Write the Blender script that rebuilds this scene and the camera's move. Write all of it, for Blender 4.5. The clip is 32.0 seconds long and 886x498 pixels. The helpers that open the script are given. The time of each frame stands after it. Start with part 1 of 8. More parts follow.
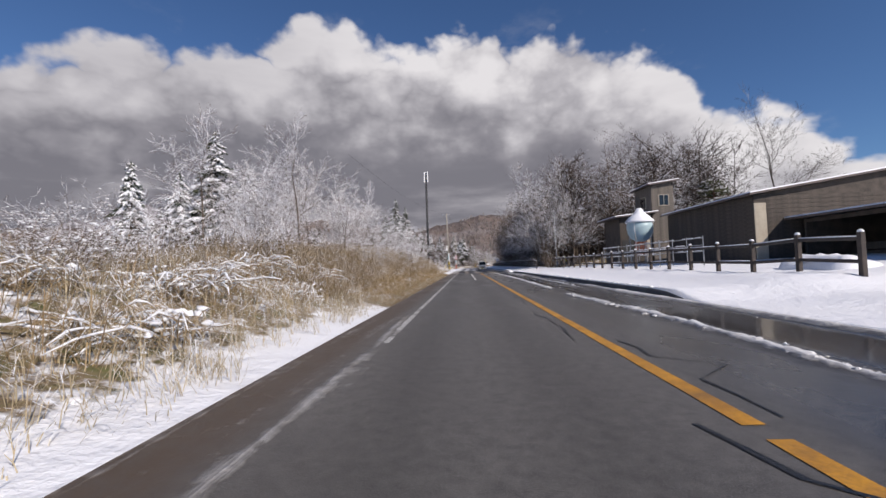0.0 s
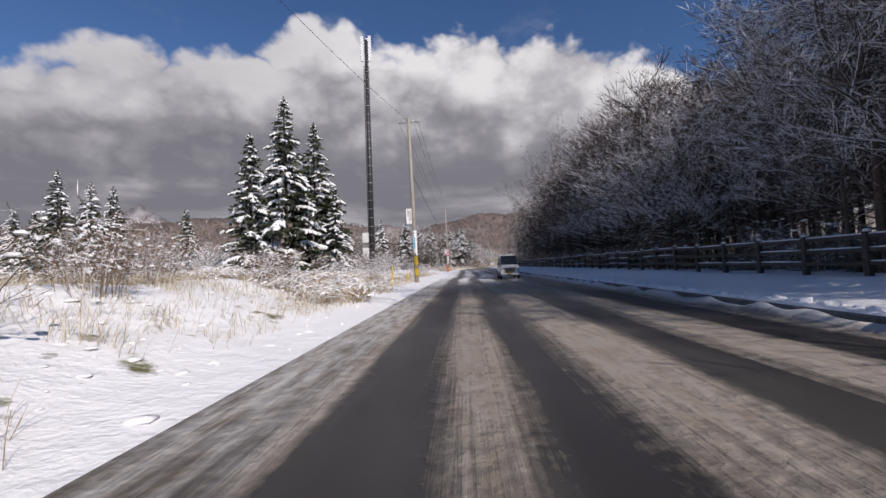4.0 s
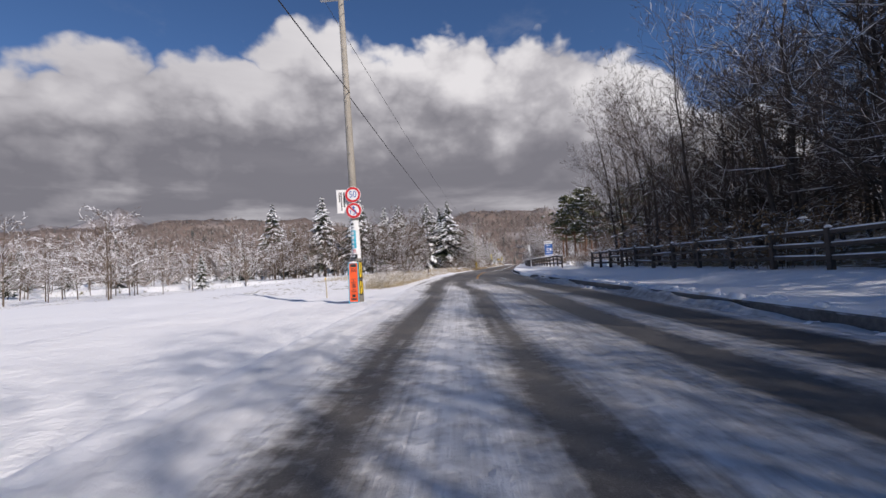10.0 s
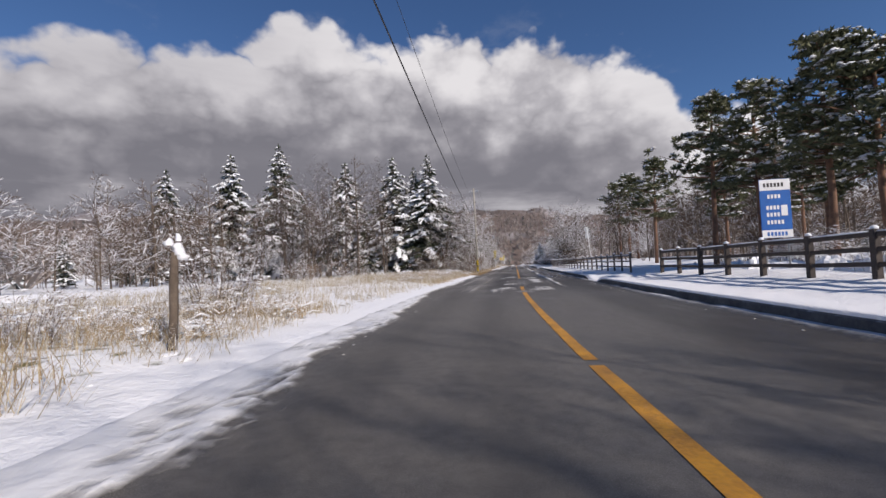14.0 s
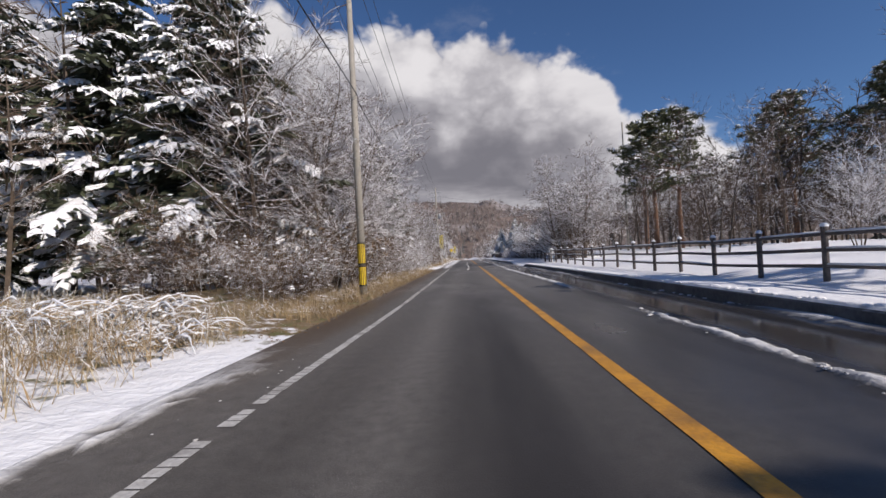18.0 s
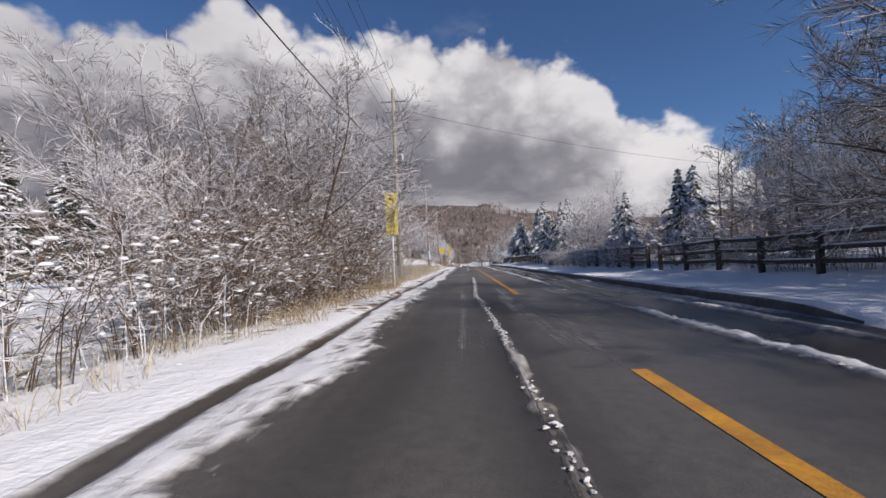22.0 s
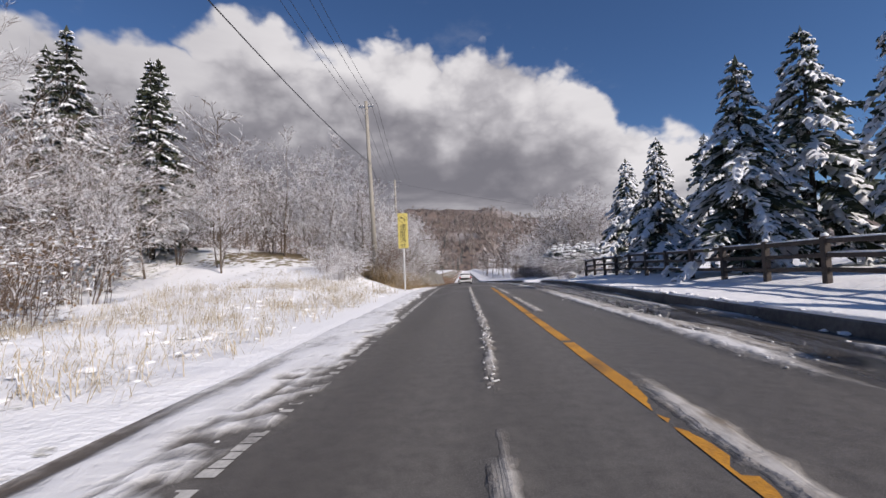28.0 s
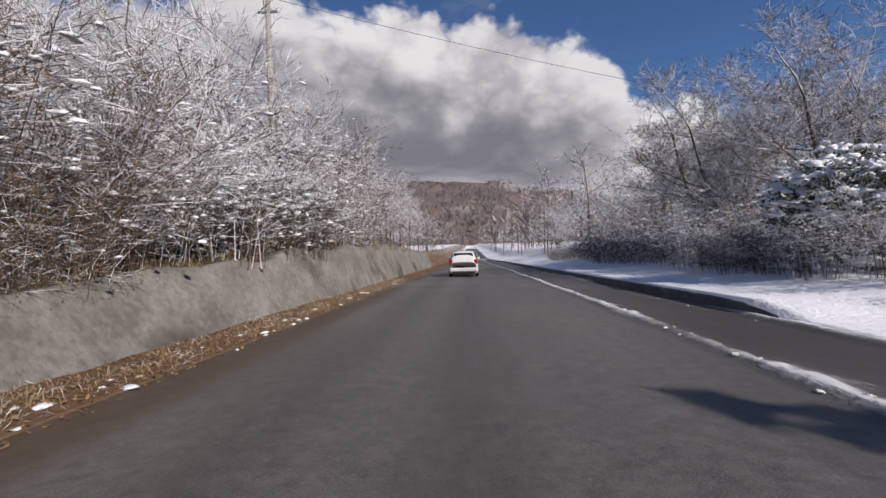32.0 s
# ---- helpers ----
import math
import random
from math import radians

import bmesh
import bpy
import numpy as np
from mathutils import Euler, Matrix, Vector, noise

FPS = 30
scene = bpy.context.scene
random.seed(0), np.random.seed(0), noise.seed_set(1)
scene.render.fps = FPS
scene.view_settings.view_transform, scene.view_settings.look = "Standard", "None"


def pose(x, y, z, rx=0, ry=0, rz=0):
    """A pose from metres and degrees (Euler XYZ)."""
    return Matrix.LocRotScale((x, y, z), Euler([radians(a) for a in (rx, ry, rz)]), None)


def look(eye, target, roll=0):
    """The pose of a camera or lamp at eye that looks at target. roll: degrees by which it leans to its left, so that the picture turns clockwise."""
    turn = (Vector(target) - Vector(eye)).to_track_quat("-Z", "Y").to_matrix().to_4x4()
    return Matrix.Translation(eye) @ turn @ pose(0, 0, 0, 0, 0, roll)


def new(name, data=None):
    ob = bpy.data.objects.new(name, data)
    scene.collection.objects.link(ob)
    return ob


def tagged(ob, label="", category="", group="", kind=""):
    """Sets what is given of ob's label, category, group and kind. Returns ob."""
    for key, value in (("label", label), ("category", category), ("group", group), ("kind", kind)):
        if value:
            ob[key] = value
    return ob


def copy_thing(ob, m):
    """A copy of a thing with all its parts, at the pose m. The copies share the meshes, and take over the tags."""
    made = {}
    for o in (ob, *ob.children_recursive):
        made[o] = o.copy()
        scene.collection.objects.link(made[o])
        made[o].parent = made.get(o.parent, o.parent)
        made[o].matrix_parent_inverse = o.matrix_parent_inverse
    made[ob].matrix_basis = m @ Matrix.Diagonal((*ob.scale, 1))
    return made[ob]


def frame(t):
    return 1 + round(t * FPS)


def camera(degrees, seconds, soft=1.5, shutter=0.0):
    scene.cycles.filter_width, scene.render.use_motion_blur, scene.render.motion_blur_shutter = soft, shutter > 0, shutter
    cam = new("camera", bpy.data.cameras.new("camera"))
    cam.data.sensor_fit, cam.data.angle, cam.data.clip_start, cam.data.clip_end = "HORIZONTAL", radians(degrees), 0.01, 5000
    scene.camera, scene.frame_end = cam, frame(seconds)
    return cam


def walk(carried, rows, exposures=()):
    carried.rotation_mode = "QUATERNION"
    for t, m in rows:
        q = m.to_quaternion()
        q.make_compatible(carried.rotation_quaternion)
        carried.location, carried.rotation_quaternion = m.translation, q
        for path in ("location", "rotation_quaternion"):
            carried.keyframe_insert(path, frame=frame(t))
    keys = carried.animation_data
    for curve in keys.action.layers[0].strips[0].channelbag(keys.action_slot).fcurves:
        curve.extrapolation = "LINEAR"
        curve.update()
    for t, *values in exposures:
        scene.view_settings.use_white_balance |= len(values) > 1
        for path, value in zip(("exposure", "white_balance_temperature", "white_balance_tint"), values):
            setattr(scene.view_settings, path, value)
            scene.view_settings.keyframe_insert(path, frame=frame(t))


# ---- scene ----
cam = camera(92.0, 32.0)
PATH = [
    (0.0, -1.186, 1.172, 1.20, 92.28, 2.01, 3.09),
    (0.5, -1.195, 9.084, 1.20, 92.35, 1.84, 2.78),
    (1.0, -1.164, 16.979, 1.20, 92.18, 1.77, 2.49),
    (1.5, -1.064, 24.485, 1.20, 92.51, 1.69, 2.41),
    (2.0, -1.010, 31.645, 1.20, 92.39, 2.33, 2.36),
    (2.5, -0.976, 38.575, 1.20, 92.58, 2.42, 2.37),
    (4.5, -1.290, 66.111, 1.20, 92.21, 2.01, 3.20),
    (5.0, -1.366, 72.818, 1.20, 92.33, 1.90, 3.37),
    (5.5, -1.341, 78.772, 1.20, 92.09, 1.91, 3.39),
    (6.0, -0.898, 84.123, 1.20, 92.36, 1.67, 3.14),
    (6.5, -0.595, 89.328, 1.20, 92.28, 1.81, 3.14),
    (7.0, -0.478, 94.413, 1.20, 92.20, 1.91, 3.17),
    (7.5, -0.546, 99.410, 1.20, 92.00, 2.07, 3.33),
    (8.0, -0.656, 104.400, 1.20, 92.27, 1.99, 3.27),
    (8.5, -0.727, 109.448, 1.20, 92.23, 2.42, 2.90),
    (9.0, -0.719, 114.585, 1.20, 92.20, 2.40, 2.49),
    (9.5, -0.699, 119.782, 1.20, 92.21, 2.69, 2.16),
    (10.0, -0.627, 125.044, 1.20, 92.30, 3.12, 1.88),
    (10.5, -0.714, 130.199, 1.20, 92.61, 3.10, 2.08),
    (11.0, -0.927, 135.162, 1.20, 92.33, 3.22, 2.17),
    (11.5, -0.791, 140.468, 1.20, 92.68, 3.32, 2.24),
    (12.0, -0.583, 145.947, 1.20, 92.47, 3.52, 2.45),
    (12.5, -0.442, 151.587, 1.20, 92.42, 3.03, 2.52),
    (13.0, -0.296, 157.184, 1.20, 92.51, 2.62, 2.56),
    (13.5, -0.184, 162.672, 1.20, 92.50, 2.54, 1.86),
    (14.0, 0.166, 167.999, 1.20, 92.28, 2.37, 0.85),
    (14.5, 0.647, 173.264, 1.20, 92.20, 2.56, -0.41),
    (16.5, 2.840, 193.098, 1.20, 91.73, 3.76, -5.29),
    (17.0, 3.506, 197.856, 1.20, 91.82, 3.33, -5.67),
    (17.5, 4.257, 202.395, 1.20, 91.55, 3.29, -5.83),
    (18.0, 5.021, 207.285, 1.20, 91.09, 2.51, -5.70),
    (18.5, 5.787, 212.475, 1.20, 91.83, 1.93, -5.33),
    (19.0, 6.509, 217.912, 1.20, 91.52, 2.43, -5.11),
    (19.5, 7.317, 223.606, 1.20, 91.91, 2.19, -5.48),
    (20.0, 8.217, 229.357, 1.20, 91.90, 2.06, -5.83),
    (20.5, 9.072, 234.954, 1.20, 91.90, 2.02, -5.99),
    (21.0, 9.900, 240.240, 1.20, 92.13, 2.12, -5.93),
    (21.5, 10.671, 245.310, 1.20, 91.84, 2.32, -5.81),
    (22.0, 11.376, 250.609, 1.20, 91.73, 2.49, -5.92),
    (22.5, 12.095, 255.812, 1.20, 91.65, 2.45, -6.01),
    (23.0, 12.761, 260.781, 1.20, 91.61, 2.45, -6.02),
    (23.5, 13.513, 265.807, 1.20, 92.32, 2.63, -6.09),
    (24.0, 14.489, 270.997, 1.20, 91.85, 2.34, -6.04),
    (24.5, 15.441, 276.323, 1.20, 91.99, 2.36, -5.95),
    (25.0, 16.401, 281.766, 1.20, 92.17, 2.68, -5.94),
    (25.5, 17.232, 287.296, 1.20, 92.09, 2.70, -6.12),
    (27.5, 20.544, 309.471, 1.20, 92.34, 2.09, -6.02),
    (28.0, 21.449, 314.561, 1.20, 92.59, 2.31, -5.90),
    (28.5, 22.217, 318.964, 1.20, 92.61, 2.22, -6.02),
    (29.0, 22.979, 323.335, 1.20, 92.25, 2.46, -5.99),
    (29.5, 23.664, 327.778, 1.20, 92.04, 2.54, -5.83),
    (30.0, 24.287, 332.091, 1.20, 91.73, 2.44, -5.70),
    (30.5, 24.919, 336.687, 1.1911, 90.98, 2.53, -5.7),
    (31, 25.69, 340.882, 1.1374, 90.2, 2.21, -5.68),
    (31.5, 26.337, 344.272, 1.0586, 89.34, 1.93, -5.46),
    (32, 26.99, 347.496, 0.9573, 89.19, 1.64, -5.18),
]
walk(cam, [(t, pose(*p)) for t, *p in PATH])

# ---- world and sun ----
SUN_AZ, SUN_EL = 139.0, 35.0      # degrees clockwise from +y, and above the horizon


def nodes_of(tree):
    tree.nodes.clear()

    def nd(kind, **kw):
        n = tree.nodes.new(kind)
        for k, v in kw.items():
            if k in ("operation", "blend_type", "data_type", "sky_type", "noise_dimensions", "interpolation_type", "clamp", "use_clamp", "mode"):
                setattr(n, k, v)
            else:
                n.inputs[int(k[1:])].default_value = v
        return n
    return nd


def link(tree, a, b, out=0, inp=0):
    tree.links.new(a.outputs[out], b.inputs[inp])


world = bpy.data.worlds.new("world")
world.use_nodes = True
scene.world = world
wt = world.node_tree
wt.nodes.clear()


def wn(kind):
    return wt.nodes.new(kind)


def wmath(op, a, b=0.0, c=0.0, clamp=False):
    n = wn("ShaderNodeMath")
    n.operation, n.use_clamp = op, clamp
    for i, v in enumerate((a, b, c)):
        if isinstance(v, (int, float)):
            n.inputs[i].default_value = v
        else:
            wt.links.new(v, n.inputs[i])
    return n.outputs[0]


def wramp(lo, hi, v, a=0.0, b=1.0):
    n = wn("ShaderNodeMapRange")
    n.interpolation_type = "SMOOTHSTEP"
    for i, q in enumerate((None, lo, hi, a, b)):
        if q is None:
            wt.links.new(v, n.inputs[0])
        elif isinstance(q, (int, float)):
            n.inputs[i].default_value = q
        else:
            wt.links.new(q, n.inputs[i])
    return n.outputs[0]


coords = wn("ShaderNodeTexCoord")
sep = wn("ShaderNodeSeparateXYZ")
wt.links.new(coords.outputs["Generated"], sep.inputs[0])
az = wmath("MULTIPLY", wmath("ARCTAN2", sep.outputs[0], sep.outputs[1]), 57.2958)
el = wmath("MULTIPLY", wmath("ARCSINE", sep.outputs[2]), 57.2958)
# height of the cloud bank's upper edge over the horizon, by azimuth
edge_nodes = [(-180, 4), (-100, 8), (-70, 14), (-49, 20), (-39, 24), (-28, 25.2), (-22, 28.2), (-18, 29.4), (-9, 27.2), (1.5, 28.8),
              (4.5, 28.3), (6.8, 26), (11.5, 26.8), (17, 24.4), (23, 23.2), (26.5, 19.6), (30, 15.9), (33.5, 15.5), (39.6, 10), (46, 6), (80, 3), (180, 3)]
curve = wn("ShaderNodeFloatCurve")
cm = curve.mapping.curves[0]
cm.points[0].location, cm.points[1].location = (0, edge_nodes[0][1] / 40), (1, edge_nodes[-1][1] / 40)
for a, e in edge_nodes[1:-1]:
    cm.points.new((a + 180) / 360, e / 40)
curve.mapping.update()
wt.links.new(wmath("DIVIDE", wmath("ADD", az, 178.9), 360.0), curve.inputs["Value"])
edge = wmath("MULTIPLY_ADD", curve.outputs[0], 40.0, 0.8)


def wnoise(scale, detail, rough=0.55, stretch=(1, 1, 1), shift=(0, 0, 0)):
    mp = wn("ShaderNodeMapping")
    mp.inputs["Scale"].default_value = stretch
    mp.inputs["Location"].default_value = shift
    wt.links.new(coords.outputs["Generated"], mp.inputs[0])
    n = wn("ShaderNodeTexNoise")
    n.inputs["Scale"].default_value, n.inputs["Detail"].default_value, n.inputs["Roughness"].default_value = scale, detail, rough
    wt.links.new(mp.outputs[0], n.inputs["Vector"])
    return n.outputs[0]


billow = wnoise(9.0, 8, 0.6)
puffs = wnoise(4.5, 6, 0.5, (1, 1, 1.6), (3.1, 0.4, 1.0))
layers = wnoise(3.0, 7, 0.55, (1, 1, 5.0), (0.3, 2.0, 0.0))
heap = wnoise(7.0, 4, 0.5, (1, 1, 1.3), (1.7, 0.2, 5.0))
lobes = wmath("SUBTRACT", wmath("ABSOLUTE", wmath("SUBTRACT", heap, 0.5)), 0.085)      # rounded heads with creases between
depth = wmath("ADD", wmath("SUBTRACT", edge, el), wmath("MULTIPLY_ADD", wmath("SUBTRACT", billow, 0.5), 4.0, wmath("MULTIPLY", lobes, 16.0)))
cover = wramp(-0.6, 1.5, depth)
wisp = wmath("MULTIPLY", wramp(0.56, 0.75, wnoise(5.0, 7, 0.6, (1, 1, 2.2), (7.0, 1.0, 0.0))), wramp(6.0, -2.0, wmath("SUBTRACT", el, edge)))
cover = wmath("MAXIMUM", cover, wmath("MULTIPLY", wisp, 0.16))
# lit heads above, grey undersides, a paler band low down
shade = wramp(1.0, 19.0, wmath("ADD", depth, wmath("MULTIPLY_ADD", wmath("SUBTRACT", puffs, 0.5), 22.0, wmath("MULTIPLY", lobes, -45.0))))
shade = wmath("ADD", shade, wramp(-8.0, -34.0, az, 0.0, 0.22))
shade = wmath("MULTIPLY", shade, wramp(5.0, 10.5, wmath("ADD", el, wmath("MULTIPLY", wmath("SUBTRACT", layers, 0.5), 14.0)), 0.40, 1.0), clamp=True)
shade = wmath("ADD", shade, wmath("MULTIPLY", wmath("SUBTRACT", layers, 0.5), 0.35), clamp=True)
tint = wn("ShaderNodeValToRGB")
cr = tint.color_ramp
cr.elements[0].position, cr.elements[0].color = 0.0, (0.85, 0.82, 0.84, 1)
cr.elements[1].position, cr.elements[1].color = 1.0, (0.216, 0.21, 0.242, 1)
e = cr.elements.new(0.32)
e.color = (0.545, 0.525, 0.56, 1)
e = cr.elements.new(0.7)
e.color = (0.318, 0.306, 0.34, 1)
wt.links.new(shade, tint.inputs[0])
sky = wn("ShaderNodeTexSky")
sky.sky_type, sky.sun_disc = "NISHITA", False
sky.sun_elevation, sky.sun_rotation = radians(SUN_EL), radians(SUN_AZ)
sky.altitude, sky.air_density, sky.dust_density, sky.ozone_density = 1000, 1.0, 0.2, 3.0
blue = wn("ShaderNodeBackground")
blue.inputs[1].default_value = 0.078
deep = wn("ShaderNodeMix")
deep.data_type, deep.blend_type = "RGBA", "MULTIPLY"
deep.inputs[0].default_value, deep.inputs[7].default_value = 1.0, (0.74, 0.92, 1.17, 1)
wt.links.new(sky.outputs[0], deep.inputs[6])
wt.links.new(deep.outputs[2], blue.inputs[0])
white = wn("ShaderNodeBackground")
white.inputs[1].default_value = 0.92
wt.links.new(tint.outputs[0], white.inputs[0])
blend = wn("ShaderNodeMixShader")
wt.links.new(cover, blend.inputs[0])
wt.links.new(blue.outputs[0], blend.inputs[1])
wt.links.new(white.outputs[0], blend.inputs[2])
wout = wn("ShaderNodeOutputWorld")
wt.links.new(blend.outputs[0], wout.inputs[0])

sun = new("sun", bpy.data.lights.new("sun", "SUN"))
sun.data.energy, sun.data.angle, sun.data.color = 4.6, radians(0.55), (1.0, 0.90, 0.83)
_a, _e = radians(SUN_AZ), radians(SUN_EL)
sun.matrix_basis = look((0, 0, 60), Vector((0, 0, 60)) - Vector((math.sin(_a) * math.cos(_e), math.cos(_a) * math.cos(_e), math.sin(_e))))


# ---- materials ----
SNOW = (0.80, 0.81, 0.83, 1)


def surface(name, c1, c2, scale=3.0, rough=0.8, bump=0.3, bscale=30.0, metal=0.0, snow=None, snow_noise=0.7, world_space=False,
            island=0.0, spec=0.4, attr=None, c3=None, bdist=0.02):
    """A procedural surface: two tones mixed by noise at two scales, fine relief, and snow lying on what faces up."""
    m = bpy.data.materials.new(name)
    m.use_nodes = True
    t = m.node_tree
    t.nodes.clear()
    N = t.nodes.new
    L = t.links.new

    def mth(op, a, b=0.0, clamp=False):
        n = N("ShaderNodeMath")
        n.operation, n.use_clamp = op, clamp
        for i, v in enumerate((a, b)):
            if isinstance(v, (int, float)):
                n.inputs[i].default_value = v
            else:
                L(v, n.inputs[i])
        return n.outputs[0]

    def mixc(f, a, b):
        n = N("ShaderNodeMix")
        n.data_type = "RGBA"
        L(f, n.inputs[0]) if not isinstance(f, (int, float)) else setattr(n.inputs[0], "default_value", f)
        for i, v in ((6, a), (7, b)):
            if isinstance(v, tuple):
                n.inputs[i].default_value = v if len(v) == 4 else (*v, 1)
            else:
                L(v, n.inputs[i])
        return n.outputs[2]

    if world_space:
        vec = N("ShaderNodeNewGeometry").outputs["Position"]
    else:
        vec = N("ShaderNodeTexCoord").outputs["Object"]

    def noi(sc, det=4.0):
        n = N("ShaderNodeTexNoise")
        n.inputs["Scale"].default_value, n.inputs["Detail"].default_value = sc, det
        L(vec, n.inputs["Vector"])
        return n.outputs[0]

    n1, n2 = noi(scale), noi(scale * 8.3)
    f = mth("ADD", mth("MULTIPLY", mth("SUBTRACT", n1, 0.5), 2.2), mth("ADD", mth("MULTIPLY", mth("SUBTRACT", n2, 0.5), 1.6), 0.5), True)
    if island:
        g = N("ShaderNodeNewGeometry")
        f = mth("ADD", mth("MULTIPLY", f, 1 - island), mth("MULTIPLY", g.outputs["Random Per Island"], island), True)
    col = mixc(f, c1, c2)
    if c3:
        col = mixc(mth("MULTIPLY", mth("SUBTRACT", noi(scale * 0.37), 0.55), 6.0, True), col, c3)
    b = N("ShaderNodeBsdfPrincipled")
    rgh = rough
    if snow is not None:
        g = N("ShaderNodeNewGeometry")
        s = N("ShaderNodeSeparateXYZ")
        L(g.outputs["Normal"], s.inputs[0])
        nz = mth("ADD", s.outputs[2], mth("MULTIPLY", mth("SUBTRACT", noi(1.7 + scale, 5.0), 0.5), snow_noise * 2))
        k = mth("MULTIPLY", mth("SUBTRACT", nz, snow), 5.0, True)
        col = mixc(k, col, SNOW)
        rgh = mth("ADD", mth("MULTIPLY", k, 0.85 - rough), rough)
    if isinstance(rgh, (int, float)):
        b.inputs["Roughness"].default_value = rgh
    else:
        L(rgh, b.inputs["Roughness"])
    L(col, b.inputs["Base Color"])
    b.inputs["Metallic"].default_value = metal
    b.inputs["Specular IOR Level"].default_value = spec
    if bump:
        bp = N("ShaderNodeBump")
        bp.inputs["Strength"].default_value, bp.inputs["Distance"].default_value = bump, bdist
        L(noi(bscale, 5.0), bp.inputs["Height"])
        L(bp.outputs[0], b.inputs["Normal"])
    o = N("ShaderNodeOutputMaterial")
    L(b.outputs[0], o.inputs[0])
    return m


def covered(name, kind):
    """Road or ground: snow over asphalt or over dead grass and soil, by the attribute 'cover' and broken up by noise."""
    m = bpy.data.materials.new(name)
    m.use_nodes = True
    t = m.node_tree
    t.nodes.clear()
    N, L = t.nodes.new, t.links.new

    def mth(op, a, b=0.0, clamp=False):
        n = N("ShaderNodeMath")
        n.operation, n.use_clamp = op, clamp
        for i, v in enumerate((a, b)):
            if isinstance(v, (int, float)):
                n.inputs[i].default_value = v
            else:
                L(v, n.inputs[i])
        return n.outputs[0]

    def mixc(f, a, b):
        n = N("ShaderNodeMix")
        n.data_type = "RGBA"
        L(f, n.inputs[0])
        for i, v in ((6, a), (7, b)):
            if isinstance(v, tuple):
                n.inputs[i].default_value = (*v, 1)
            else:
                L(v, n.inputs[i])
        return n.outputs[2]

    pos = N("ShaderNodeNewGeometry").outputs["Position"]
    stretch = N("ShaderNodeUVMap").outputs[0]

    def noi(sc, det=5.0, vec=pos, rough=0.55, vs=None):
        if vs:
            mp = N("ShaderNodeMapping")
            mp.inputs["Scale"].default_value = vs
            L(vec, mp.inputs[0])
            vec = mp.outputs[0]
        n = N("ShaderNodeTexNoise")
        n.inputs["Scale"].default_value, n.inputs["Detail"].default_value, n.inputs["Roughness"].default_value = sc, det, rough
        L(vec, n.inputs["Vector"])
        return n.outputs[0]

    def at(nm):
        a = N("ShaderNodeAttribute")
        a.attribute_name = nm
        return a.outputs["Fac"]

    b = N("ShaderNodeBsdfPrincipled")
    cov = at("cover")
    if kind == "road":
        streak = noi(1.0, 7.0, stretch, 0.65, (5.0, 0.07, 1))
        lumps = noi(6.0, 6.0)
        k = mth("ADD", cov, mth("ADD", mth("MULTIPLY", mth("MULTIPLY", mth("SUBTRACT", streak, 0.5), 1.15), mth("SUBTRACT", 1.0, mth("MULTIPLY", at("clean_lit"), 0.6))), mth("MULTIPLY", mth("SUBTRACT", lumps, 0.5), 0.65)))
        k = mth("MULTIPLY", mth("SUBTRACT", k, 0.36), 1.9, True)
        grain = noi(90.0, 3.0)
        patch = noi(0.35, 4.0, stretch, 0.5, (1, 0.25, 1))
        wheel = at("wet_shade")
        mottle = noi(7.0, 6.0, pos, 0.7)
        base = mixc(mth("ADD", mth("MULTIPLY", mth("SUBTRACT", mottle, 0.5), 1.5), mth("ADD", grain, mth("SUBTRACT", patch, 0.5)), True), (0.050, 0.046, 0.042), (0.155, 0.145, 0.132))
        speck = noi(150.0, 3.0)
        base = mixc(mth("MULTIPLY", mth("SUBTRACT", speck, 0.56), 6.0, True), base, (0.27, 0.26, 0.245))
        dark_mottle = noi(0.8, 5.0, stretch, 0.6, (1.2, 0.12, 1))
        # Darkens by wet tracks and by tree shade painted into the attribute.
        base = mixc(mth("MULTIPLY", wheel, mth("MULTIPLY", dark_mottle, 0.9), True), base, (0.030, 0.027, 0.025))
        wetp = mth("MULTIPLY", mth("SUBTRACT", noi(0.22, 5.0, stretch, 0.6, (1.6, 0.5, 1)), 0.50), 5.0, True)
        base = mixc(mth("MULTIPLY", wetp, 0.45), base, (0.045, 0.038, 0.032))
        dirt = at("dirt")
        base = mixc(mth("MULTIPLY", dirt, mth("ADD", lumps, 0.35, True)), base, (0.085, 0.06, 0.04))
        slush = mixc(mth("MULTIPLY", mth("SUBTRACT", noi(2.2, 6.0, stretch, 0.6, (3, 0.6, 1)), 0.42), 4.0, True), (0.47, 0.455, 0.435), (0.20, 0.17, 0.135))
        slush = mixc(mth("MULTIPLY", at("mud"), 0.75), slush, (0.25, 0.21, 0.165))
        slush = mixc(at("clean_lit"), slush, SNOW[:3])
        col = mixc(k, base, slush)
        film = mth("MULTIPLY", at("film"), mth("SUBTRACT", 1.0, k), True)          # standing water
        base = mixc(mth("MULTIPLY", film, 0.6), base, (0.028, 0.026, 0.025))
        col = mixc(k, base, slush)
        dull = mth("ADD", mth("MULTIPLY", k, 0.35), mth("ADD", 0.52, mth("ADD", mth("MULTIPLY", mth("SUBTRACT", patch, 0.5), 0.5), mth("MULTIPLY", wetp, -0.18))), True)
        L(mth("ADD", mth("MULTIPLY", dull, mth("SUBTRACT", 1.0, film)), mth("MULTIPLY", film, 0.10)), b.inputs["Roughness"])
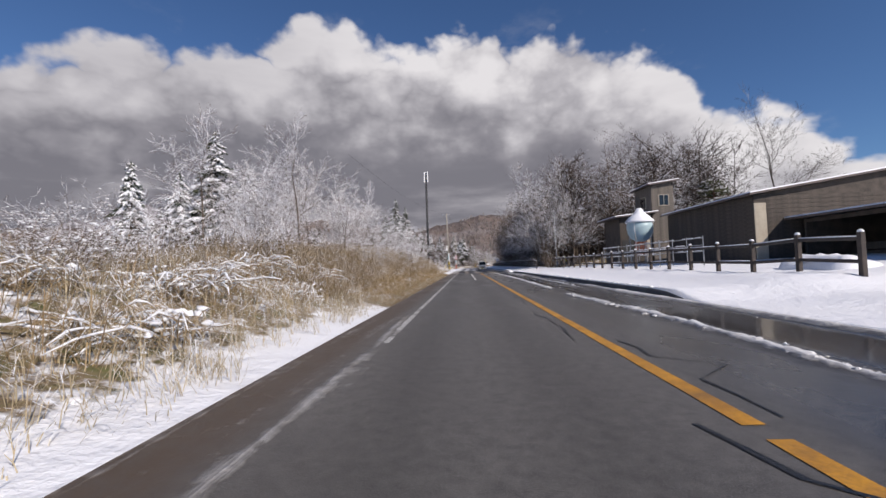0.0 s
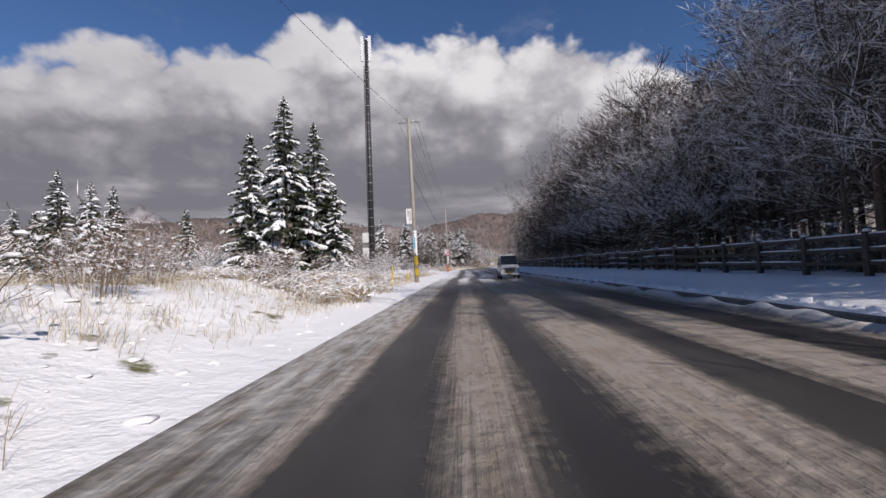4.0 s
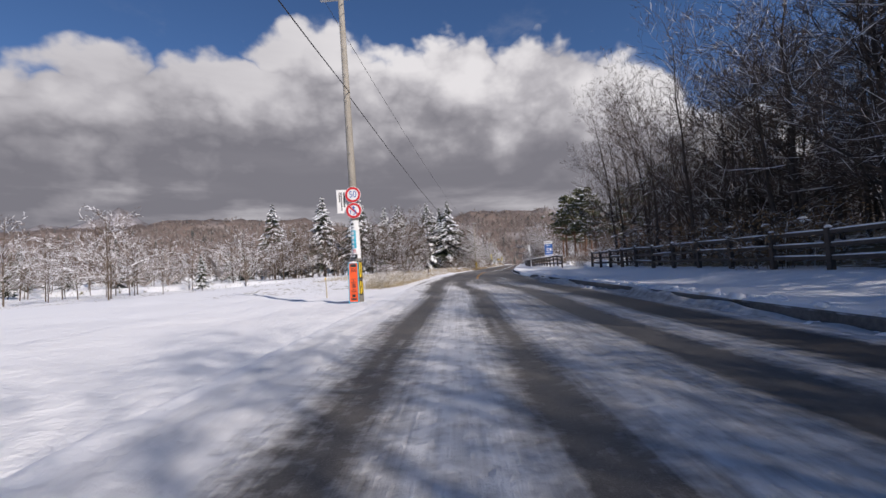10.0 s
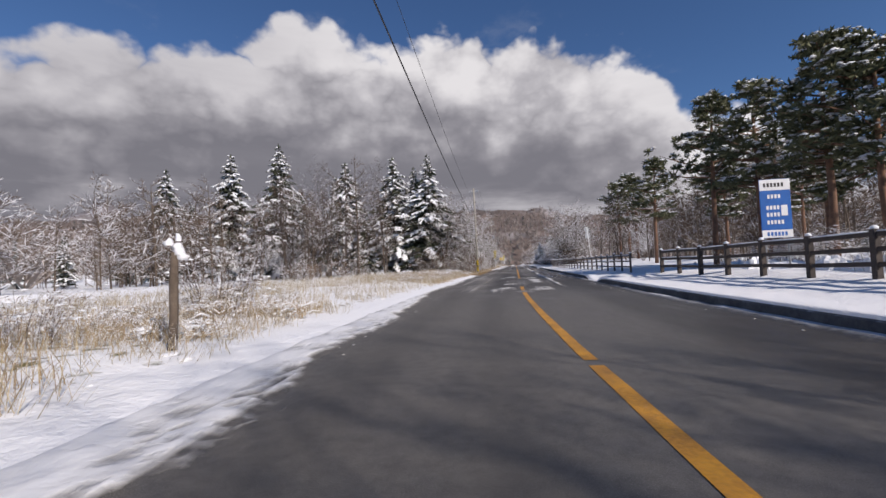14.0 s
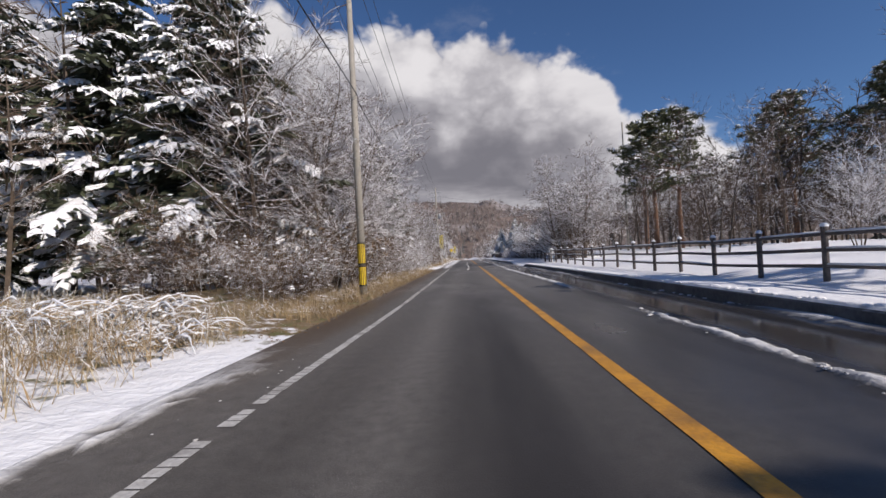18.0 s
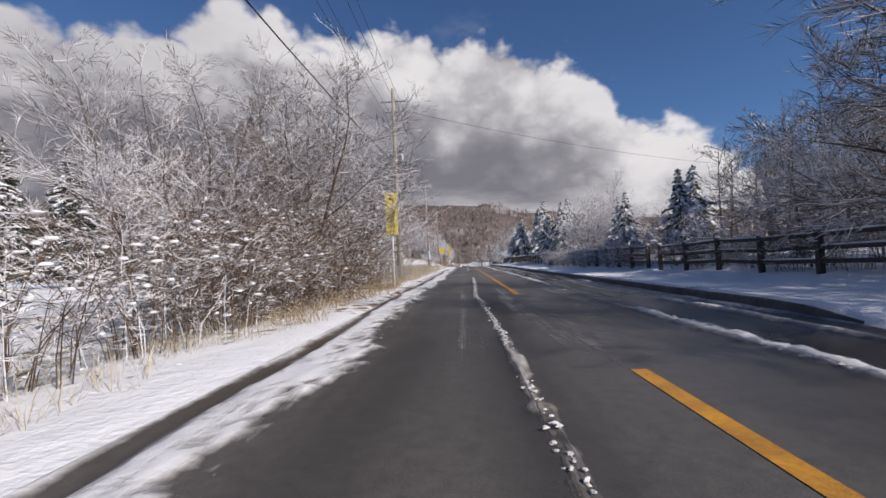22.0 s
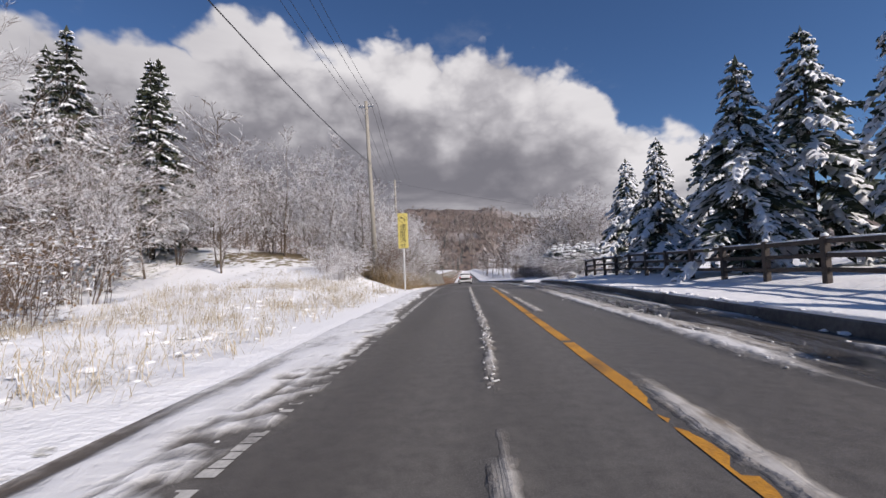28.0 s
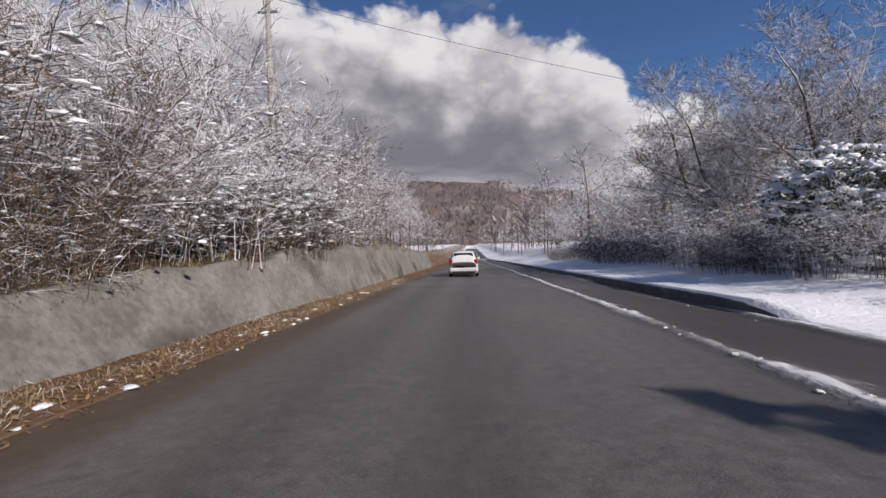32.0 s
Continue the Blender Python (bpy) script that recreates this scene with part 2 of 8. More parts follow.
        h = mth("ADD", mth("MULTIPLY", k, 1.0), mth("ADD", mth("MULTIPLY", mth("MULTIPLY", grain, mth("SUBTRACT", 1.0, film)), 0.10), mth("MULTIPLY", mth("MULTIPLY", lumps, k), 1.2)))
        dist = 0.03
    else:
        big, mid, fine = noi(0.45, 5.0), noi(2.6, 6.0), noi(14.0, 5.0)
        k = mth("ADD", cov, mth("ADD", mth("MULTIPLY", mth("SUBTRACT", mid, 0.5), 1.5), mth("MULTIPLY", mth("SUBTRACT", big, 0.5), 0.8)))
        k = mth("MULTIPLY", mth("SUBTRACT", k, 0.5), 5.0, True)          # 1: bare of snow
        soil = mixc(fine, (0.29, 0.215, 0.122), (0.115, 0.082, 0.05))
        soil = mixc(mth("MULTIPLY", mth("SUBTRACT", mid, 0.52), 7.0, True), soil, (0.13, 0.13, 0.05))
        soil = mixc(at("leaf"), soil, (0.13, 0.075, 0.04))
        snow = mixc(big, (0.78, 0.79, 0.82), (0.86, 0.86, 0.86))
        col = mixc(k, snow, soil)
        b.inputs["Roughness"].default_value = 0.85
        h = mth("ADD", mth("MULTIPLY", mid, 1.5), mth("ADD", mth("MULTIPLY", fine, 0.6), mth("MULTIPLY", k, -0.8)))
        dist = 0.06
    L(col, b.inputs["Base Color"])
    b.inputs["Specular IOR Level"].default_value = 0.35
    bp = N("ShaderNodeBump")
    bp.inputs["Strength"].default_value, bp.inputs["Distance"].default_value = 0.7, dist
    L(h, bp.inputs["Height"])
    L(bp.outputs[0], b.inputs["Normal"])
    o = N("ShaderNodeOutputMaterial")
    L(b.outputs[0], o.inputs[0])
    return m


def glassy(name, col, rough=0.05):
    m = bpy.data.materials.new(name)
    m.use_nodes = True
    b = m.node_tree.nodes["Principled BSDF"]
    b.inputs["Base Color"].default_value = (*col, 1)
    b.inputs["Roughness"].default_value = rough
    b.inputs["Specular IOR Level"].default_value = 0.6
    return m


M = {}
M["road"] = covered("wet_asphalt_with_slush", "road")
M["ground"] = covered("snowy_ground", "ground")
M["snow"] = surface("snow", (0.86, 0.86, 0.87), (0.76, 0.77, 0.80), 2.5, 0.85, 0.5, 22, world_space=True, bdist=0.03)
M["dirty_snow"] = surface("dirty_snow", (0.78, 0.78, 0.78), (0.48, 0.46, 0.43), 3.0, 0.8, 0.8, 18, world_space=True, bdist=0.03)
M["concrete"] = surface("concrete", (0.26, 0.245, 0.215), (0.13, 0.12, 0.105), 1.1, 0.85, 0.8, 18, c3=(0.040, 0.034, 0.026), world_space=True)
M["kerb"] = surface("kerb_concrete", (0.16, 0.155, 0.15), (0.07, 0.07, 0.07), 1.5, 0.75, 0.4, 50, snow=0.80, snow_noise=0.3, world_space=True)
M["pole"] = surface("pole_concrete", (0.36, 0.33, 0.28), (0.27, 0.25, 0.21), 1.3, 0.8, 0.25, 60)
M["yellow_line"] = surface("yellow_road_paint", (0.62, 0.30, 0.03), (0.36, 0.17, 0.03), 3.0, 0.55, 0.4, 60, c3=(0.20, 0.11, 0.04), world_space=True)
M["white_line"] = surface("white_road_paint", (0.60, 0.59, 0.56), (0.36, 0.35, 0.33), 4.0, 0.6, 0.4, 60, c3=(0.16, 0.15, 0.14), world_space=True)
M["tar"] = surface("crack_sealant", (0.012, 0.012, 0.013), (0.02, 0.02, 0.02), 6, 0.35, 0.3, 50, world_space=True)
M["bark"] = surface("bark", (0.15, 0.115, 0.085), (0.075, 0.056, 0.042), 2.0, 0.9, 0.7, 25, snow=0.82, snow_noise=0.5)
# Darker copies of bark and twigs; partly the woods' shade put into colour.
M["bark_dark"] = surface("dark_bark", (0.075, 0.058, 0.047), (0.035, 0.028, 0.024), 2.0, 0.9, 0.7, 25, snow=0.95, snow_noise=0.5)
M["twig"] = surface("brown_twigs", (0.155, 0.108, 0.075), (0.07, 0.048, 0.035), 1.5, 0.9, 0.0, 25, snow=0.60, snow_noise=0.9, island=0.4)
M["twig_dark"] = surface("dark_twigs", (0.125, 0.093, 0.077), (0.055, 0.043, 0.037), 1.5, 0.9, 0.0, 25, snow=0.80, snow_noise=0.7, island=0.4)
M["rime"] = surface("snow_coated_twigs", (0.86, 0.86, 0.88), (0.66, 0.64, 0.645), 2.5, 0.85, 0.0, 30, island=0.5)
M["needle"] = surface("spruce_needles", (0.030, 0.042, 0.026), (0.075, 0.080, 0.042), 1.2, 0.7, 0.0, 20, island=0.6, snow=0.93, snow_noise=0.55)
M["needle_snowy"] = surface("snowed_fir_needles", (0.030, 0.044, 0.030), (0.065, 0.080, 0.048), 1.2, 0.7, 0.0, 20, island=0.5, snow=0.70, snow_noise=0.6)
M["pine"] = surface("pine_needles", (0.06, 0.075, 0.036), (0.145, 0.14, 0.068), 1.2, 0.7, 0.0, 20, island=0.6)
M["pine_bark"] = surface("red_pine_bark", (0.24, 0.13, 0.08), (0.11, 0.07, 0.05), 2.5, 0.9, 0.7, 18, snow=1.1)
M["grass"] = surface("dead_grass", (0.46, 0.35, 0.19), (0.22, 0.145, 0.075), 0.7, 0.8, 0.0, 20, island=0.65, snow=0.86, snow_noise=0.5, world_space=True)
M["grass_pale"] = surface("pale_dead_grass", (0.56, 0.48, 0.32), (0.30, 0.23, 0.14), 0.7, 0.8, 0.0, 20, island=0.65, snow=0.70, snow_noise=0.6, world_space=True)
M["leaf"] = surface("withered_leaves", (0.30, 0.19, 0.09), (0.13, 0.08, 0.042), 1.0, 0.8, 0.0, 20, island=0.7)
M["fence"] = surface("dark_stained_fence_wood", (0.075, 0.058, 0.048), (0.035, 0.029, 0.026), 3, 0.7, 0.5, 40, snow=0.93, snow_noise=0.35)
M["fence_grey"] = surface("grey_brown_fence_rail", (0.12, 0.10, 0.09), (0.065, 0.055, 0.05), 3, 0.6, 0.4, 40, snow=0.95, snow_noise=0.3)
M["hill"] = surface("far_bare_forest", (0.22, 0.165, 0.135), (0.11, 0.088, 0.078), 0.012, 0.95, 0.8, 0.06, c3=(0.40, 0.37, 0.36), world_space=True, bdist=6.0)
M["peak"] = surface("far_snowy_rock", (0.38, 0.36, 0.37), (0.16, 0.14, 0.135), 0.02, 0.95, 0.8, 0.05, world_space=True, bdist=8.0)
M["black"] = surface("black_plastic", (0.02, 0.02, 0.02), (0.035, 0.035, 0.035), 4, 0.5, 0.1, 60)
M["cable"] = surface("black_cable", (0.03, 0.03, 0.035), (0.05, 0.05, 0.055), 4, 0.6, 0.0)
M["galv"] = surface("galvanised_steel", (0.42, 0.43, 0.44), (0.30, 0.31, 0.32), 3, 0.45, 0.1, 60, metal=0.7)
M["white_paint"] = surface("white_paint", (0.78, 0.78, 0.77), (0.66, 0.66, 0.65), 2, 0.4, 0.05, 60)
M["sign_yellow"] = surface("pale_yellow_sign", (0.74, 0.62, 0.19), (0.64, 0.52, 0.15), 2.5, 0.45, 0.05, 60)
M["band_yellow"] = surface("bright_yellow_band", (0.85, 0.60, 0.02), (0.70, 0.47, 0.02), 3, 0.45, 0.05, 60)
M["red"] = surface("red_sign_paint", (0.62, 0.03, 0.04), (0.52, 0.03, 0.03), 3, 0.4, 0.05, 60)
M["blue"] = surface("blue_sign_paint", (0.03, 0.13, 0.42), (0.025, 0.10, 0.34), 3, 0.4, 0.05, 60)
M["cyan"] = surface("light_blue_paint", (0.05, 0.42, 0.55), (0.05, 0.36, 0.48), 3, 0.45, 0.05, 60)
M["orange"] = surface("orange_sign_sheet", (0.85, 0.12, 0.03), (0.74, 0.09, 0.02), 3, 0.5, 0.1, 40)
M["ink"] = surface("dark_ink", (0.03, 0.03, 0.03), (0.045, 0.04, 0.04), 5, 0.5, 0.0)
M["wood_wall"] = surface("weathered_grey_boards", (0.19, 0.165, 0.14), (0.09, 0.078, 0.066), 2.0, 0.85, 0.5, 30)
M["wood_dark"] = surface("dark_barn_boards", (0.095, 0.078, 0.064), (0.045, 0.038, 0.032), 2.0, 0.85, 0.5, 30)
M["plaster"] = surface("beige_wall_panel", (0.46, 0.41, 0.32), (0.36, 0.31, 0.24), 1.5, 0.85, 0.3, 30)
M["roof"] = surface("brown_metal_roof", (0.13, 0.10, 0.085), (0.075, 0.06, 0.055), 2.0, 0.5, 0.2, 30, snow=0.70, snow_noise=0.25)
M["tank"] = surface("pale_blue_grp_tank", (0.42, 0.55, 0.58), (0.33, 0.45, 0.49), 1.5, 0.4, 0.1, 30)
M["rust_red"] = surface("red_brown_slats", (0.22, 0.07, 0.045), (0.14, 0.045, 0.03), 3, 0.7, 0.3, 30)
M["car_white"] = surface("white_car_paint", (0.74, 0.74, 0.73), (0.64, 0.635, 0.62), 1.5, 0.22, 0.0, 60, spec=0.6)
M["car_silver"] = surface("silver_grey_car_paint", (0.60, 0.61, 0.62), (0.48, 0.48, 0.48), 1.2, 0.28, 0.0, 60, spec=0.6, metal=0.15)
M["glass"] = glassy("dark_window_glass", (0.012, 0.014, 0.016))
M["lamp_glass"] = glassy("clear_lamp_glass", (0.55, 0.57, 0.58), 0.08)
M["tail_red"] = glassy("red_tail_lamp", (0.35, 0.01, 0.01), 0.15)
M["tyre"] = surface("tyre_rubber", (0.022, 0.022, 0.022), (0.04, 0.038, 0.036), 6, 0.85, 0.4, 60)
M["rim"] = surface("alloy_rim", (0.55, 0.55, 0.56), (0.40, 0.40, 0.41), 5, 0.35, 0.1, 60, metal=0.8)
M["plate"] = surface("number_plate", (0.70, 0.60, 0.06), (0.62, 0.52, 0.05), 5, 0.5, 0.0)
M["plate_white"] = surface("white_number_plate", (0.72, 0.73, 0.72), (0.62, 0.63, 0.62), 5, 0.5, 0.0)
M["stone"] = surface("grey_field_stone", (0.24, 0.23, 0.22), (0.11, 0.105, 0.10), 3, 0.9, 0.7, 20, snow=0.7)
M["stone_brown"] = surface("grey_brown_rock", (0.27, 0.23, 0.18), (0.10, 0.085, 0.065), 1.6, 0.9, 0.9, 9, c3=(0.06, 0.05, 0.04), world_space=True, bdist=0.06)
M["far_twig"] = surface("far_bare_wood", (0.21, 0.165, 0.135), (0.40, 0.36, 0.335), 0.05, 0.95, 0.0, 20, island=0.75, world_space=True)
M["far_fir"] = surface("far_fir", (0.035, 0.042, 0.035), (0.16, 0.165, 0.16), 0.3, 0.95, 0.0, 20, island=0.5, world_space=True)


# ---- plan: the road's line, s metres along it and o metres to its right ----
ARC0, ARC1, X_REF, BEND = 150.0, 191.0, -0.8, radians(8.75)
RAD = (ARC1 - ARC0) / BEND
_cx = X_REF + RAD
_ex, _ey = _cx - RAD * math.cos(BEND), ARC0 + RAD * math.sin(BEND)


def head(s):
    return 0.0 if s <= ARC0 else min((s - ARC0) / RAD, BEND)


def elev(s):
    """The road falls gently past the drive."""
    d = s - 336.0
    if d <= 0:
        return 0.0
    return -0.032 * (d * d / 24 if d < 12 else min(d, 140.0) - 6)


def spot(s, o, z=0.0):
    z += elev(s)
    far = 0.0
    if abs(o) > 110:
        far, o = o - math.copysign(110, o), math.copysign(110, o)
    if s <= ARC0:
        x, y = X_REF + o, s
    elif s < ARC1:
        a = (s - ARC0) / RAD
        x, y = _cx - (RAD - o) * math.cos(a), ARC0 + (RAD - o) * math.sin(a)
    else:
        d = s - ARC1
        x, y = _ex + d * math.sin(BEND) + o * math.cos(BEND), _ey + d * math.cos(BEND) - o * math.sin(BEND)
    return Vector((x + far, y, z))


def place(s, o, z=0.0, turn=0.0, scale=1.0):
    """A pose on the plan: local y runs along the road, local x to its right; turn in degrees, anticlockwise."""
    return Matrix.Translation(spot(s, o, z)) @ Matrix.Rotation(radians(turn) - head(s), 4, "Z") @ Matrix.Scale(scale, 4)


def lerp(s, rows):
    return float(np.interp(s, [r[0] for r in rows], [r[1] for r in rows]))


BANK = [(-60, 0.8), (0, 1.1), (18, 1.4), (35, 1.9), (52, 1.9), (62, 1.0), (72, 1.0), (86, 0.6), (94, 0.1), (140, -0.2), (155, 0.0), (165, 0.1),
        (180, 0.3), (205, 0.3), (235, 0.3), (249, 0.2), (256, -0.3), (262, -0.1), (290, 0.1), (325, 0.2), (336, 0.7), (345, 2.2), (352, 2.7), (380, 3.0), (420, 2.5), (600, 1.0)]
OPENINGS = [(4, 13.5), (56.8, 62.5), (158.5, 166.5), (192, 195), (248.5, 258), (348.5, 357)]   # drives that cut the raised pavement
BARE_LEFT = [(14, 61, 1.0), (214, 250, 0.95), (345, 460, 0.95), (262, 319, 0.62)]
LEFT_COVER = [(-60, 0.62), (0, 0.62), (12, 0.72), (18, 0.9), (56, 0.9), (64, 0.30), (88, 0.26), (95, 0.05), (147, 0.0), (152, 0.45), (166, 0.40),
              (190, 0.34), (212, 0.40), (218, 0.85), (249, 0.88), (254, 0.32), (264, 0.5), (278, 0.42), (300, 0.42), (318, 0.25), (341, 0.32), (346, 0.9), (600, 0.7)]


def smooth(a, b, v):
    k = min(1.0, max(0.0, (v - a) / (b - a)))
    return k * k * (3 - 2 * k)


def opening(s):
    return max([smooth(a - 0.8, a + 0.8, s) * (1 - smooth(b - 0.8, b + 0.8, s)) for a, b in OPENINGS])


def wall_height(s):
    return lerp(s, [(347, 0.05), (351, 0.45), (355, 1.0), (361, 1.35), (368, 1.7), (390, 1.6)])


def ground_z(s, o):
    """Height of the ground sheet."""
    if -2.72 < o < 5.62:
        return -0.06
    n = noise.noise(Vector((s * 0.35, o * 0.35, 3.0)))
    n2 = noise.noise(Vector((s * 1.1, o * 1.1, 9.0)))
    if o <= -2.72:
        d = -2.72 - o
        b = lerp(s, BANK)
        if s > 340:                       # steep cut behind the retaining wall
            w = smooth(340, 347, s)
            z = (1 - w) * b * smooth(0.3, 5.5, d) + w * (0.02 + (wall_height(s) - 0.1) * smooth(1.25, 1.9, d) + (b - wall_height(s)) * smooth(2.0, 6.5, d) + 0.12 * max(0, min(d - 6.5, 12)))
        else:
            z = b * smooth(0.2, 5.0, d) - (b + 0.9) * smooth(14, 45, d) * (1 if s < 200 else 0.2)
        return z + min(1.0, d * 0.4) * ((0.10 + 0.12 * smooth(0.8, 3, d) * (0.25 if 95 < s < 148 else 1.0)) * n + 0.07 * n2 + (0.045 if d > 0.9 else 0.02) * (0.4 if 95 < s < 148 else 1.0) * noise.noise(Vector((s * 2.9, o * 2.9, 1.0)))) + 0.006 + 0.04 * smooth(0.0, 0.45, d)
    d = o - 5.62
    op = opening(s)
    kerb = 0.24 * (1 - op) + 0.03
    z = kerb + 0.28 * smooth(1.5, 4.0, d) * (1 - 0.5 * op)
    if 50 < s < 166:
        w = smooth(52, 64, s) * (1 - smooth(150, 164, s)) * (1 - smooth(40, 60, d))
        z += 1.8 * w * smooth(6, 22, d) + (1 - w) * 0.5 * smooth(5, 20, d)
    elif 340 < s:
        z += 2.0 * smooth(3.5, 9, d) * smooth(360, 368, s) * (1 - 0.75 * smooth(11, 16, d)) + 0.6 * smooth(8, 20, d)
    else:
        z += 0.5 * smooth(5, 20, d)
    return z + min(1.0, d * 0.5) * (0.06 * n + 0.035 * n2) * (1 + min(2, d * 0.1))


class Geo:
    """A growing mesh: vertices and faces."""

    def __init__(self):
        self.v, self.f = [], []

    def add(self, verts, faces):
        n = len(self.v)
        self.v.extend(verts)
        self.f.extend([tuple(i + n for i in q) for q in faces])

    def box(self, c, size, m=None, taper=1.0, bev=0.0):
        x, y, z = (q / 2 for q in size)
        if bev <= 0:
            vs = [Vector((sx * x * (taper if sz > 0 else 1), sy * y * (taper if sz > 0 else 1), sz * z)) for sz in (-1, 1) for sx, sy in ((-1, -1), (1, -1), (1, 1), (-1, 1))]
            fs = [(3, 2, 1, 0), (4, 5, 6, 7), (0, 1, 5, 4), (1, 2, 6, 5), (2, 3, 7, 6), (3, 0, 4, 7)]
        else:
            ring = [(-x + bev, -y), (x - bev, -y), (x, -y + bev), (x, y - bev), (x - bev, y), (-x + bev, y), (-x, y - bev), (-x, -y + bev)]
            vs, fs = [], []
            for zz, k in ((-z, 1.0), (-z + bev, 0.0), (z - bev, 0.0), (z, 1.0)):
                for px, py in ring:
                    vs.append(Vector((px - math.copysign(bev * k, px), py - math.copysign(bev * k, py), zz)))
            for r in range(3):
                for i in range(8):
                    j = (i + 1) % 8
                    fs.append((r * 8 + i, r * 8 + j, r * 8 + 8 + j, r * 8 + 8 + i))
            fs += [tuple(range(7, -1, -1)), tuple(range(24, 32))]
        c = Vector(c)
        vs = [(m @ (q + c)) if m else q + c for q in vs]
        self.add(vs, fs)

    def tube(self, pts, radii, sides=6, cap=True):
        n = len(self.v)
        k = len(pts)
        for i, p in enumerate(pts):
            a = pts[max(0, i - 1)]
            b = pts[min(k - 1, i + 1)]
            t = (b - a).normalized()
            u = t.cross(Vector((0.31, 0.95, 0.05)))
            if u.length < 1e-3:
                u = t.cross(Vector((1, 0, 0)))
            u.normalize()
            w = t.cross(u)
            r = radii[i] if hasattr(radii, "__len__") else radii
            for j in range(sides):
                ang = 2 * math.pi * j / sides
                self.v.append(p + (u * math.cos(ang) + w * math.sin(ang)) * r)
        for i in range(k - 1):
            for j in range(sides):
                q = (j + 1) % sides
                self.f.append((n + i * sides + j, n + i * sides + q, n + (i + 1) * sides + q, n + (i + 1) * sides + j))
        if cap and sides > 2:
            self.f.append(tuple(n + j for j in range(sides - 1, -1, -1)))
            self.f.append(tuple(n + (k - 1) * sides + j for j in range(sides)))

    def kite(self, p, e, w, rng):
        """A thin twig: a long flat diamond from p to e."""
        sv = (e - p).cross(Vector((rng.uniform(-1, 1), rng.uniform(-1, 1), rng.uniform(-1, 1))))
        sv = sv.normalized() * w if sv.length > 1e-5 else Vector((w, 0, 0))
        k, m = len(self.v), p.lerp(e, 0.45)
        self.v += [p, m + sv, e, m - sv]
        self.f.append((k, k + 1, k + 2, k + 3))

    def lathe(self, rows, sides=16, m=None):
        n = len(self.v)
        for r, z in rows:
            for j in range(sides):
                a = 2 * math.pi * j / sides
                p = Vector((r * math.cos(a), r * math.sin(a), z))
                self.v.append(m @ p if m else p)
        for i in range(len(rows) - 1):
            for j in range(sides):
                q = (j + 1) % sides
                self.f.append((n + i * sides + j, n + i * sides + q, n + (i + 1) * sides + q, n + (i + 1) * sides + j))
        self.f.append(tuple(n + j for j in range(sides - 1, -1, -1)))
        self.f.append(tuple(n + (len(rows) - 1) * sides + j for j in range(sides)))

    def blob(self, c, rx, ry, rz, rng, rough=0.25, turn=0.0):
        """A lumpy low dome, six by three."""
        n = len(self.v)
        ca, sa = math.cos(turn), math.sin(turn)
        for zz, rr in ((-0.3, 0.85), (0.25, 1.0), (0.78, 0.6)):
            for j in range(6):
                a = 2 * math.pi * j / 6
                k = rr * (1 + rng.uniform(-rough, rough))
                x, y = rx * k * math.cos(a), ry * k * math.sin(a)
                self.v.append(Vector((c[0] + x * ca - y * sa, c[1] + x * sa + y * ca, c[2] + rz * zz * (1 + rng.uniform(-rough, rough)))))
        self.v.append(Vector((c[0], c[1], c[2] + rz)))
        for i in range(2):
            for j in range(6):
                q = (j + 1) % 6
                self.f.append((n + i * 6 + j, n + i * 6 + q, n + i * 6 + 6 + q, n + i * 6 + 6 + j))
        for j in range(6):
            self.f.append((n + 12 + j, n + 12 + (j + 1) % 6, n + 18))

    def mesh(self, name, material, shade_smooth=False):
        me = bpy.data.meshes.new(name)
        me.from_pydata([tuple(p) for p in self.v], [], self.f)
        me.materials.append(material)
        if shade_smooth:
            me.polygons.foreach_set("use_smooth", [True] * len(me.polygons))
        me.update()
        return me


def part(name, geo, material, parent, label="", shade_smooth=False):
    me = geo if isinstance(geo, bpy.types.Mesh) else geo.mesh(name, material, shade_smooth)
    ob = new(name, me)
    ob.parent = parent
    return tagged(ob, label)


def thing(name, label, category, m=None, group="", kind=""):
    ob = new(name)
    ob.empty_display_size = 0.2
    if m is not None:
        ob.matrix_basis = m
    return tagged(ob, label, category, group, kind)


def solid(name, geo, material, label, category, m=None, group="", kind="", shade_smooth=False):
    ob = new(name, geo.mesh(name, material, shade_smooth) if isinstance(geo, Geo) else geo)
    if m is not None:
        ob.matrix_basis = m
    return tagged(ob, label, category, group, kind)


def attribute(me, name, values):
    a = me.attributes.new(name, "FLOAT", "POINT")
    a.data.foreach_set("value", np.asarray(values, dtype=np.float32))


# ---- road ----
def vnoise(x, y, seed):
    """Smooth value noise on arrays, 0 to 1."""
    rng = np.random.RandomState(seed)
    tab = rng.rand(256, 256)
    xi, yi = np.floor(x).astype(int), np.floor(y).astype(int)
    fx, fy = x - xi, y - yi
    fx, fy = fx * fx * (3 - 2 * fx), fy * fy * (3 - 2 * fy)
    g = lambda a, b: tab[a % 256, b % 256]
    return (g(xi, yi) * (1 - fx) + g(xi + 1, yi) * fx) * (1 - fy) + (g(xi, yi + 1) * (1 - fx) + g(xi + 1, yi + 1) * fx) * fy


def win(s, a, b, w=3.0):
    k1 = np.clip((s - a + w) / (2 * w), 0, 1)
    k2 = np.clip((b + w - s) / (2 * w), 0, 1)
    return (k1 * k1 * (3 - 2 * k1)) * (k2 * k2 * (3 - 2 * k2))


def hump(o, c, w):
    return np.clip(1.25 - np.abs(o - c) / w * 1.0, 0, 1)


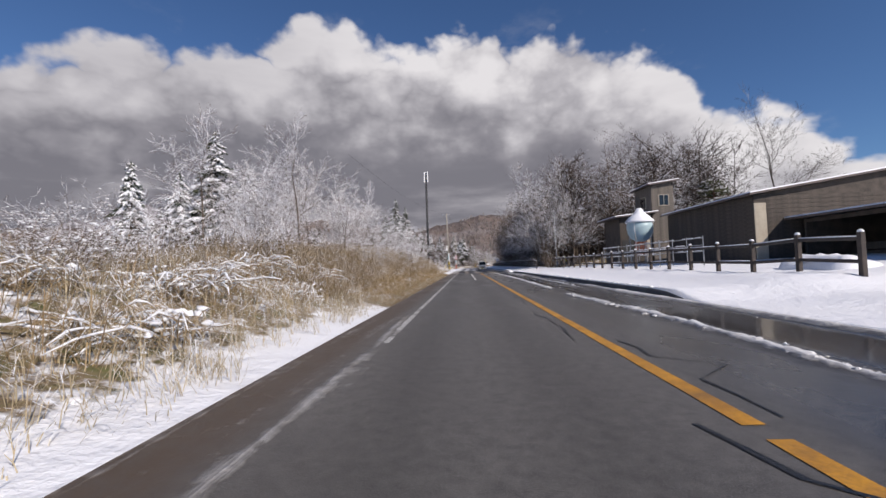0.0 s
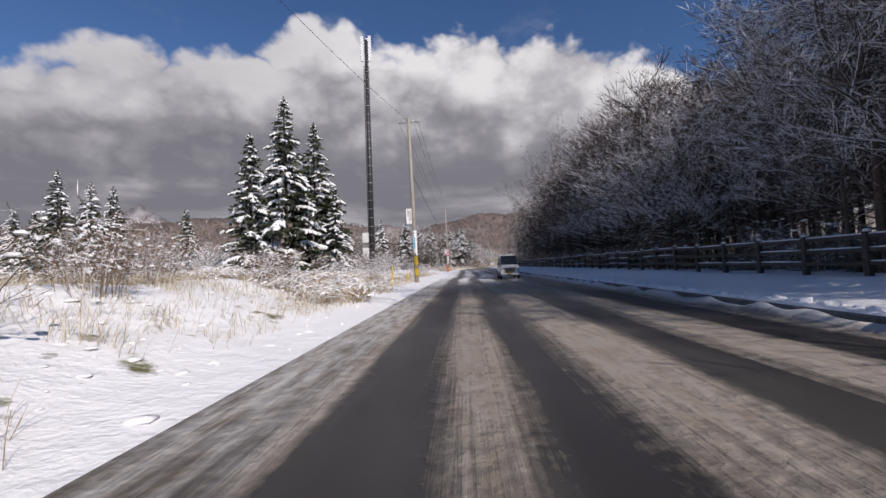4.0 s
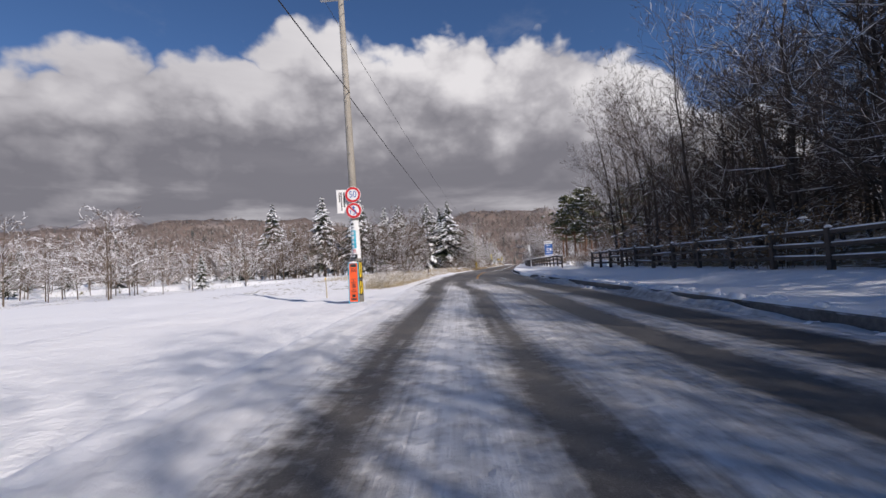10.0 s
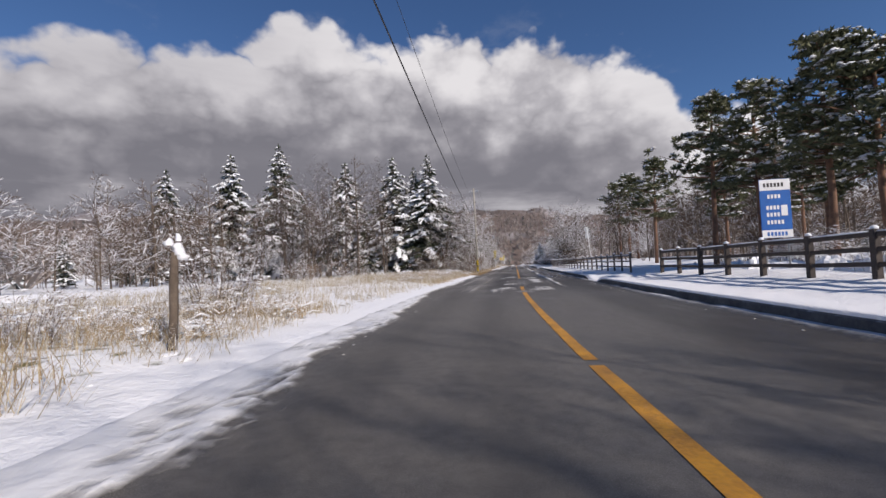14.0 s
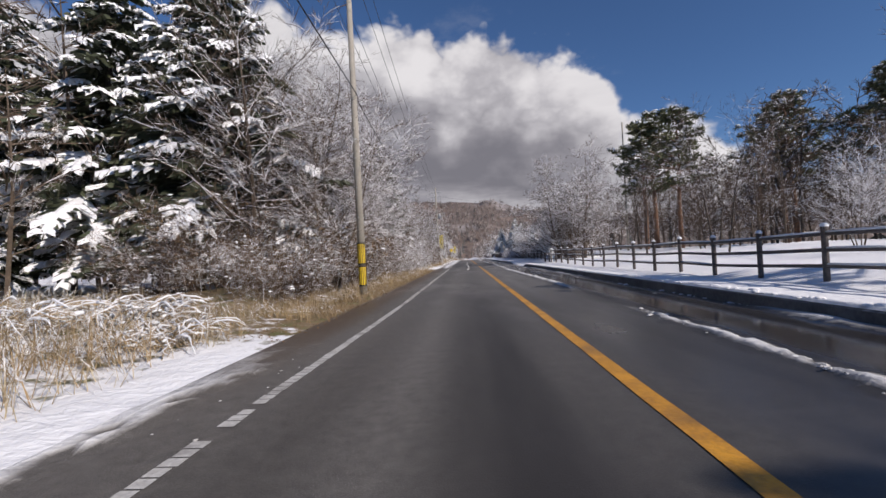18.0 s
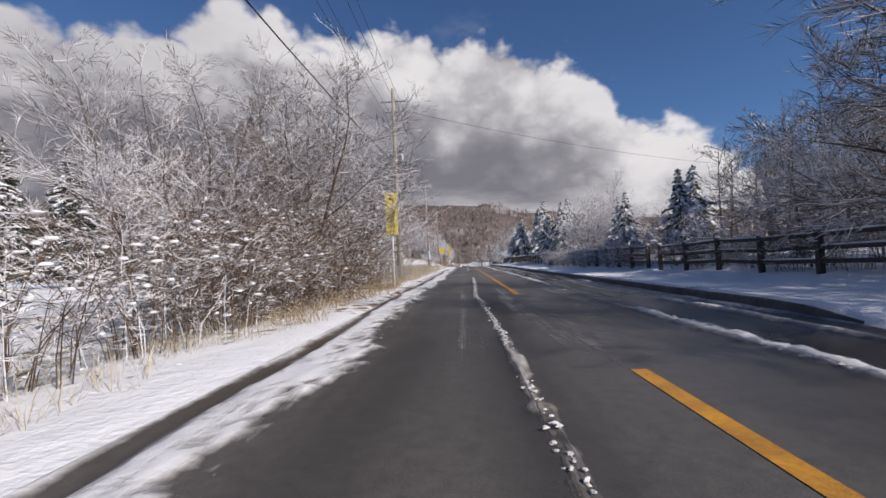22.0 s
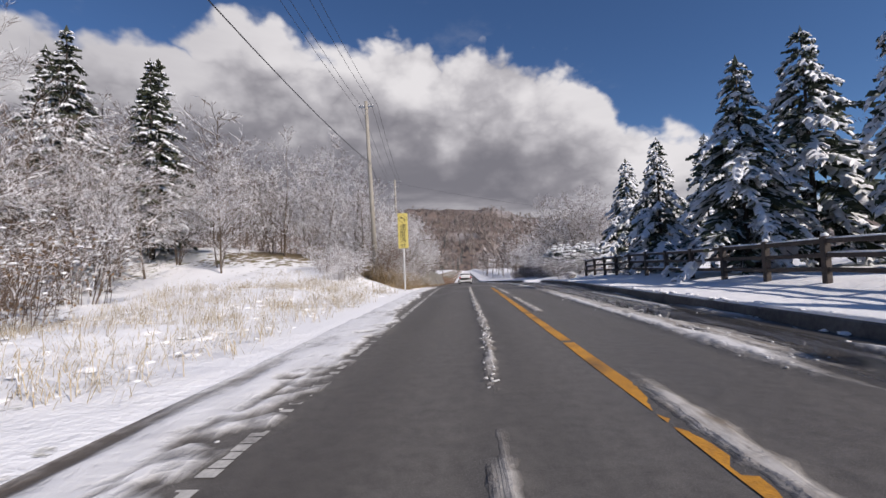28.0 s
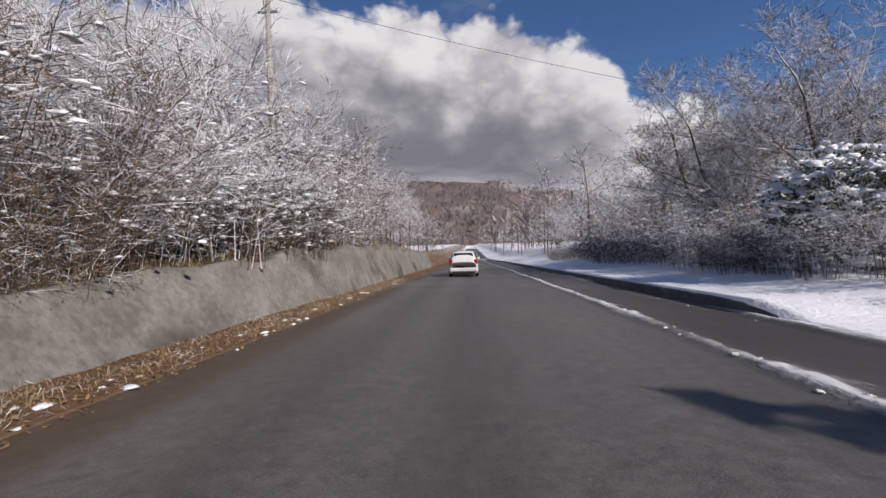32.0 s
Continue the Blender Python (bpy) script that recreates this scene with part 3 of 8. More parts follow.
def road_cover(S, O):
    """Snow on the road (0 to 1), its height, and how clean it is; shade on the right lane is greyed into the last."""
    n1, n2 = vnoise(S * 0.35, O * 1.3, 1), vnoise(S * 1.6, O * 3.1, 2)
    n3 = vnoise(S * 2.9, O * 9.0, 15)
    n4 = vnoise(S * 6.5, O * 8.0, 21)
    wob = (vnoise(S * 0.12, S * 0, 3) - 0.5) * 0.35
    o = O + wob
    mid = win(S, 101, 148, 5)
    # Between 101 and 148 the second track partly traces a shadow band.
    tracks = np.maximum.reduce([hump(o, -1.15 + 0.25 * mid, 0.52), hump(o, 0.42 + 0.5 * mid, 0.48), hump(o, 2.45 + 0.5 * mid, 0.42 + 0.12 * win(S, 60, 99, 5)) * (0.85 + 0.25 * win(S, 60, 99, 5)), hump(o, 4.5, 0.55 + 0.15 * win(S, 60, 99, 5))])
    heavy = win(S, 60, 154, 5)
    # Extra baring of tracks from 55 to 95 partly carries tree shade.
    c = heavy * (0.80 + 0.14 * win(S, 58, 97, 5) - (0.52 + 0.36 * win(S, 55, 95, 6) + 0.4 * mid * np.clip(o - 1.8, 0, 1)) * tracks + 0.35 * (n1 - 0.5))
    # Thinner snow right of 1.6 is partly the wood's shade put into cover.
    c = np.maximum(c, heavy * win(S, 98, 147, 6) * (np.clip((-1.55 - o) * 2, 0, 1) + 0.78 - 0.58 * tracks - 0.22 * np.clip(o - 1.6, 0, 1) - 0.95 * hump(o, 3.0, 0.44) - 0.95 * hump(o, 4.5, 0.50) + 0.35 * (n2 - 0.5)))
    for a, b, k in ((189, 200, 0.36), (256, 271, 0.42), (143, 161, 0.62)):
        c = np.maximum(c, win(S, a, b, 4) * k * (1.0 - 0.75 * tracks + 0.7 * (n1 - 0.5)))
    clear = 1 - heavy
    c = np.maximum(c, win(S, 186, 206, 3) * np.maximum(0.60 * win(o, -1.75, -0.45, 0.2) * (0.6 + 0.6 * n1), 0.95 * win(o, 0.1, 2.9, 0.2) * np.clip((vnoise(S * 0.55, O * 1.15, 41) - 0.52) * 4 + 0.8 * (n4 - 0.5) + 0.6 * (n3 - 0.5), 0, 1)))
    # ridges thrown up between the wheels
    brk = np.clip((vnoise(S * 0.16, S * 0, 5) - 0.03) * 5, 0, 1)
    r1 = clear * (1 - win(S, 161, 189, 4)) * np.clip(1.15 - np.abs(o - 3.45 - 0.15 * (n1 - 0.5)) / (0.04 + 0.14 * n2 + 0.16 * n3 * n3 + 0.16 * n4 * n4), 0, 1) * brk
    r2 = (win(S, 33, 60, 3) * 0.9 + win(S, 243, 281, 3) + 0.3 * win(S, 284, 304, 3) + win(S, 308, 345, 3)) * clear * np.clip(1.12 - np.abs(o - 0.30) / (0.015 + 0.07 * n2 + 0.10 * n3 * n3 + 0.15 * n4 * n4), 0, 1) * (0.15 + 0.85 * np.clip((vnoise(S * 0.55, S * 0, 6) - 0.25) * 5, 0, 1))
    r3 = win(S, 300, 338, 5) * clear * np.clip(1.1 - np.abs(o - 3.7) / (0.20 + 0.55 * n1), 0, 1) * np.clip((vnoise(S * 0.21, S * 0, 8) - 0.4) * 6, 0, 1)
    r3 = np.maximum(r3, win(S, 321, 331, 2.5) * np.clip(1.25 - np.abs(o - 3.7) / (0.35 + 0.45 * n1), 0, 1) * np.clip(n2 * 2.2, 0, 1))
    r3 = np.maximum(r3, win(S, 339, 354, 3) * np.clip(1.2 - np.abs(o - 3.62) / (0.18 + 0.42 * n1 + 0.12 * n3), 0, 1) * np.clip(0.45 + n2, 0, 1))
    r3 = np.maximum(r3, win(S, 316, 346, 3) * np.clip(1.15 - np.abs(o - 1.80) / (0.03 + 0.22 * n1 + 0.16 * n4 * n4), 0, 1) * np.clip((vnoise(S * 0.27, S * 0, 31) - 0.3) * 5, 0, 1))
    r4 = np.clip((o - 5.05 - 0.35 * n1) * 3.5, 0, 1) * (0.8 + 0.4 * (n2 - 0.5))
    r4 = np.maximum(r4, clear * np.clip(1.1 - np.abs(o - 4.85 - 0.2 * (n1 - 0.5)) / (0.03 + 0.10 * n2 + 0.14 * n4 * n4), 0, 1) * (win(S, 20, 58, 3) + win(S, 256, 346, 3)) * np.clip((vnoise(S * 0.2, S * 0, 33) - 0.15) * 5, 0, 1))
    r5 = win(S, 152, 160, 4) * np.clip(1.1 - np.abs(o - 3.0) / (0.1 + 0.3 * n1), 0, 1) * np.clip((n2 - 0.3) * 3, 0, 1)
    # snow along the near edge
    wl = win(S, -80, 13, 3) * 0.35 + win(S, 99, 213, 4) + win(S, 252, 346, 2)
    edge = 1.62 + 0.75 * win(S, 182, 214, 5) + 0.2 * win(S, 330, 344, 4)
    r6 = wl * np.clip((-edge - o + 0.55 * (n1 - 0.5) + 0.35 * (n3 - 0.5) + 0.3 * (n4 - 0.5)) * 4, 0, 1) * (0.95 + 0.3 * (n2 - 0.5) - 0.75 * np.clip((n4 - 0.6) * 3, 0, 1) * np.clip((o + 2.3) * 2.5, 0, 1))
    gap = (win(S, 150, 160, 6) + win(S, 250, 320, 4)) * np.clip(1.2 - np.abs(o + 2.62 + 0.22 * (n1 - 0.5) + 0.16 * (vnoise(S * 0.9, O * 0, 14) - 0.5)) / (0.08 + 0.17 * n2), 0, 1)
    r6 = np.clip(r6 - 1.1 * gap, 0, 1)
    r7 = (win(S, -60, 14, 3) + win(S, 26, 62, 3) * 0.5) * np.clip(1.1 - np.abs(o + 1.95) / (0.05 + 0.22 * n2), 0, 1) * 0.6
    c = np.clip(np.maximum.reduce([c, r1, r2, r3, r4, r5, r6, r7]), 0, 1)
    h = np.maximum.reduce([0.025 * c, 0.06 * r1 * (0.2 + 0.6 * n2 + 0.5 * n3 + 0.7 * n4), 0.045 * r2 * (0.1 + 0.6 * n2 + 0.6 * n3 + 0.8 * n4), 0.045 * r3 * (0.3 + 0.6 * n3 + 0.6 * n4), (0.09 + 0.15 * win(S, 62, 157, 3) * (0.5 + n2)) * r4, 0.055 * r6 * (0.25 + 0.6 * n3 + 0.4 * n2 + 0.5 * n4)])
    # Last term greys the right lane past 88: the wood's shade as colour.
    clean_lit = np.maximum.reduce([r1 * 0.6, r4 * 0.75, r6 * 0.8, np.clip((-2.0 - o) * 2, 0, 1) * heavy * win(S, 98, 160, 4), 0.35 * win(S, 186, 206, 3) * win(o, 0.1, 2.9, 0.2), heavy * win(S, 88, 152, 6) * 0.75 * (1 - 0.6 * np.clip((o - 0.9) * 0.8, 0, 1))])
    return c, h, np.clip(clean_lit, 0, 1)


s_rows = np.concatenate([np.arange(-40, 0, 2.0), np.arange(0, 354, 0.13), np.arange(354, 385, 0.3), np.arange(385, 700, 6.0)])
o_rows = np.concatenate([np.arange(-2.75, 5.70, 0.095)])
S, O = np.meshgrid(s_rows, o_rows, indexing="ij")
cov, hgt, clean_lit = road_cover(S, O)
base = np.array([spot(s, 0) for s in s_rows])
side = np.array([(math.cos(head(s)), -math.sin(head(s)), 0) for s in s_rows])
co = base[:, None, :] + side[:, None, :] * O[:, :, None]
co[:, :, 2] = base[:, None, 2] + hgt * np.clip((cov - 0.2) * 3, 0, 1) + 0.002 * (vnoise(S * 0.7, O * 0.9, 11) - 0.5)
co[:, 0, 2] = base[:, 2] + 0.010
co[:, -1, 2] = base[:, 2] - 0.08
ns, no = S.shape
idx = np.arange(ns * no).reshape(ns, no)
quads = np.stack([idx[:-1, :-1], idx[:-1, 1:], idx[1:, 1:], idx[1:, :-1]], -1).reshape(-1, 4)
me = bpy.data.meshes.new("road")
me.from_pydata(co.reshape(-1, 3).tolist(), [], quads.tolist())
uv = me.uv_layers.new(name="along")
loop_v = np.empty(len(me.loops), dtype=np.int32)
me.loops.foreach_get("vertex_index", loop_v)
uv.data.foreach_set("uv", np.stack([O.reshape(-1), S.reshape(-1)], -1)[loop_v].astype(np.float32).ravel())
attribute(me, "cover", cov.ravel())
attribute(me, "clean_lit", clean_lit.ravel())
attribute(me, "mud", (win(S, 55, 99, 7) * np.clip((O + 2.0) * 2, 0, 1)).ravel())
# The stretch windows darken the asphalt for tree shade as well as wetness.
attribute(me, "wet_shade", np.maximum(hump(O, -1.05, 0.5), hump(O, 0.5, 0.5)).ravel() * 0.6 + win(O, 3.6, 5.6, 0.4).ravel() + (1.7 * win(S, 56, 80, 3) + 0.2 * win(S, 84, 99, 3) + 1.3 * win(S, 187, 222, 4) * win(O, -0.2, 6, 0.3) + 1.3 * win(S, 254, 276, 5)).ravel())
attribute(me, "film", ((win(O, 3.75, 5.35, 0.25) * (win(S, -40, 60, 4) + win(S, 200, 258, 4) + win(S, 262, 345, 4)) + 0.55 * win(O, 2.0, 3.3, 0.3) * (win(S, -40, 60, 4) + win(S, 206, 256, 4))) * np.clip(0.35 + 1.1 * vnoise(S * 0.22, O * 1.1, 17), 0, 1)).ravel())
attribute(me, "dirt", (np.clip((-1.85 - O) * 2.2, 0, 1) * (win(S, -40, 62, 4) + win(S, 213, 251, 3) + win(S, 256, 319, 4) + win(S, 345, 700, 4))).ravel())
me.materials.append(M["road"])
me.polygons.foreach_set("use_smooth", [True] * len(me.polygons))
me.update()
road = tagged(new("road", me), "wet grey asphalt road with slush and snow ridges", "road", kind="structure")

# ---- ground ----
gs = np.concatenate([[-3000, -1200, -500, -250, -120, -80], np.arange(-60, 0, 2.0), np.arange(0, 372, 0.62), np.arange(372, 402, 1.5), [405, 412, 420, 430, 445, 460, 480, 510, 550, 600, 680, 800, 1000, 1400, 2200, 4000]])
left = [-4000, -2000, -1000, -500, -250, -150, -100, -75, -58, -46, -38, -32, -27, -23, -20, -17.5, -15.5, -13.8, -12.4, -11.2, -10.2, -9.4]
go = np.array(left + list(np.arange(-8.8, -3.05, 0.29)) + [-2.98, -2.88, -2.81, -2.77, -2.75, -2.70, 0, 3, 5.55, 5.60, 5.66] + list(np.arange(5.9, 13, 0.5)) + [13.6, 14.4, 15.4, 16.6, 18, 20, 22.5, 26, 31, 38, 48, 60, 80, 110, 160, 260, 500, 1000, 2000, 4000])
verts, cover_v, leaf_v = [], [], []
for s in gs:
    lc = lerp(s, LEFT_COVER)
    for o in go:
        z = ground_z(s, o)
        p = spot(s, o, z)
        verts.append(p)
        c = 0.1
        lf = 0.0
        if o < -2.7:
            d = -2.7 - o
            c = lc
            narrow = smooth(258, 266, s) * (1 - smooth(314, 322, s))
            verge = 1 - smooth(0.5 - 0.3 * narrow, 1.3 - 0.75 * narrow, d)
            bare = max([k * smooth(a - 2, a + 2, s) * (1 - smooth(b - 2, b + 2, s)) for a, b, k in BARE_LEFT])
            c = c * (1 - verge) + verge * bare
            if 96 < s < 146:
                c = 0.34 * smooth(1.6, 2.6, d) * (1 - smooth(112, 122, s))
            c *= 1 - 0.9 * smooth(338, 340, s) * (1 - smooth(346, 349, s)) * (1 - smooth(0.5, 1.2, d + 0.5 * noise.noise(Vector((s * 1.3, o * 1.3, 4.0)))))
            if d > 14:
                c = 0.10 if s < 165 else 0.4
            lf = max(smooth(344, 350, s) * (1 - smooth(1.5, 3.0, d)), narrow * (1 - smooth(0.6, 1.0, d)))
        elif o > 5.6:
            c = 0.0 if o < 10.5 else (0.12 + 0.63 * smooth(10.9, 11.6, o) * (1 - smooth(38, 48, o)) if 60 < s < 156 and o > 10.5 else 0.4 if s > 358 and o > 12 else 0.12)
            if s > 357 and o > 9.0:
                c = 0.35
        cover_v.append(c)
        leaf_v.append(lf)
n_o = len(go)
idx = np.arange(len(gs) * n_o).reshape(len(gs), n_o)
quads = np.stack([idx[:-1, :-1], idx[:-1, 1:], idx[1:, 1:], idx[1:, :-1]], -1).reshape(-1, 4)
me = bpy.data.meshes.new("ground")
me.from_pydata([tuple(v) for v in verts], [], quads.tolist())
me.uv_layers.new(name="along")
attribute(me, "cover", cover_v)
attribute(me, "leaf", leaf_v)
me.materials.append(M["ground"])
me.polygons.foreach_set("use_smooth", [True] * len(me.polygons))
me.update()
ground = tagged(new("ground", me), "snow-covered verge, field and forest floor with dead grass", "ground", kind="structure")


def strip(geo, s0, s1, o, w, z, step=0.8, ragged=0.0, rng=None):
    """A ribbon along the road."""
    n = max(2, int((s1 - s0) / step) + 1)
    b = len(geo.v)
    for i in range(n):
        s = s0 + (s1 - s0) * i / (n - 1)
        j = rng.uniform(-ragged, ragged) if rng else 0
        geo.v += [spot(s, o - w / 2 + j, z), spot(s, o + w / 2 + j, z)]
    geo.f += [(b + 2 * i, b + 2 * i + 1, b + 2 * i + 3, b + 2 * i + 2) for i in range(n - 1)]


# ---- road markings and kerbs ----
rng = random.Random(4)
g = Geo()
for a, b in ((-40, 60), (158, 190), (201, 256), (266, 341)):
    s = a
    while s < b:
        e = min(b, s + rng.uniform(4, 16))
        strip(g, s, e, 1.6, 0.17, 0.0065, rng=rng, ragged=0.006)
        s = e + (rng.uniform(0.1, 0.3) if rng.random() < 0.4 else 0.02)
solid("yellow_centre_line", g, M["yellow_line"], "worn yellow centre line painted on asphalt", "road marking", kind="structure")
g = Geo()
for a, b in ((8, 62), (194, 250), (292, 351)):
    s = a
    while s < b:
        o, w = (-1.72 if s < 100 else -1.53 - 0.22 * (1 - smooth(206, 220, s))) + rng.uniform(-0.006, 0.006), rng.uniform(0.105, 0.135)
        if rng.random() < (0.95 if s < 260 else 0.8):
            g.v += [spot(s, o - w / 2, 0.0075), spot(s, o + w / 2, 0.0075), spot(s + 0.110, o + w / 2, 0.0075), spot(s + 0.110, o - w / 2, 0.0075)]
            g.f.append(tuple(len(g.v) - 4 + q for q in range(4)))
        s += 0.125 if rng.random() < 0.97 else rng.uniform(0.15, 0.4)
solid("white_edge_line", g, M["white_line"], "worn white edge line painted on asphalt", "road marking", kind="structure")
g = Geo()
for a, b in ((0, 58),):
    s = a
    while s < b:
        o = 1.6 + rng.choice((-0.32, 0.30)) + rng.uniform(-0.1, 0.1)
        ln = rng.uniform(1.5, 4)
        pts = [(s + ln * i / 6, o + rng.uniform(-0.10, 0.10) + (0.5 if i in (2, 3) and rng.random() < 0.3 else 0)) for i in range(7)]
        for (sa, oa), (sb, ob) in zip(pts, pts[1:]):
            k = len(g.v)
            w = rng.uniform(0.012, 0.03)
            g.v += [spot(sa, oa - w, 0.0075), spot(sa, oa + w, 0.0075), spot(sb, ob + w, 0.0075), spot(sb, ob - w, 0.0075)]
            g.f.append((k, k + 1, k + 2, k + 3))
        s += ln * rng.uniform(0.7, 1.6)
solid("road_crack", g, M["tar"], "dark sealed cracks beside the centre line", "road crack", kind="structure")

bounds = [-40] + [q for a, b in OPENINGS for q in (a, b)] + [430]
for a, b in zip(bounds[::2], bounds[1::2]):
    kerb = thing("kerb", "low dark concrete kerb edging the snowy pavement", "kerb", kind="structure")
    g = Geo()
    prof = [(5.60, -0.05), (5.62, 0.20), (5.66, 0.235), (5.80, 0.24), (5.80, -0.05)]
    n = int((b - a) / 1.0) + 1
    for i in range(n + 1):
        s = a + (b - a) * i / n
        drop = min(1.0, 0.35 + 0.65 * min(s - a, b - s) / 1.2)
        g.v += [spot(s, o, z * drop if z > 0 else z) for o, z in prof]
    k = len(prof)
    for i in range(n):
        g.f += [(i * k + j, i * k + j + 1, (i + 1) * k + j + 1, (i + 1) * k + j) for j in range(k - 1)]
    g.f += [tuple(range(k)), tuple(n * k + j for j in range(k - 1, -1, -1))]
    part("kerb_stone", g, M["kerb"], kerb)

# ---- hills ----
def ridge(name, rows, dist, depth_m, material, label, seed, step=2.0, rough=8.0):
    """A range of hills, with its crest given as azimuth and elevation from the middle of the road."""
    g = Geo()
    a0, a1 = rows[0][0], rows[-1][0]
    n = int((a1 - a0) / step * 4)
    levels = 7
    for i in range(n + 1):
        a = a0 + (a1 - a0) * i / n
        top = dist * math.tan(radians(lerp(a, rows)))
        for j in range(levels):
            k = j / (levels - 1)
            r = dist - depth_m * (1 - k) ** 1.3
            q = noise.fractal(Vector((a * 0.22, j * 0.8, seed)), 0.7, 2.1, 5)
            h = top * k ** 0.8 + rough * q * k
            g.v.append(Vector((8 + r * math.sin(radians(a)), 180 + r * math.cos(radians(a)), h - (30 if j == 0 else 3))))
        g.v.append(Vector((8 + (dist + depth_m * 0.3) * math.sin(radians(a)), 180 + (dist + depth_m * 0.3) * math.cos(radians(a)), -20)))
    w = levels + 1
    for i in range(n):
        for j in range(w - 1):
            g.f.append((i * w + j, (i + 1) * w + j, (i + 1) * w + j + 1, i * w + j + 1))
    solid(name, g, material, label, "hills", kind="structure", shade_smooth=True)


HILLS = [(-75, 5.0), (-50, 5.6), (-42, 6.2), (-35, 7.0), (-28, 7.4), (-18, 6.8), (-8, 5.6), (-3, 6.2), (2, 7.6), (6, 7.2), (12, 7.4), (16, 6.2), (26, 4.6), (45, 4.0), (80, 3.0)]
ridge("backdrop_hill", HILLS, 1500, 700, M["hill"], "far hills of bare brown forest dusted with snow", 2.0, rough=14)
ridge("backdrop_peak", [(-62, 3.5), (-50, 4.8), (-45, 5.8), (-42, 7.3), (-41, 6.8), (-39.5, 7.9), (-38.6, 7.2), (-37, 6.4), (-32, 4.4), (-24, 3.0)],
      3800, 900, M["peak"], "distant rocky snow-streaked mountain peak", 5.0, rough=60)


# ---- trees ----
def bare_tree(seed, height, spread=0.5, stems=1, snowy=0.4, levels=3, dark=False, upright=0.5, twigs=4, label="", first=0.18, tips=5, thick=0.0095, twig_w=1.0, cap=0.0):
    """A leafless tree: tapered trunk, limbs that fork, fine twigs, and twigs coated with snow."""
    rng = random.Random(seed)
    wood, fine, rime = Geo(), Geo(), Geo()

    def kite(g, p, d, ln, w):
        sv = d.cross(Vector((rng.uniform(-1, 1), rng.uniform(-1, 1), rng.uniform(-1, 1))))
        sv = sv.normalized() * w if sv.length > 1e-4 else Vector((w, 0, 0))
        m = p + d * ln * 0.45 + Vector((0, 0, rng.uniform(-0.04, 0.02) * ln))
        k = len(g.v)
        g.v += [p, m + sv, p + d * ln, m - sv]
        g.f.append((k, k + 1, k + 2, k + 3))

    def grow(p, d, length, r, level):
        n = 5 if level == 0 else 3 if level < 3 else 2
        pts, rad = [p.copy()], [r]
        q = p.copy()
        dd = d.copy()
        for i in range(n):
            bend = 0.10 if level == 0 else 0.24 if level == 1 else 0.42
            dd = (dd + Vector((rng.uniform(-bend, bend), rng.uniform(-bend, bend), rng.uniform(-bend, bend) * 0.6 + 0.06 * upright))).normalized()
            q = q + dd * (length / n)
            pts.append(q.copy())
            rad.append(max(0.004, r * (1 - (0.70 if level < levels else 0.8) * (i + 1) / n)))
        if level <= 1:
            wood.tube(pts, rad, 7 if level == 0 else 5, False)
        else:
            bag = rime if rng.random() < snowy * (0.3 if level < levels else 0.8) else fine
            if level < levels:
                bag.tube(pts, rad, 3, False)
            else:
                for i in range(n):
                    kite(bag, pts[i], (pts[i + 1] - pts[i]).normalized(), (pts[i + 1] - pts[i]).length * 1.15, max(0.006, rad[i] * 0.9) * max(0.8, twig_w))
        if cap and level >= 1 and rng.random() < cap:
            lift = [Vector((0, 0, 0.75 * q + 0.004)) for q in rad]
            rime.tube([q + u for q, u in zip(pts, lift)], [max(0.007, q * 0.85) * rng.uniform(0.7, 1.25) for q in rad], 3 if level > 1 else 5, False)
        if level >= levels - 1:
            for _ in range(tips if level >= levels else tips - 2):
                k = rng.uniform(0.1, 1.0) * n
                i = min(n - 1, int(k))
                b = pts[i].lerp(pts[i + 1], k - i)
                td = (dd + Vector((rng.uniform(-1, 1), rng.uniform(-1, 1), rng.uniform(-0.7, 0.8))) * 0.9).normalized()
                kite(rime if rng.random() < snowy else fine, b, td, length * rng.uniform(0.22, 0.56) + 0.12, rng.uniform(0.008, 0.015) * twig_w)
        if level >= levels:
            return
        kids = (9 if level == 0 else 6 if level == 1 else twigs)
        for c in range(kids):
            k = first + (1 - first) * (c + rng.uniform(0.05, 0.95)) / kids
            i = min(n - 1, int(k * n))
            f = k * n - i
            bp = pts[i].lerp(pts[i + 1], f)
            axis = Vector((rng.uniform(-1, 1), rng.uniform(-1, 1), rng.uniform(-0.25, 0.5))).normalized()
            nd = (dd * (0.75 - 0.25 * (level == 0)) + axis * (spread + 0.35) + Vector((0, 0, upright * 0.35))).normalized()
            grow(bp, nd, length * rng.uniform(0.40, 0.66) * (1.0 - 0.35 * k * (level == 0)), max(0.007, (rad[i] * (1 - f) + rad[i + 1] * f) * rng.uniform(0.40, 0.58)), level + 1)
        grow(pts[-1], dd, length * 0.45, rad[-1], level + 1)

    for k in range(stems):
        a = rng.uniform(0, 6.28)
        lean = 0.05 if stems == 1 else rng.uniform(0.15, 0.42)
        d = Vector((math.cos(a) * lean, math.sin(a) * lean, 1)).normalized()
        o = Vector((math.cos(a), math.sin(a), 0)) * (0.0 if stems == 1 else rng.uniform(0.05, 0.22))
        grow(o - Vector((0, 0, 0.25)), d, height * rng.uniform(0.60, 0.70), height * (thick if stems == 1 else thick * 0.6), 0)
    t = thing("tree", label or "leafless tree with snow on its branches", "tree")
    part("trunk", wood, M["bark_dark" if dark else "bark"], t, shade_smooth=True)
    tagged(part("crown", fine, M["twig_dark" if dark else "twig"], t), kind="stuff")
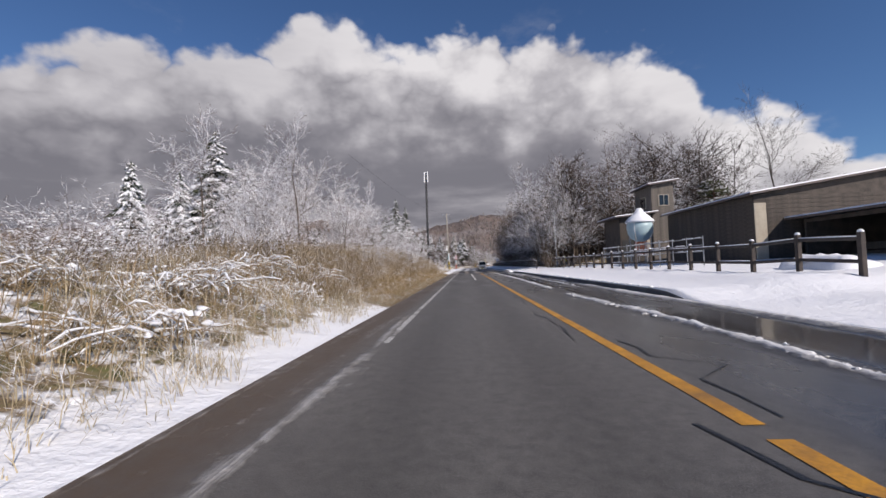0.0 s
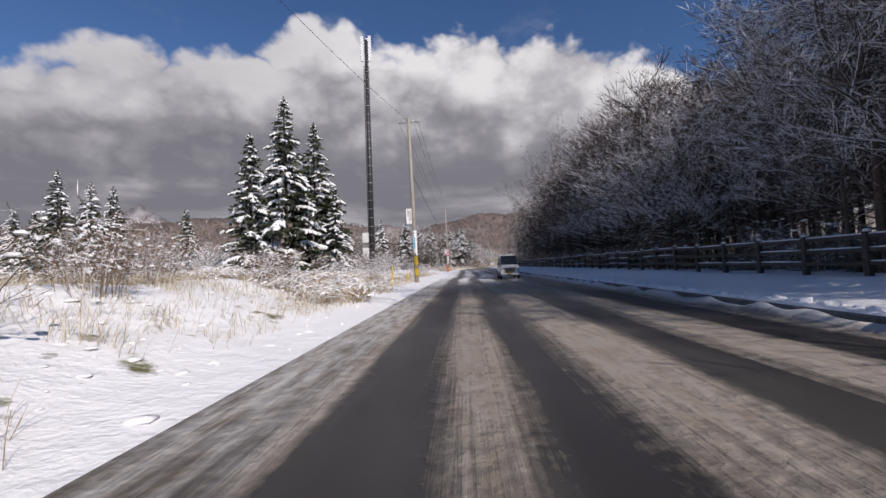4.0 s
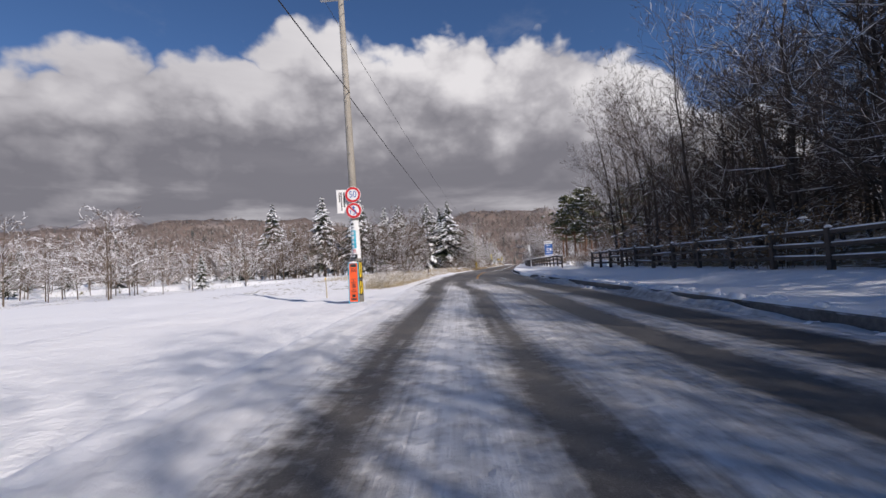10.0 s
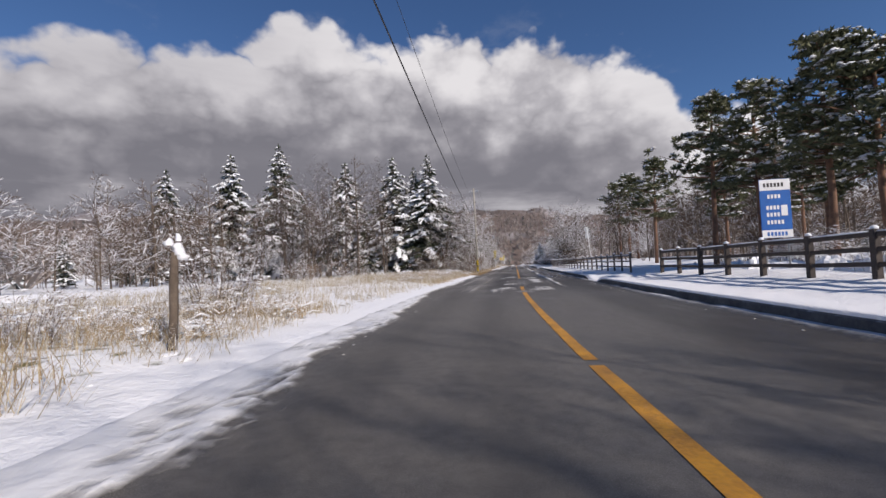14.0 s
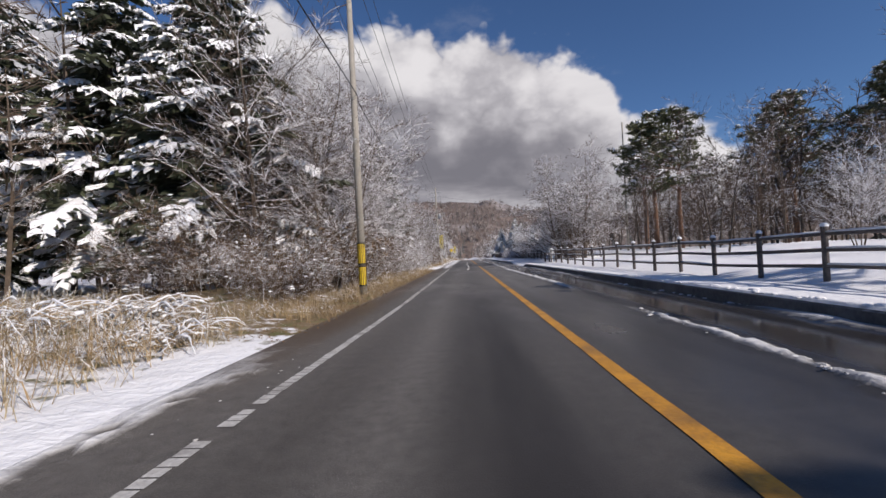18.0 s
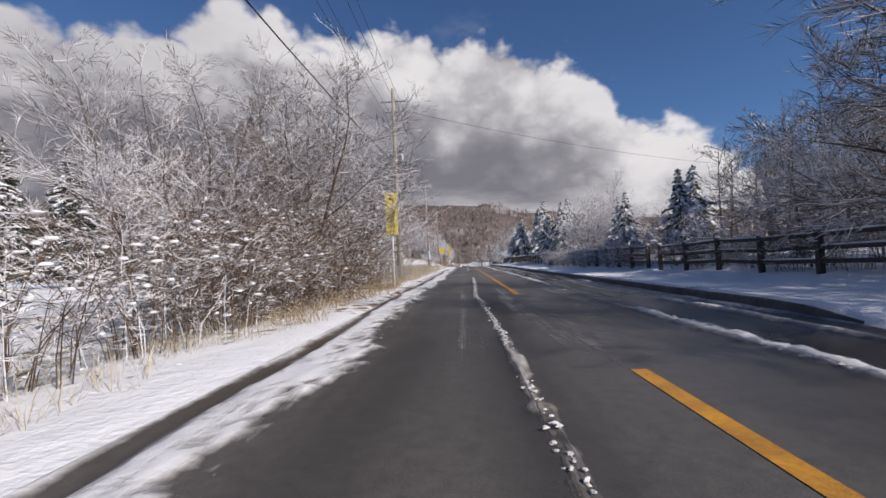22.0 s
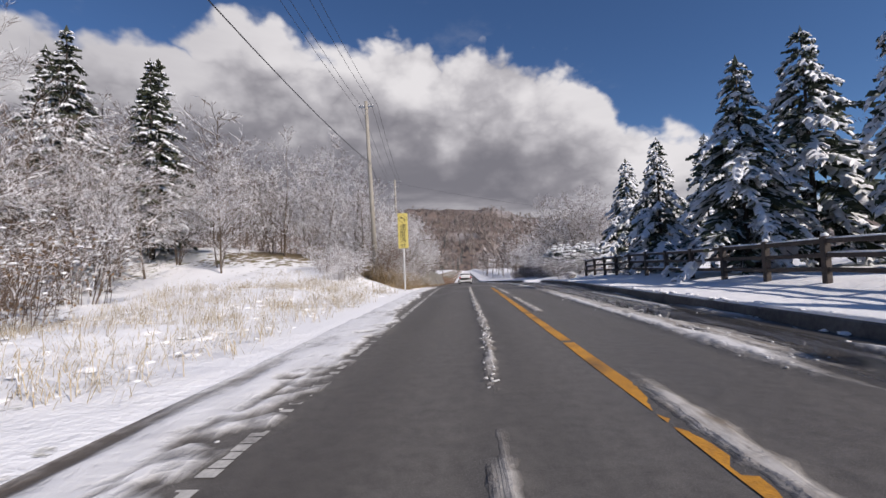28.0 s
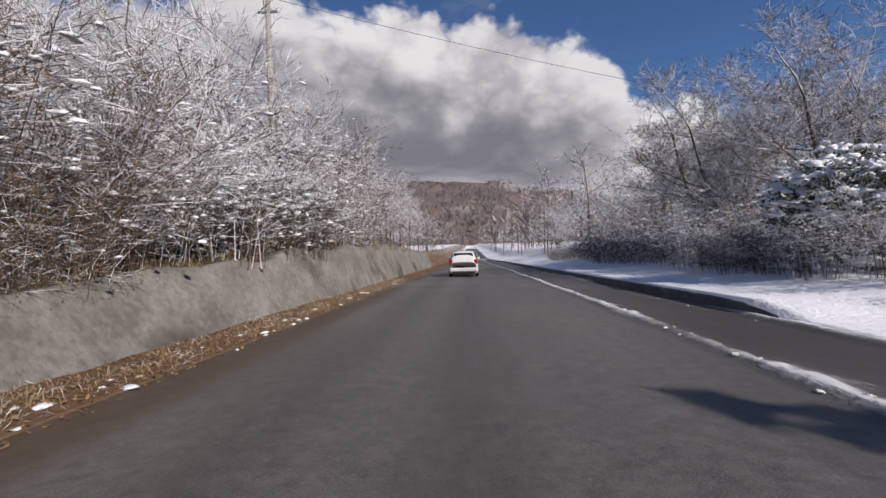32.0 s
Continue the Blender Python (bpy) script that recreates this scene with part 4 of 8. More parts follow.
    tagged(part("snow_coating", rime, M["rime"], t, "white snow-coated twigs"), kind="stuff")
    return t


def conifer(seed, height, width, snowy=0.7, low=0.08, label="", heavy=False, dense=1.0):
    """A spruce or fir: uneven whorls of drooping boughs, each a fan of needle sprays; laden boughs carry a draped slab of snow."""
    rng = random.Random(seed)
    trunk, green, snow = Geo(), Geo(), Geo()
    trunk.tube([Vector((0, 0, -0.3)), Vector((0.03, 0, height * 0.5)), Vector((0, 0, height))], [height * 0.014, height * 0.009, 0.012], 7)

    def drape(pts, widths, thick):
        """Snow lying over a bough: a rounded, ragged-edged slab."""
        b = len(snow.v)
        for i, (q, w) in enumerate(zip(pts, widths)):
            t = (pts[min(len(pts) - 1, i + 1)] - pts[max(0, i - 1)])
            sv = Vector((-t.y, t.x, 0))
            sv = sv.normalized() if sv.length > 1e-4 else Vector((1, 0, 0))
            for x, z in ((-1.0, -0.9), (-0.55, 0.55), (0.1, 1.0), (0.6, 0.5), (1.0, -0.9)):
                snow.v.append(q + sv * (x * w * rng.uniform(0.8, 1.2)) + Vector((0, 0, thick * z * rng.uniform(0.7, 1.3))))
        for i in range(len(pts) - 1):
            snow.f += [(b + i * 5 + j, b + i * 5 + j + 1, b + i * 5 + j + 6, b + i * 5 + j + 5) for j in range(4)]

    lop = [rng.uniform(0.72, 1.15) for _ in range(9)]
    z, turn = height * low, rng.uniform(0, 6.28)
    while z < height * 0.985:
        k = (z / height - low) / (1 - low)
        n = rng.choice((4, 5, 5, 6, 6)) if k < 0.85 else 4
        turn += rng.uniform(0.4, 1.2)
        for i in range(n):
            a = turn + 6.283 * i / n + rng.uniform(-0.35, 0.35)
            r = (width * (1 - k) ** 0.88 * lop[int((a % 6.283) * 1.4) % 9] + 0.12) * rng.uniform(0.62, 1.12)
            if k < 0.10:
                r *= 0.7 + 3 * k
            if rng.random() < 0.13:
                r *= 0.5
            laden = rng.random() < snowy
            out, sidev = Vector((math.cos(a), math.sin(a), 0)), Vector((-math.sin(a), math.cos(a), 0))
            rise = rng.uniform(0.08, 0.30) + 0.5 * max(0.0, k - 0.75)
            droop = r * rng.uniform(0.25, 0.48) * (1.7 if heavy else 1.0) * (1.15 if laden else 0.9)
            zz = z + rng.uniform(-0.12, 0.12)

            def along(f):
                return out * (r * f) + Vector((0, 0, zz + rise * r * f - droop * f * f))
            m = max(4, int((2.2 + r * 3.4) * dense ** 0.6))
            for j in range(m):
                f = 0.16 + 0.86 * (j + rng.uniform(0.2, 0.8)) / m
                c = along(f)
                ln = (0.14 + 0.36 * r * (1.05 - f) ** 0.7 * min(1.0, 0.45 + f)) * rng.uniform(0.7, 1.25)
                for sgn in (-1, 1, 0):
                    if sgn == 0 and rng.random() < 0.35:
                        continue
                    d = (sidev * sgn * rng.uniform(0.6, 1.0) + out * rng.uniform(0.45, 0.9) + Vector((0, 0, rng.uniform(-0.75, -0.05) if sgn else rng.uniform(-1.4, -0.6)))).normalized() * ln * (1.0 if sgn else 0.7)
                    w = (out * rng.uniform(0.3, 1.0) + Vector((0, 0, rng.uniform(-0.8, 0.8)))).normalized() * (0.055 + 0.10 * ln) * (1.5 if dense < 1.2 else 1.15)
                    tip, mid = c + d, c + d * 0.5 + Vector((0, 0, 0.05 * ln))
                    b = len(green.v)
                    green.v += [c, mid + w, tip, mid - w]
                    green.f.append((b, b + 1, b + 2, b + 3))
                    if laden and sgn and f > 0.4 and rng.random() < 0.55:
                        drape([c + Vector((0, 0, 0.02)), mid + Vector((0, 0, 0.05)), c + d * 0.95], [(0.06 + 0.02 * r) * rng.uniform(0.5, 1.2), (0.05 + 0.022 * r) * rng.uniform(0.5, 1.3), 0.012], 0.03 + 0.010 * r)
            if laden:
                f0 = rng.uniform(0.25, 0.5)
                fs = [f0 + (1.04 - f0) * q / 4 for q in range(5)]
                base = (0.045 + 0.036 * r) * (1.35 if heavy else 1.0)
                drape([along(f) + Vector((0, 0, 0.03)) for f in fs], [base * 0.5] + [base * rng.uniform(0.4, 1.7) for _ in range(3)] + [base * 0.35], (0.035 + 0.022 * r) * (1.3 if heavy else 1.0))
        z += (0.24 + 0.012 * height) * rng.uniform(0.65, 1.25) * (1.0 - 0.35 * k)
    b = len(green.v)
    for q in range(5):
        a = q * 1.257
        top = Vector((0, 0, height + 0.15))
        e = Vector((math.cos(a) * 0.14, math.sin(a) * 0.14, height - 0.35))
        w = Vector((-math.sin(a), math.cos(a), 0)) * 0.07
        b = len(green.v)
        green.v += [top, e + w, e - w]
        green.f.append((b, b + 1, b + 2))
    t = thing("conifer", label or "dark green spruce laden with snow", "conifer")
    part("trunk", trunk, M["bark_dark"], t, shade_smooth=True)
    tagged(part("crown", green, M["needle_snowy" if heavy else "needle"], t), kind="stuff")
    tagged(part("snow_cover", snow, M["snow"], t, "white snow lying on the boughs", shade_smooth=True), kind="stuff")
    return t


def pine(seed, height, snowy=0.5, label=""):
    """A pine with a tall bare trunk and clumped flat-topped crown."""
    rng = random.Random(seed)
    trunk, green, snow = Geo(), Geo(), Geo()
    lean = Vector((rng.uniform(-0.06, 0.06), rng.uniform(-0.06, 0.06), 1))
    pts = [lean * (height * q) + Vector((rng.uniform(-0.1, 0.1), rng.uniform(-0.1, 0.1), -0.3 if q == 0 else 0)) for q in (0, 0.3, 0.55, 0.8, 0.97)]
    trunk.tube(pts, [height * 0.017, height * 0.014, height * 0.011, height * 0.007, 0.03], 8)
    for i in range(44):
        k = rng.uniform(0.40, 1.0)
        seg = k * 0.97 * height
        p = lean * seg
        a = rng.uniform(0, 6.28)
        r = height * (0.30 - 0.22 * max(0, k - 0.55) / 0.45) * rng.uniform(0.5, 1.0) * (0.6 if k < 0.5 else 1)
        e = p + Vector((math.cos(a) * r, math.sin(a) * r, r * rng.uniform(0.05, 0.45)))
        trunk.tube([p, p.lerp(e, 0.5) + Vector((0, 0, -0.04 * r)), e], [height * 0.005, height * 0.0035, 0.015], 4, False)
        for c in range(7):
            q = p.lerp(e, rng.uniform(0.35, 1.05)) + Vector((rng.uniform(-1, 1), rng.uniform(-1, 1), rng.uniform(-0.1, 0.3))) * (0.32 * r + 0.1)
            sz = rng.uniform(0.26, 0.50) * (0.6 + height / 24)
            for _ in range(20):
                d = Vector((rng.gauss(0, 1), rng.gauss(0, 1), rng.gauss(0.35, 0.6))).normalized() * sz * rng.uniform(0.6, 1.15)
                w = d.cross(Vector((rng.uniform(-1, 1), rng.uniform(-1, 1), 0.4))).normalized() * sz * 0.17
                b = len(green.v)
                green.v += [q - w * 0.5, q + w * 0.5, q + d * 0.7 + w, q + d]
                green.f.append((b, b + 1, b + 2, b + 3))
            if rng.random() < snowy:
                for _ in range(3):
                    snow.blob(q + Vector((rng.uniform(-0.6, 0.6) * sz, rng.uniform(-0.6, 0.6) * sz, sz * rng.uniform(0.25, 0.55))), sz * rng.uniform(0.25, 0.5), sz * rng.uniform(0.2, 0.35), sz * 0.16, rng, 0.5, rng.uniform(0, 3))
    t = thing("pine", label or "tall pine with bare trunk and snow-dusted crown", "pine")
    part("trunk", trunk, M["pine_bark"], t, shade_smooth=True)
    tagged(part("crown", green, M["pine"], t), kind="stuff")
    tagged(part("snow_cover", snow, M["snow"], t, "white snow lying on the needles", shade_smooth=True), kind="stuff")
    return t


def shrub(seed, height, radius, snowy=0.5, leaves=0, dark=False, label="", stems=26, fineness=1.0, evergreen=False, category="shrub"):
    """A roadside thicket of arching stems with side twigs, snow-coated in part, with withered leaves."""
    rng = random.Random(seed)
    fine, rime, leaf, snow = Geo(), Geo(), Geo(), Geo()
    for i in range(stems):
        a, rr = rng.uniform(0, 6.28), radius * math.sqrt(rng.random()) * 0.6
        p = Vector((math.cos(a) * rr, math.sin(a) * rr, -0.15))
        out = Vector((math.cos(a + rng.uniform(-0.7, 0.7)), math.sin(a + rng.uniform(-0.7, 0.7)), 0))
        h = height * rng.uniform(0.55, 1.1)
        reach = radius * rng.uniform(0.25, 0.95)
        pts = [p]
        for f in (0.3, 0.6, 0.85, 1.0):
            pts.append(p + out * (reach * f ** 1.6) + Vector((rng.uniform(-0.06, 0.06), rng.uniform(-0.06, 0.06), h * (1.35 * f - 0.40 * f * f))))
        r = (0.007 + 0.0022 * height) / fineness
        (rime if rng.random() < snowy * 0.4 else fine).tube(pts, [r, r * 0.8, r * 0.6, r * 0.45, 0.004], 3, False)
        for _ in range(int(12 * fineness)):
            k = rng.uniform(0.12, 1.0) * 4
            j = min(3, int(k))
            b = pts[j].lerp(pts[j + 1], k - j)
            d = (out * rng.uniform(-0.2, 0.9) + Vector((rng.uniform(-1, 1), rng.uniform(-1, 1), rng.uniform(-0.2, 0.9)))).normalized()
            ln = height * rng.uniform(0.12, 0.34)
            m = b + d * ln * 0.55
            e = b + d * ln + Vector((0, 0, -0.12 * ln))
            (rime if rng.random() < snowy else fine).kite(b, e, 0.006 / fineness ** 0.7, rng)
            for _t in range(4):
                f = rng.uniform(0.2, 1.0)
                c = b.lerp(e, f)
                d2 = (d + Vector((rng.uniform(-1, 1), rng.uniform(-1, 1), rng.uniform(-0.6, 0.8)))).normalized() * ln * rng.uniform(0.25, 0.5)
                (rime if rng.random() < snowy else fine).kite(c, c + d2, 0.007 / fineness ** 0.9, rng)
            if rng.random() < snowy * (1.1 if evergreen else 0.30):
                snow.blob(e + Vector((0, 0, 0.01)), rng.uniform(0.05, 0.14) / fineness, rng.uniform(0.04, 0.09) / fineness, 0.04 / fineness, rng, 0.4, rng.uniform(0, 3))
            for _l in range(leaves):
                c = b.lerp(e, rng.uniform(0.2, 1.0)) + Vector((rng.uniform(-0.1, 0.1), rng.uniform(-0.1, 0.1), rng.uniform(-0.1, 0.05)))
                u = Vector((rng.uniform(-1, 1), rng.uniform(-1, 1), rng.uniform(-1, 0.3))).normalized() * rng.uniform(0.04, 0.09) / fineness
                w = u.cross(Vector((rng.uniform(-1, 1), rng.uniform(-1, 1), 1))).normalized() * rng.uniform(0.02, 0.04) / fineness
                k = len(leaf.v)
                leaf.v += [c, c + u * 0.5 + w, c + u, c + u * 0.5 - w]
                leaf.f.append((k, k + 1, k + 2, k + 3))
    t = thing("shrub", label or "leafless roadside shrub with snow-coated twigs", category)
    tagged(part("thicket", fine, M["twig_dark" if dark else "twig"], t), kind="stuff")
    tagged(part("snow_coating", rime, M["rime"], t, "white snow-coated twigs"), kind="stuff")
    if snow.v:
        tagged(part("snow_cover", snow, M["snow"], t, "small pads of snow", shade_smooth=True), kind="stuff")
    if leaf.v:
        tagged(part("foliage", leaf, M["needle_snowy" if evergreen else "leaf"], t, "dark evergreen leaves" if evergreen else "withered brown leaves"), kind="stuff")
    return t


def evergreen_bush(seed, height, radius, label):
    """A dome of drooping leaf clumps on stout stems, each clump capped with snow."""
    rng = random.Random(seed)
    wood, leaf, snow = Geo(), Geo(), Geo()
    for i in range(190):
        a, f = i * 2.39996, (i + 0.5) / 190
        el = math.asin(1 - 1.15 * f) if 1 - 1.15 * f > -1 else -1.2
        k = rng.uniform(0.82, 1.12)
        c = Vector((math.cos(a) * math.cos(el) * radius * k, math.sin(a) * math.cos(el) * radius * k, height * (0.55 + 0.45 * math.sin(el)) * k))
        if i % 6 == 0:
            wood.tube([Vector((0, 0, -0.2)) + c * 0.08, c * 0.55, c], [0.05, 0.03, 0.012], 5, False)
        sz = rng.uniform(0.24, 0.42)
        for _ in range(26):
            q = c + Vector((rng.gauss(0, 0.5), rng.gauss(0, 0.5), rng.gauss(0, 0.35))) * sz
            d = Vector((rng.gauss(0, 1) + c.x * 0.4, rng.gauss(0, 1) + c.y * 0.4, rng.uniform(-1.6, 0.2))).normalized() * rng.uniform(0.10, 0.19)
            w = d.cross(Vector((rng.uniform(-1, 1), rng.uniform(-1, 1), 1))).normalized() * rng.uniform(0.03, 0.05)
            b = len(leaf.v)
            leaf.v += [q, q + d * 0.5 + w, q + d, q + d * 0.5 - w]
            leaf.f.append((b, b + 1, b + 2, b + 3))
        if el > -0.25 and rng.random() < 0.85:
            for _ in range(3):
                snow.blob(c + Vector((rng.gauss(0, 0.45) * sz, rng.gauss(0, 0.45) * sz, sz * rng.uniform(0.25, 0.6))), sz * rng.uniform(0.35, 0.75), sz * rng.uniform(0.25, 0.5), sz * 0.28, rng, 0.5, rng.uniform(0, 3))
    t = thing("shrub", label, "shrub")
    part("stems", wood, M["bark_dark"], t)
    tagged(part("foliage", leaf, M["needle_snowy"], t, "dark evergreen leaves"), kind="stuff")
    tagged(part("snow_cover", snow, M["snow"], t, "thick pads of snow", shade_smooth=True), kind="stuff")
    return t


def bowed_reeds(seed, height, radius, stems, label):
    """A clump of reeds pressed down by wet snow: arching stems, each with a thick uneven roll of snow."""
    rng = random.Random(seed)
    dry, snow = Geo(), Geo()
    lean = rng.uniform(0, 6.28)
    for i in range(stems):
        a, rr = rng.uniform(0, 6.28), radius * math.sqrt(rng.random())
        p = Vector((math.cos(a) * rr, math.sin(a) * rr, -0.1))
        b = lean + rng.gauss(0, 0.95)
        out = Vector((math.cos(b), math.sin(b), 0))
        h, reach = height * rng.uniform(0.35, 1.1), height * rng.uniform(0.6, 1.7)
        drop = rng.uniform(0.35, 1.0)
        pts = []
        for k in range(8):
            f = k / 7
            z = h * (2.1 * f - (1.1 + drop) * f * f)
            pts.append(p + out * (reach * f ** 1.25) + Vector((rng.uniform(-0.04, 0.04), rng.uniform(-0.04, 0.04), z + rng.uniform(-0.03, 0.03))))
        dry.tube(pts, [0.009, 0.008, 0.008, 0.007, 0.006, 0.005, 0.004, 0.002], 3, False)
        if rng.random() < 0.9:
            k0, k1 = rng.randint(1, 3), rng.randint(5, 8)
            roll = [q + Vector((0, 0, 0.02)) for q in pts[k0:k1]]
            if len(roll) > 2:
                snow.tube(roll, [0.006] + [rng.uniform(0.008, 0.026) for _ in roll[2:]] + [0.006], 5, True)
        for _ in range(4):
            k = rng.randint(1, 6)
            e = pts[k] + Vector((rng.uniform(-0.4, 0.4), rng.uniform(-0.4, 0.4), rng.uniform(-0.25, 0.2))) * height * 0.6
            (snow if rng.random() < 0.35 else dry).kite(pts[k], e, 0.007, rng)
    for _ in range(stems // 6):
        a, rr = rng.uniform(0, 6.28), radius * math.sqrt(rng.random()) * 1.2
        snow.blob((math.cos(a) * rr, math.sin(a) * rr, height * rng.uniform(0.1, 0.5)), rng.uniform(0.05, 0.14), rng.uniform(0.04, 0.09), rng.uniform(0.03, 0.06), rng, 0.5, rng.uniform(0, 3))
    t = thing("reed_clump", label, "reeds")
    tagged(part("thatch", dry, M["grass"], t, "dry tan reed stalks"), kind="stuff")
    tagged(part("snow_cover", snow, M["snow"], t, "thick rolls of snow", shade_smooth=True), kind="stuff")
    return t


used = set()


def plant(ob, s, o, scale=1.0, turn=None, rng=random, label="", group=""):
    """The first call puts the model itself down, later ones a copy."""
    m = place(s, o, ground_z(s, o), rng.uniform(0, 360) if turn is None else turn)
    if ob.name not in used:
        used.add(ob.name)
        ob.matrix_basis = m @ Matrix.Scale(scale, 4)
        c = ob
    else:
        c = copy_thing(ob, m)
        c.matrix_basis = m @ Matrix.Scale(scale, 4)
    return tagged(c, label, group=group)


rt = random.Random(7)
BARE = [bare_tree(11, 17, 0.50, 1, 0.15, 3, True, 0.5, tips=7), bare_tree(12, 18, 0.55, 1, 0.14, 3, True, 0.55, tips=7), bare_tree(13, 13, 0.75, 1, 0.26, 3, True, 0.3)]
SLIM = [bare_tree(21, 15, 0.42, 1, 0.15, 3, True, 0.8, 3, tips=5, thick=0.008), bare_tree(22, 17, 0.40, 1, 0.14, 3, True, 0.8, 3, tips=5, thick=0.008), bare_tree(23, 14, 0.46, 1, 0.18, 3, True, 0.7, 3, tips=5, thick=0.008)]
WHITE = [bare_tree(31, 8, 0.65, 1, 0.62, 3, False, 0.3, 4, "small tree with every twig coated in white snow", tips=9, twig_w=0.55, cap=0.75),
         bare_tree(32, 7, 0.6, 5, 0.62, 2, False, 0.4, 4, "many-stemmed tree coated in white snow", tips=11, twig_w=0.55, cap=0.75),
         bare_tree(33, 9, 0.6, 1, 0.55, 3, False, 0.35, 4, "leafless tree with thickly snow-coated twigs", tips=9, twig_w=0.55, cap=0.75)]
GNARL = [bare_tree(36, 9.5, 0.85, 3, 0.16, 3, False, 0.15, 4, "gnarled brown roadside tree with snowy branches", tips=9, thick=0.020, twig_w=0.55, cap=0.55),
         bare_tree(37, 8, 0.9, 2, 0.22, 3, False, 0.2, 4, "gnarled brown roadside tree with snowy branches", tips=9, thick=0.016, twig_w=0.55, cap=0.55)]
HOARY = bare_tree(40, 10.5, 0.9, 4, 0.36, 3, True, 0.2, 5, "dark many-stemmed tree with snow along every branch", tips=10, thick=0.024, twig_w=0.6, cap=0.9)
WIDE = [bare_tree(38, 10, 1.05, 2, 0.35, 3, False, 0.2, 6, "wide spreading leafless tree edged with snow", tips=14, thick=0.024, twig_w=0.75, cap=0.6)]
MANY = bare_tree(39, 7, 0.6, 6, 0.14, 2, False, 0.4, 5, "many-stemmed brown roadside tree with a little snow", tips=12, twig_w=0.5, cap=0.1)
SHRUBS = [shrub(41, 1.9, 1.5, 0.38, stems=34), shrub(42, 2.6, 1.8, 0.42, stems=36), shrub(43, 1.5, 1.3, 0.3, 1, stems=30)]
BROWN = [shrub(51, 2.0, 1.6, 0.08, 3, label="brown thicket with withered leaves", stems=34), shrub(52, 1.6, 1.7, 0.12, 4, label="brown thicket with withered leaves", stems=34),
         shrub(53, 2.4, 1.7, 0.22, 2, label="brown thicket with a little snow", stems=34)]
NEAR = [shrub(55, 2.2, 1.5, 0.10, 2, label="fine brown thicket with withered leaves", stems=52, fineness=1.8), shrub(56, 1.8, 1.5, 0.16, 1, label="fine brown thicket with a little snow", stems=52, fineness=1.8)]
VINE = [shrub(58, 1.6, 1.4, 0.14, 0, True, "grey-purple vines hanging over the bank", 52, 1.7), shrub(59, 1.3, 1.3, 0.20, 0, True, "grey-purple vines hanging over the bank", 48, 1.7)]
EVER = evergreen_bush(63, 3.1, 2.0, "rounded dark evergreen bush capped with snow")
LEAFY = [shrub(67, 5.0, 2.0, 0.10, 4, False, "tall brown thicket with withered leaves", 60, 1.2), shrub(68, 4.2, 1.8, 0.16, 3, False, "tall brown thicket with snow-capped twigs", 60, 1.2)]
FROSTY = [shrub(57, 2.4, 1.6, 0.62, label="thicket thickly dusted with white snow", stems=50, fineness=1.7)]
SPRUCE = [conifer(61, 14, 3.8, 0.55, dense=1.6), conifer(62, 15, 4.0, 0.48), conifer(63, 12, 3.3, 0.5)]
BROAD = [conifer(64, 14, 4.9, 0.75, dense=2.0), conifer(65, 15, 5.2, 0.6, dense=2.0), conifer(66, 12, 3.6, 0.5)]
SNOWFIR = [conifer(q, h, w, 0.8, lo, "fir bowed under heavy snow beside the fence", True, dense=1.8) for q, h, w, lo in ((71, 9, 2.9, 0.12), (72, 8, 3.0, 0.08), (73, 9, 2.6, 0.16), (74, 8.5, 3.1, 0.10))]
PINES = [pine(81, 12), pine(82, 13), pine(83, 10, 0.7)]



def sparse_tree(seed, height, spread, snowy, width, upright=0.6):
    """A light leafless tree for dense or distant woods: trunk, limbs, and long twigs in bundles."""
    rng = random.Random(seed)
    wood, fine, rime = Geo(), Geo(), Geo()
    top = Vector((rng.uniform(-0.06, 0.06) * height, rng.uniform(-0.06, 0.06) * height, height * 0.86))
    wood.tube([Vector((0, 0, -0.3)), top * 0.5 + Vector((rng.uniform(-0.2, 0.2), rng.uniform(-0.2, 0.2), 0)), top], [height * 0.0085, height * 0.006, 0.02], 5, False)
    for i in range(17):
        f = 0.10 + 0.90 * (i + rng.random()) / 17
        a = rng.uniform(0, 6.28)
        p = top * f
        ln = height * spread * rng.uniform(0.30, 0.55) * (1.25 - 0.7 * f)
        d = Vector((math.cos(a), math.sin(a), upright + rng.uniform(-0.3, 0.4))).normalized()
        e = p + d * ln
        wood.tube([p, p.lerp(e, 0.5) + Vector((0, 0, -0.05 * ln)), e], [height * 0.0034, height * 0.0024, 0.01], 3, False)
        for k in range(9):
            b = p.lerp(e, rng.uniform(0.15, 1.0))
            d2 = (d + Vector((rng.uniform(-1, 1), rng.uniform(-1, 1), rng.uniform(-0.6, 0.9)))).normalized()
            l2 = ln * rng.uniform(0.28, 0.6)
            e2 = b + d2 * l2
            (rime if rng.random() < snowy else fine).kite(b, e2, width, rng)
            for _ in range(4):
                c = b.lerp(e2, rng.uniform(0.2, 1.0))
                d3 = (d2 + Vector((rng.uniform(-1, 1), rng.uniform(-1, 1), rng.uniform(-0.7, 0.8)))).normalized()
                (rime if rng.random() < snowy else fine).kite(c, c + d3 * l2 * rng.uniform(0.35, 0.7), width * 0.8, rng)
    return wood, fine, rime


